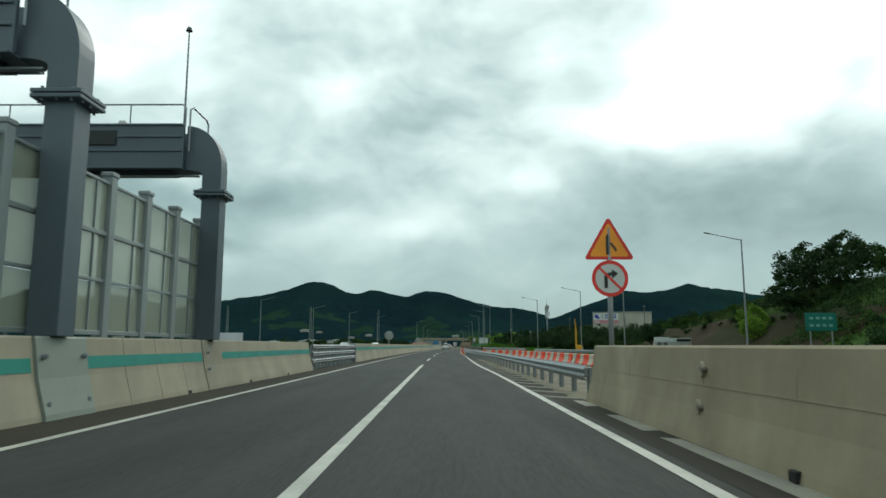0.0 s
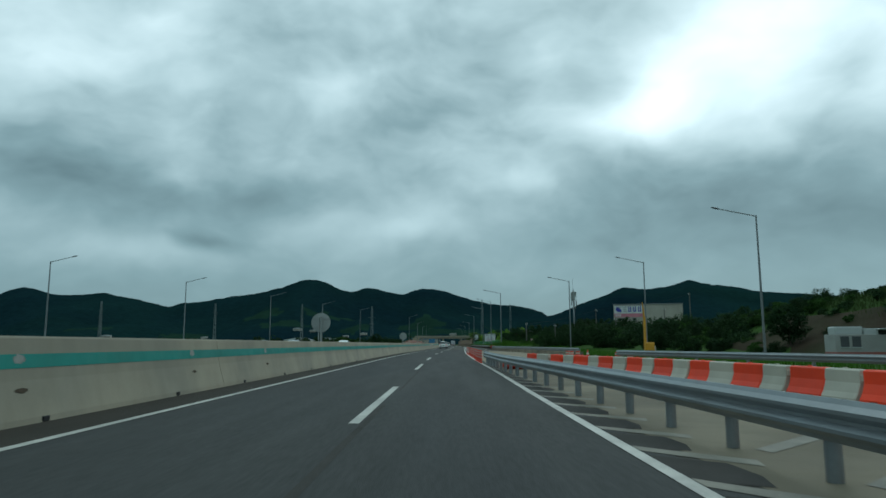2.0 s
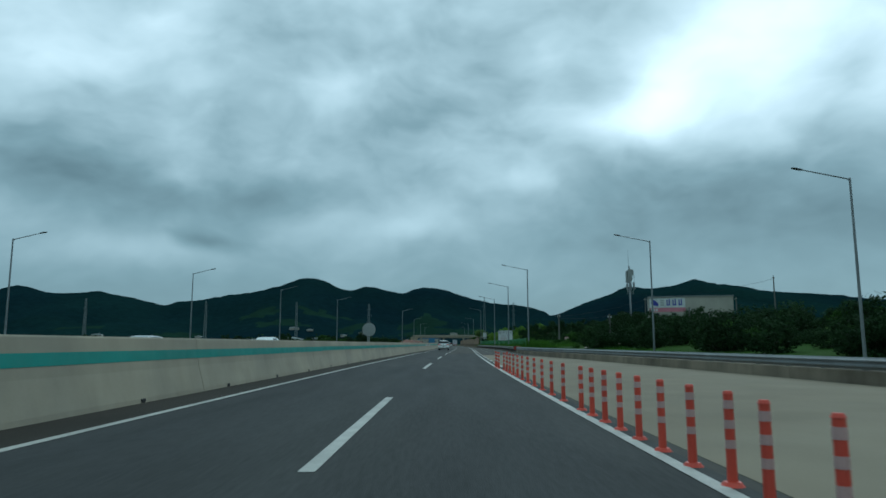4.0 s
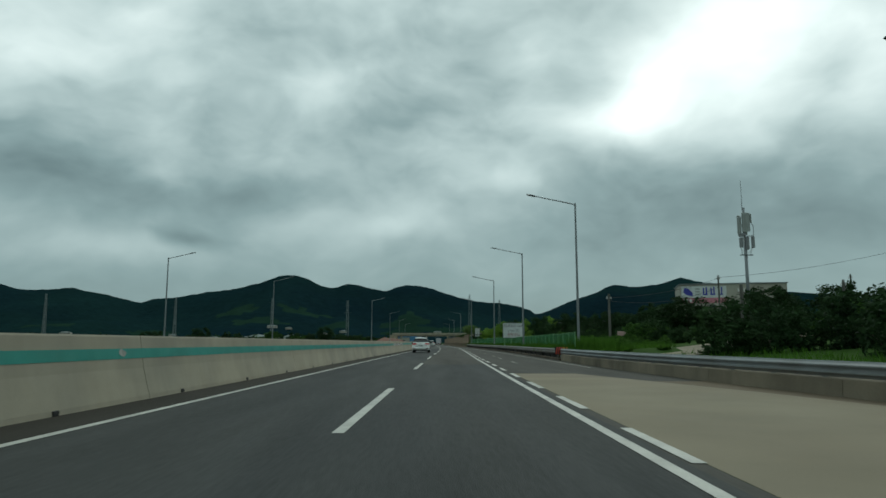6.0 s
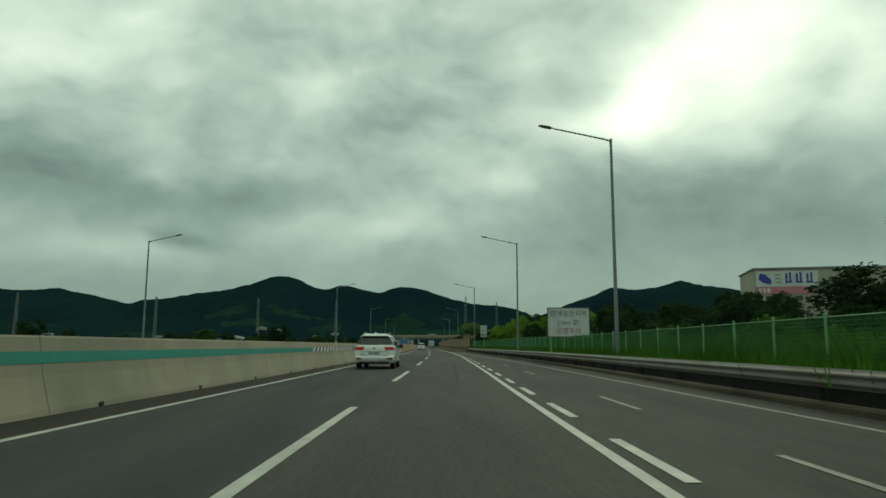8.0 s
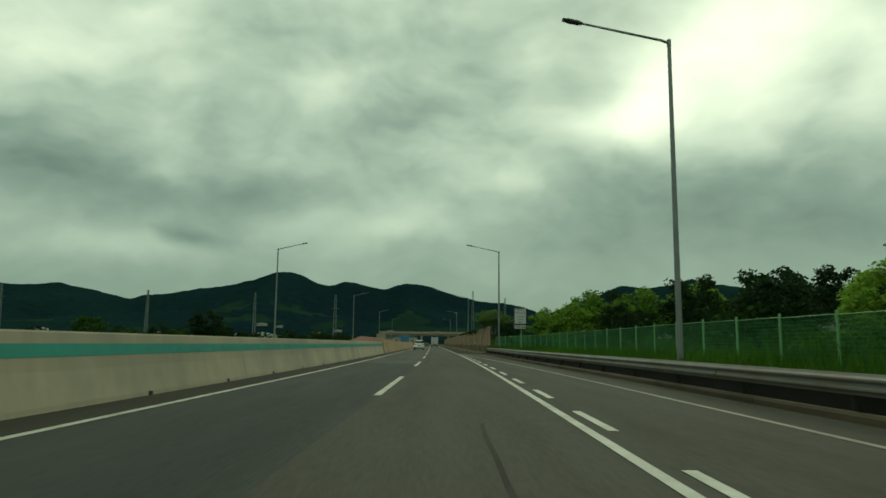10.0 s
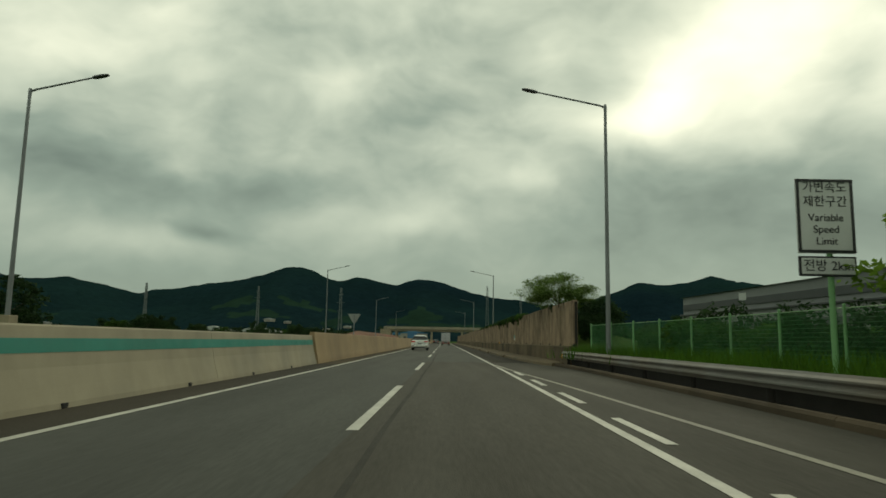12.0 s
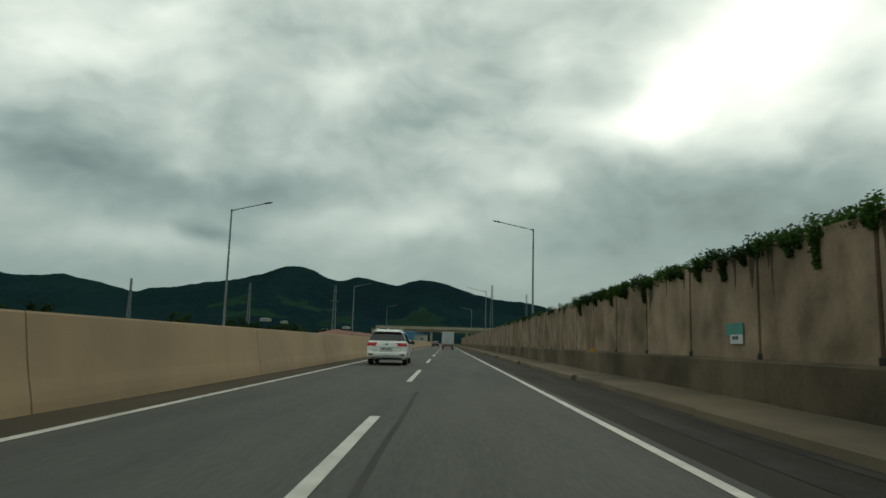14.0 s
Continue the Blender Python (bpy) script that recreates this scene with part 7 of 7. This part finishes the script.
for px in (-2.1, 2.1):
    part("post", add_rod(bmesh.new(), (px, 0.2, 0), (px, 0.2, 5.4), 0.06, seg=8), "zinc", tarp)

# ---------------------------------------------------------------- plants
def leaf_mesh(name, mat, centres, per, size, rng_, flat=0.6):
    """Many small folded leaves scattered round clump centres (x, y, z, radius)."""
    vs, fs = [], []
    for cx, cy, cz, cr in centres:
        for _ in range(per):
            u, v = rng_.uniform(-1, 1), rng_.uniform(0, 2 * math.pi)
            rr = cr * rng_.uniform(0.45, 1.05)
            s = math.sqrt(1 - u * u)
            p = Vector((cx + rr * s * math.cos(v), cy + rr * s * math.sin(v), cz + rr * u * flat))
            a = Vector((rng_.gauss(0, 1), rng_.gauss(0, 1), rng_.gauss(0, 0.6))).normalized()
            b = a.cross(Vector((rng_.gauss(0, 1), rng_.gauss(0, 1), rng_.gauss(0, 1)))).normalized()
            L, Wd = size * rng_.uniform(0.6, 1.4), size * rng_.uniform(0.3, 0.6)
            n = len(vs)
            vs += [p - a * L, p + b * Wd, p + a * L, p - b * Wd]
            fs.append((n, n + 1, n + 2, n + 3))
    me = bpy.data.meshes.new(name)
    me.from_pydata([tuple(v) for v in vs], [], fs)
    me.materials.append(M[mat])
    return me


def clumps(rng_, n, rx_, ry_, rz_, z0, r):
    out = []
    for _ in range(n):
        while True:
            p = Vector((rng_.uniform(-1, 1), rng_.uniform(-1, 1), rng_.uniform(-1, 1)))
            if p.length < 1 and p.length > 0.35:
                break
        out.append((p.x * rx_, p.y * ry_, z0 + p.z * rz_, r * rng_.uniform(0.6, 1.25)))
    return out


def tree(mat, h, w, seed, label, n=50, per=80, leaf=0.20, trunk=0.34):
    """Tapered trunk, forking limbs and an uneven crown of leaves."""
    r = random.Random(seed)
    g = thing("tree", label, "tree", "trees")
    bm = bmesh.new()
    add_tube(bm, [(0, 0, -0.4), (0.1, 0.05, h * 0.2), (-0.05, 0.1, h * trunk), (0.1, 0, h * 0.7)], [0.035 * h * 0.7, 0.028 * h * 0.7, 0.02 * h * 0.7, 0.006 * h], 8)
    part("trunk", bm, "bark", g)
    cs = clumps(r, n, w * 0.5, w * 0.5, h * 0.36, h * 0.62, w * 0.15)
    for k in range(7):
        c = cs[k]
        z = h * (trunk + 0.03 * k)
        part("limb", add_tube(bmesh.new(), [(0, 0, z), (c[0] * 0.5, c[1] * 0.5, (z + c[2]) / 2), (c[0], c[1], c[2])], [0.014 * h * 0.7, 0.009 * h * 0.7, 0.004 * h], 6), "bark", g)
    me = leaf_mesh("crown", mat, cs, per, leaf, r)
    o = new("crown", me)
    o.parent = g
    return g


def shrub(mat, w, h, seed, label, n=26, per=80, leaf=0.15):
    r = random.Random(seed)
    g = thing("shrub", label, "shrub", "shrubs")
    cs = [(x, y, max(z, 0.1), q) for x, y, z, q in clumps(r, n, w * 0.5, w * 0.45, h * 0.5, h * 0.45, w * 0.17)]
    me = leaf_mesh("foliage", mat, cs, per, leaf, r, 0.8)
    o = new("foliage", me)
    o.parent = g
    bm = bmesh.new()
    for k in range(5):
        c = cs[k]
        add_tube(bm, [(c[0] * 0.1, c[1] * 0.1, -0.3), (c[0] * 0.5, c[1] * 0.5, c[2] * 0.5), (c[0], c[1], c[2])], [0.03, 0.02, 0.008], 5)
    part("woody_stem", bm, "bark", g)
    return g


TREES = [
    tree("leaf_dark", 7.0, 6.0, 1, "dark green broadleaf tree with a dense crown"),
    tree("leaf_light", 6.5, 5.6, 2, "bright green broadleaf tree with loose branches"),
    tree("leaf", 6.0, 5.2, 3, "mid-green broadleaf tree with a round crown"),
    tree("leaf_mid", 6.0, 5.2, 4, "loose mid-green tree leaning over the retaining wall", 84, 330, 0.068),
]
SHRUBS = [
    shrub("leaf", 3.0, 2.0, 11, "mid-green leafy shrub beside the road"),
    shrub("leaf_dark", 3.6, 2.6, 12, "dark green and dense roadside shrub"),
    shrub("leaf_fresh", 2.4, 1.5, 13, "low bright green shrub on the bank"),
]
used = set()


def plant(pool, i, x, y, z, scale, turn):
    src = pool[i]
    m = pose(x, y, z, 0, 0, turn)
    if (id(pool), i) not in used:
        used.add((id(pool), i))
        o = src
        o.matrix_world = m
    else:
        o = copy_thing(src, m)
    o.scale = (scale, scale, scale * rng.uniform(0.9, 1.1))
    return o


def planting():
    # crest of the green slope
    for x, y, i, sc in ((37.5, 75, 0, 0.78), (40.0, 77, 0, 0.95), (42.8, 79, 0, 0.92), (45.6, 78, 0, 0.85), (48.6, 80, 0, 0.8), (40.5, 70, 0, 0.6), (47.0, 72, 2, 0.7), (51.0, 66, 0, 0.8), (33.4, 75.5, 1, 0.50), (35.2, 79.0, 1, 0.56), (32.2, 107, 0, 0.66), (47, 150, 0, 0.42), (52, 152, 0, 0.42)):
        plant(TREES, i, x, y, right_hill(x, y) - 0.3, sc, rng.uniform(0, 360))
    for k in range(34):
        y = rng.uniform(104, 136)
        x = rng.uniform(29.5, 35 if y < 122 else 44)
        plant(SHRUBS, rng.choice((0, 1, 1)), x, y, right_hill(x, y) - 0.2, rng.uniform(0.3, 0.55), rng.uniform(0, 360))
    for k in range(26):
        y = rng.uniform(116, 150)
        x = rng.uniform(30.5, 44)
        plant(SHRUBS, rng.choice((0, 1, 1)), x, y, right_hill(x, y) - 0.2, rng.uniform(0.5, 0.8), rng.uniform(0, 360))
    # thicket between the slip road and the hall
    for k in range(125):
        y = rng.uniform(120, 200)
        lo = ease(y, [120, 130, 154, 180, 200], [27, 26.5, 23, 19, 19])
        x = lo + (60 - lo) * rng.uniform(0, 1) ** 1.5
        if 177 < y < 196 and x < 30:
            continue
        plant(SHRUBS, rng.choice((0, 1, 1, 1)), x, y, right_hill(x, y) - 0.2, rng.uniform(0.35, 0.65) if y < 152 and x > 31 else rng.uniform(0.8, 1.5), rng.uniform(0, 360))
    for k in range(60):
        y = rng.uniform(125, 296)
        x = rng.uniform(36, 95)
        if y < 168 or 0.44 < (x - 1) / max(y - 142, 1) < 0.62:  # an open strip before the hall
            continue
        plant(TREES, rng.choice((0, 0, 2)), x, y, right_hill(x, y) - 0.6, rng.uniform(0.45, 0.85) if x < 42 else rng.uniform(0.28, 0.45), rng.uniform(0, 360))
    for x, y, i, s in ((56, 262, 0, 0.7), (51, 281, 0, 1.0), (54, 284, 0, 0.95), (48, 278, 0, 0.9), (57, 280, 0, 0.9), (44, 283, 0, 0.85), (40, 279, 0, 0.8), (36, 282, 0, 0.8), (33, 277, 0, 0.75), (29, 186, 2, 0.5), (40, 196, 0, 0.8), (27, 215, 2, 0.5), (52, 250, 0, 0.55), (58, 262, 0, 0.5), (44, 240, 0, 0.6), (38, 232, 0, 0.5), (30, 236, 0, 0.6), (48, 266, 0, 0.6), (62, 272, 0, 0.5), (36, 252, 0, 0.6), (28, 250, 0, 0.5), (72, 280, 0, 0.5), (42, 275, 0, 0.7), (34, 268, 0, 0.6)):
        plant(TREES, i, x, y, right_hill(x, y) - 0.3, s, rng.uniform(0, 360))
    for k in range(26):
        x, y = 18 + 1.75 * k, 244 + rng.uniform(-5, 9)
        plant(SHRUBS, 1 if k % 3 else 0, x, y, right_hill(x, y) - 0.2, rng.uniform(0.9, 1.35), rng.uniform(0, 360))
    # behind the fence
    for k in range(100):
        y = rng.uniform(180, 298)
        x = at(y, 10.9 + 11 * rng.uniform(0, 1) ** 1.7).x
        plant(SHRUBS, rng.choice((0, 2, 2, 2)), x, y, 0.45 + right_hill(x, y) * 0.4, rng.uniform(0.4, 0.8), rng.uniform(0, 360))
    for x, y, i, s in ((27, 287, 0, 0.7), (30, 290, 2, 0.6), (34, 288, 0, 0.8)):
        plant(TREES, i, x, y, 0.4, s, rng.uniform(0, 360))
    for x, y, i, s in ((13.6, 275.6, 1, 0.44), (13.2, 279.5, 1, 0.55), (14.8, 276.0, 1, 0.62), (16.8, 278.5, 1, 0.72), (18.8, 276.5, 1, 0.70), (17.5, 273.0, 0, 0.58), (21.5, 279, 1, 0.80), (24, 275, 0, 0.85), (27, 281, 1, 0.9), (31, 277, 0, 1.0), (20, 284, 0, 0.75), (12.9, 307.0, 0, 0.46), (14.2, 311.5, 0, 0.50), (12.2, 303.8, 0, 0.30), (15.8, 262, 0, 0.40), (16.0, 240, 1, 0.42), (17, 230, 0, 0.55), (19, 252, 0, 0.6), (26, 262, 0, 0.8)):
        plant(TREES, i, x, y, 0.6, s, rng.uniform(0, 360))
    o = plant(TREES, 3, 11.9, 313.2, 2.3, 0.9, 0)
    o.scale = (0.94, 1.05, 0.58)
    for x, y, sc in ((25, 184, 0.66), (27.6, 186, 0.72), (24.2, 178.5, 0.5), (30, 190, 0.7), (33, 193, 0.65)):
        plant(TREES, 0, x, y, right_hill(x, y) - 0.3, sc, rng.uniform(0, 360))
    for k in range(34):
        x, y = rng.uniform(19.5, 44), rng.uniform(201, 216)
        plant(SHRUBS, rng.choice((0, 1, 1)), x, y, right_hill(x, y) - 0.2, rng.uniform(0.55, 0.9), rng.uniform(0, 360))
    for k in range(24):
        x, y = rng.uniform(13, 27), rng.uniform(302, 326)
        plant(SHRUBS, rng.choice((0, 1, 0)), x, y, 0.4, rng.uniform(0.5, 0.9), rng.uniform(0, 360))
    for k in range(30):
        y = rng.uniform(284, 299)
        x = at(y, 9.6 + 9 * rng.uniform(0, 1) ** 1.5).x
        plant(SHRUBS, rng.choice((0, 1, 0)), x, y, 0.5, rng.uniform(0.45, 0.75), rng.uniform(0, 360))
    o = plant(TREES, 0, 38.5, 231, right_hill(38.5, 231) - 0.3, 1.0, 70)
    o.scale = (1.4, 1.4, 0.88)
    for x, y in ((36, 257), (39, 259), (42, 258), (45, 261), (48, 263), (34, 262)):
        plant(TREES, 0, x, y, right_hill(x, y) - 0.3, rng.uniform(0.62, 0.8), rng.uniform(0, 360))
    # far side of the opposite carriageway
    for k in range(60):
        y = 60 + 13 * k + rng.uniform(-6, 6)
        x = -ease(y, [60, 96, 150, 212, 297, 366, 900], [66, 60, 49, 39, 24, 30, 34]) - rng.uniform(2, 26)
        plant(TREES, rng.choice((0, 0, 2)), x, y, -0.6, rng.uniform(0.3, 0.6) if y < 300 else rng.uniform(0.5, 0.85), rng.uniform(0, 360))
    for k in range(70):
        y = rng.uniform(330, 640)
        x = -rng.uniform(24, 80) - 0.05 * max(0, 480 - y)
        plant(TREES, rng.choice((0, 0, 2)), x, y, -0.4, rng.uniform(0.45, 0.8), rng.uniform(0, 360))
    for k in range(60):
        y = rng.uniform(345, 700)
        x = rx(y) + rng.uniform(16 if y > 430 else 34, 62)
        plant(TREES, rng.choice((0, 0, 2)), x, y, 2.0 if y < 600 else 0, rng.uniform(0.3, 0.55), rng.uniform(0, 360))


planting()


def slope_bushes():
    """Low bushes that cover the green slope."""
    r = random.Random(61)
    for mat, n, label in (("leaf_dark", 420, "dark green low bushes covering the roadside slope"), ("leaf", 260, "mid-green low bushes covering the roadside slope")):
        cs = []
        for _ in range(n):
            x, y = r.uniform(32, 60), r.uniform(20, 130)
            if x < 37 + 1.5 * noise.noise(Vector((y * 0.12, 0, 5))) and y > 68:
                continue
            q = r.uniform(0.7, 1.4) if y < 74 else r.uniform(0.35, 0.7)
            for _ in range(3):
                cs.append((x + r.uniform(-1, 1) * q, y + r.uniform(-1, 1) * q, right_hill(x, y) + r.uniform(-0.1, 0.7) * q, q * r.uniform(0.5, 0.9)))
        o = new("slope_bushes", leaf_mesh("slope_bushes", mat, cs, 60, 0.17, r, 0.75))
        tagged(o, label, "bushes", kind="stuff")


slope_bushes()


def far_woods():
    """Belts of wood and hedges before the hills."""
    r = random.Random(77)
    cs = []
    for k in range(900):
        y = r.uniform(640, 1350)
        x = r.uniform(-0.75, 0.75) * y
        if abs(x - rx(y)) < 26:
            continue
        if noise.noise(Vector((x * 0.006, y * 0.006, 2))) < -0.05:
            continue
        q = r.uniform(3.5, 7.5)
        cs.append((x, y, q * 0.55, q))
    me = leaf_mesh("far_woods", "leaf_dark", cs, 34, 1.5, r, 0.75)
    o = new("far_woods", me)
    tagged(o, "dark green belts of woodland before the mountains", "woods", kind="stuff")


far_woods()


def tall_grass():
    """Uncut grass on the bank, along the kerbs and on the slope."""
    r = np.random.default_rng(9)

    def blades(n, x, y, z, hmin, hmax, wd):
        ang = r.uniform(0, 2 * np.pi, n)
        h = r.uniform(hmin, hmax, n)
        lean = r.normal(0, 0.25, (n, 2)) * h[:, None]
        dx, dy = np.cos(ang) * wd * r.uniform(0.6, 1.4, n), np.sin(ang) * wd * r.uniform(0.6, 1.4, n)
        a = np.stack([x - dx, y - dy, z], 1)
        b = np.stack([x + dx, y + dy, z], 1)
        c = np.stack([x + lean[:, 0], y + lean[:, 1], z + h], 1)
        return np.stack([a, b, c], 1).reshape(-1, 3)

    road_x = np.vectorize(rx)
    kerb_d = np.vectorize(lambda y: kerb_line(max(y, 190)))
    n = 42000
    y = r.uniform(177, 300.6, n)
    d = 0.62 + 7.5 * r.uniform(0, 1, n) ** 1.8
    z = np.interp(d, [0.58, 1.05, 1.9, 3.5, 6.0, 10.0], [0.30, 0.44, 0.54, 0.62, 0.8, 1.0]) - 0.04
    v1 = blades(n, road_x(y) + kerb_d(y) + d, y, z, 0.15, 0.62, 0.022)
    # taller stands on both sides of the fence
    n = 30000
    y = r.uniform(178, 300.6, n)
    clump = np.array([noise.noise(Vector((v * 0.35, 0.0, 6.0))) for v in y])
    d = np.interp(y, [178, 217, 245, 270, 285, 295, 301], [10.3, 10.3, 9.9, 9.5, 9.0, 8.2, 7.6]) + r.normal(0, 0.55, n)
    v4 = blades(n, road_x(y) + d, y, np.full(n, 0.45), 0.35, 0.75, 0.024)
    v4 = v4[np.repeat(clump + r.uniform(-0.3, 0.5, n) > -0.1, 3)]
    # reeds as high as the fence behind it and round its first post
    n = 24000
    y = 178.6 + 62 * r.uniform(0, 1, n) ** 1.2
    tuft = np.array([noise.noise(Vector((v * 0.22, 3.0, 1.0))) for v in y])
    d = np.interp(y, [178, 217, 245], [10.3, 10.3, 9.9]) + 0.15 + 3.2 * r.uniform(0, 1, n) ** 1.5 + np.where(y < 181, -0.1, 0.0)
    v5 = blades(n, road_x(y) + d, y, np.full(n, 0.42), 0.5, 1.35, 0.030)
    v5 = v5[np.repeat(tuft + r.uniform(-0.3, 0.6, n) > -0.05, 3)]
    n = 16000
    y = r.uniform(40, 178, n)
    x = np.interp(y, [40, 60, 88, 104, 135, 178], [26, 19.5, 13.5, 13.2, 11.4, 12.2]) + 0.2 + 9 * r.uniform(0, 1, n) ** 1.6
    z = np.array([right_hill(a, b) for a, b in zip(x, y)]) - 0.06
    v2 = blades(n, x, y, z, 0.15, 0.6, 0.03)
    n = 70000
    x, y = r.uniform(33, 60, n), r.uniform(15, 140, n)
    keep = (y < 64) | (x > 37.5) | (r.uniform(0, 1, n) < 0.15)
    x, y, n = x[keep], y[keep], int(keep.sum())
    z = np.array([right_hill(a, b) for a, b in zip(x, y)]) - 0.1
    v3 = blades(n, x, y, z, 0.25, 0.7, 0.035)
    for v, mat, nm, label in ((np.concatenate([v1, v2, v4, v5]), "grass", "tall_grass", "uncut bright green grass on the verges"), (v3, "slope_grass", "slope_grass", "dark green rough grass on the slope")):
        me = bpy.data.meshes.new(nm)
        me.from_pydata(v.tolist(), [], [(3 * k, 3 * k + 1, 3 * k + 2) for k in range(len(v) // 3)])
        me.materials.append(M[mat])
        tagged(new(nm, me), label, "grass", kind="stuff")


tall_grass()


def creepers():
    """Ivy that spills over the wall's top."""
    r = random.Random(31)
    spots = [(307.5, 0.35, 0.8, 14)] + [(323.6 + 2.5 * k, 1.5, 0.45 + 0.25 * ((k * 7) % 4), 84) for k in range(10)] + [(350 + 4.5 * k, 1.2, 0.3, 15) for k in range(9)]
    for k, (y, reach, drop, count) in enumerate(spots):
        g = thing("creeper", "dark green creeper hanging over the wall top", "creeper", "creepers")
        tails = [y + r.uniform(-reach, reach) for _ in range(3)]
        cs = []
        for n in range(count):
            if n % 3 == 0:
                f = n / count
                m = (n // 3) % 3
                fall = drop * (0.55, 0.2, 0.3)[m]
                cs.append((at(y, 7.25).x - 0.05 + r.uniform(-0.03, 0.03), tails[m] + r.uniform(-0.05, 0.05) + 0.12 * math.sin(3 * f + m), 3.22 - fall * f, 0.13 * (1 - 0.6 * f)))
            else:
                cs.append((at(y, 7.25).x + r.uniform(-0.10, 0.45), y + r.uniform(-reach, reach), 3.23 + r.uniform(-0.16, 0.16), r.uniform(0.09, 0.20)))
        me = leaf_mesh("foliage", "leaf" if k % 3 else "leaf_dark", cs, 48, 0.042, r, 0.9)
        o = new("foliage", me)
        o.parent = g


creepers()


def dirt_road():
    bm = bmesh.new()
    # a bare yard behind the guardrail that narrows to a track
    pts = [(9.6, 168.0, 1.0), (11.6, 172.5, 2.6), (14.5, 177.0, 4.0), (18.5, 181.5, 4.2), (24, 186, 3.4), (33, 192, 2.8), (44, 197, 2.8)]
    rows = []
    for k, (x, y, w) in enumerate(pts):
        row = []
        for a in (-1, -0.5, 0, 0.5, 1):
            px, py = x - a * w * 0.55, y + a * w * 0.84
            row.append(bm.verts.new((px, py, max(right_hill(px, py), -0.02) + 0.16 + 0.05 * noise.noise(Vector((px * 0.5, py * 0.5, 2))))))
        rows.append(row)
    for a, b in zip(rows, rows[1:]):
        for k in range(4):
            bm.faces.new((a[k], a[k + 1], b[k + 1], b[k]))
    tagged(link("dirt_track", bm, "dirt_track"), "pale dirt track leaving through the hedge", "track", kind="structure")


dirt_road()
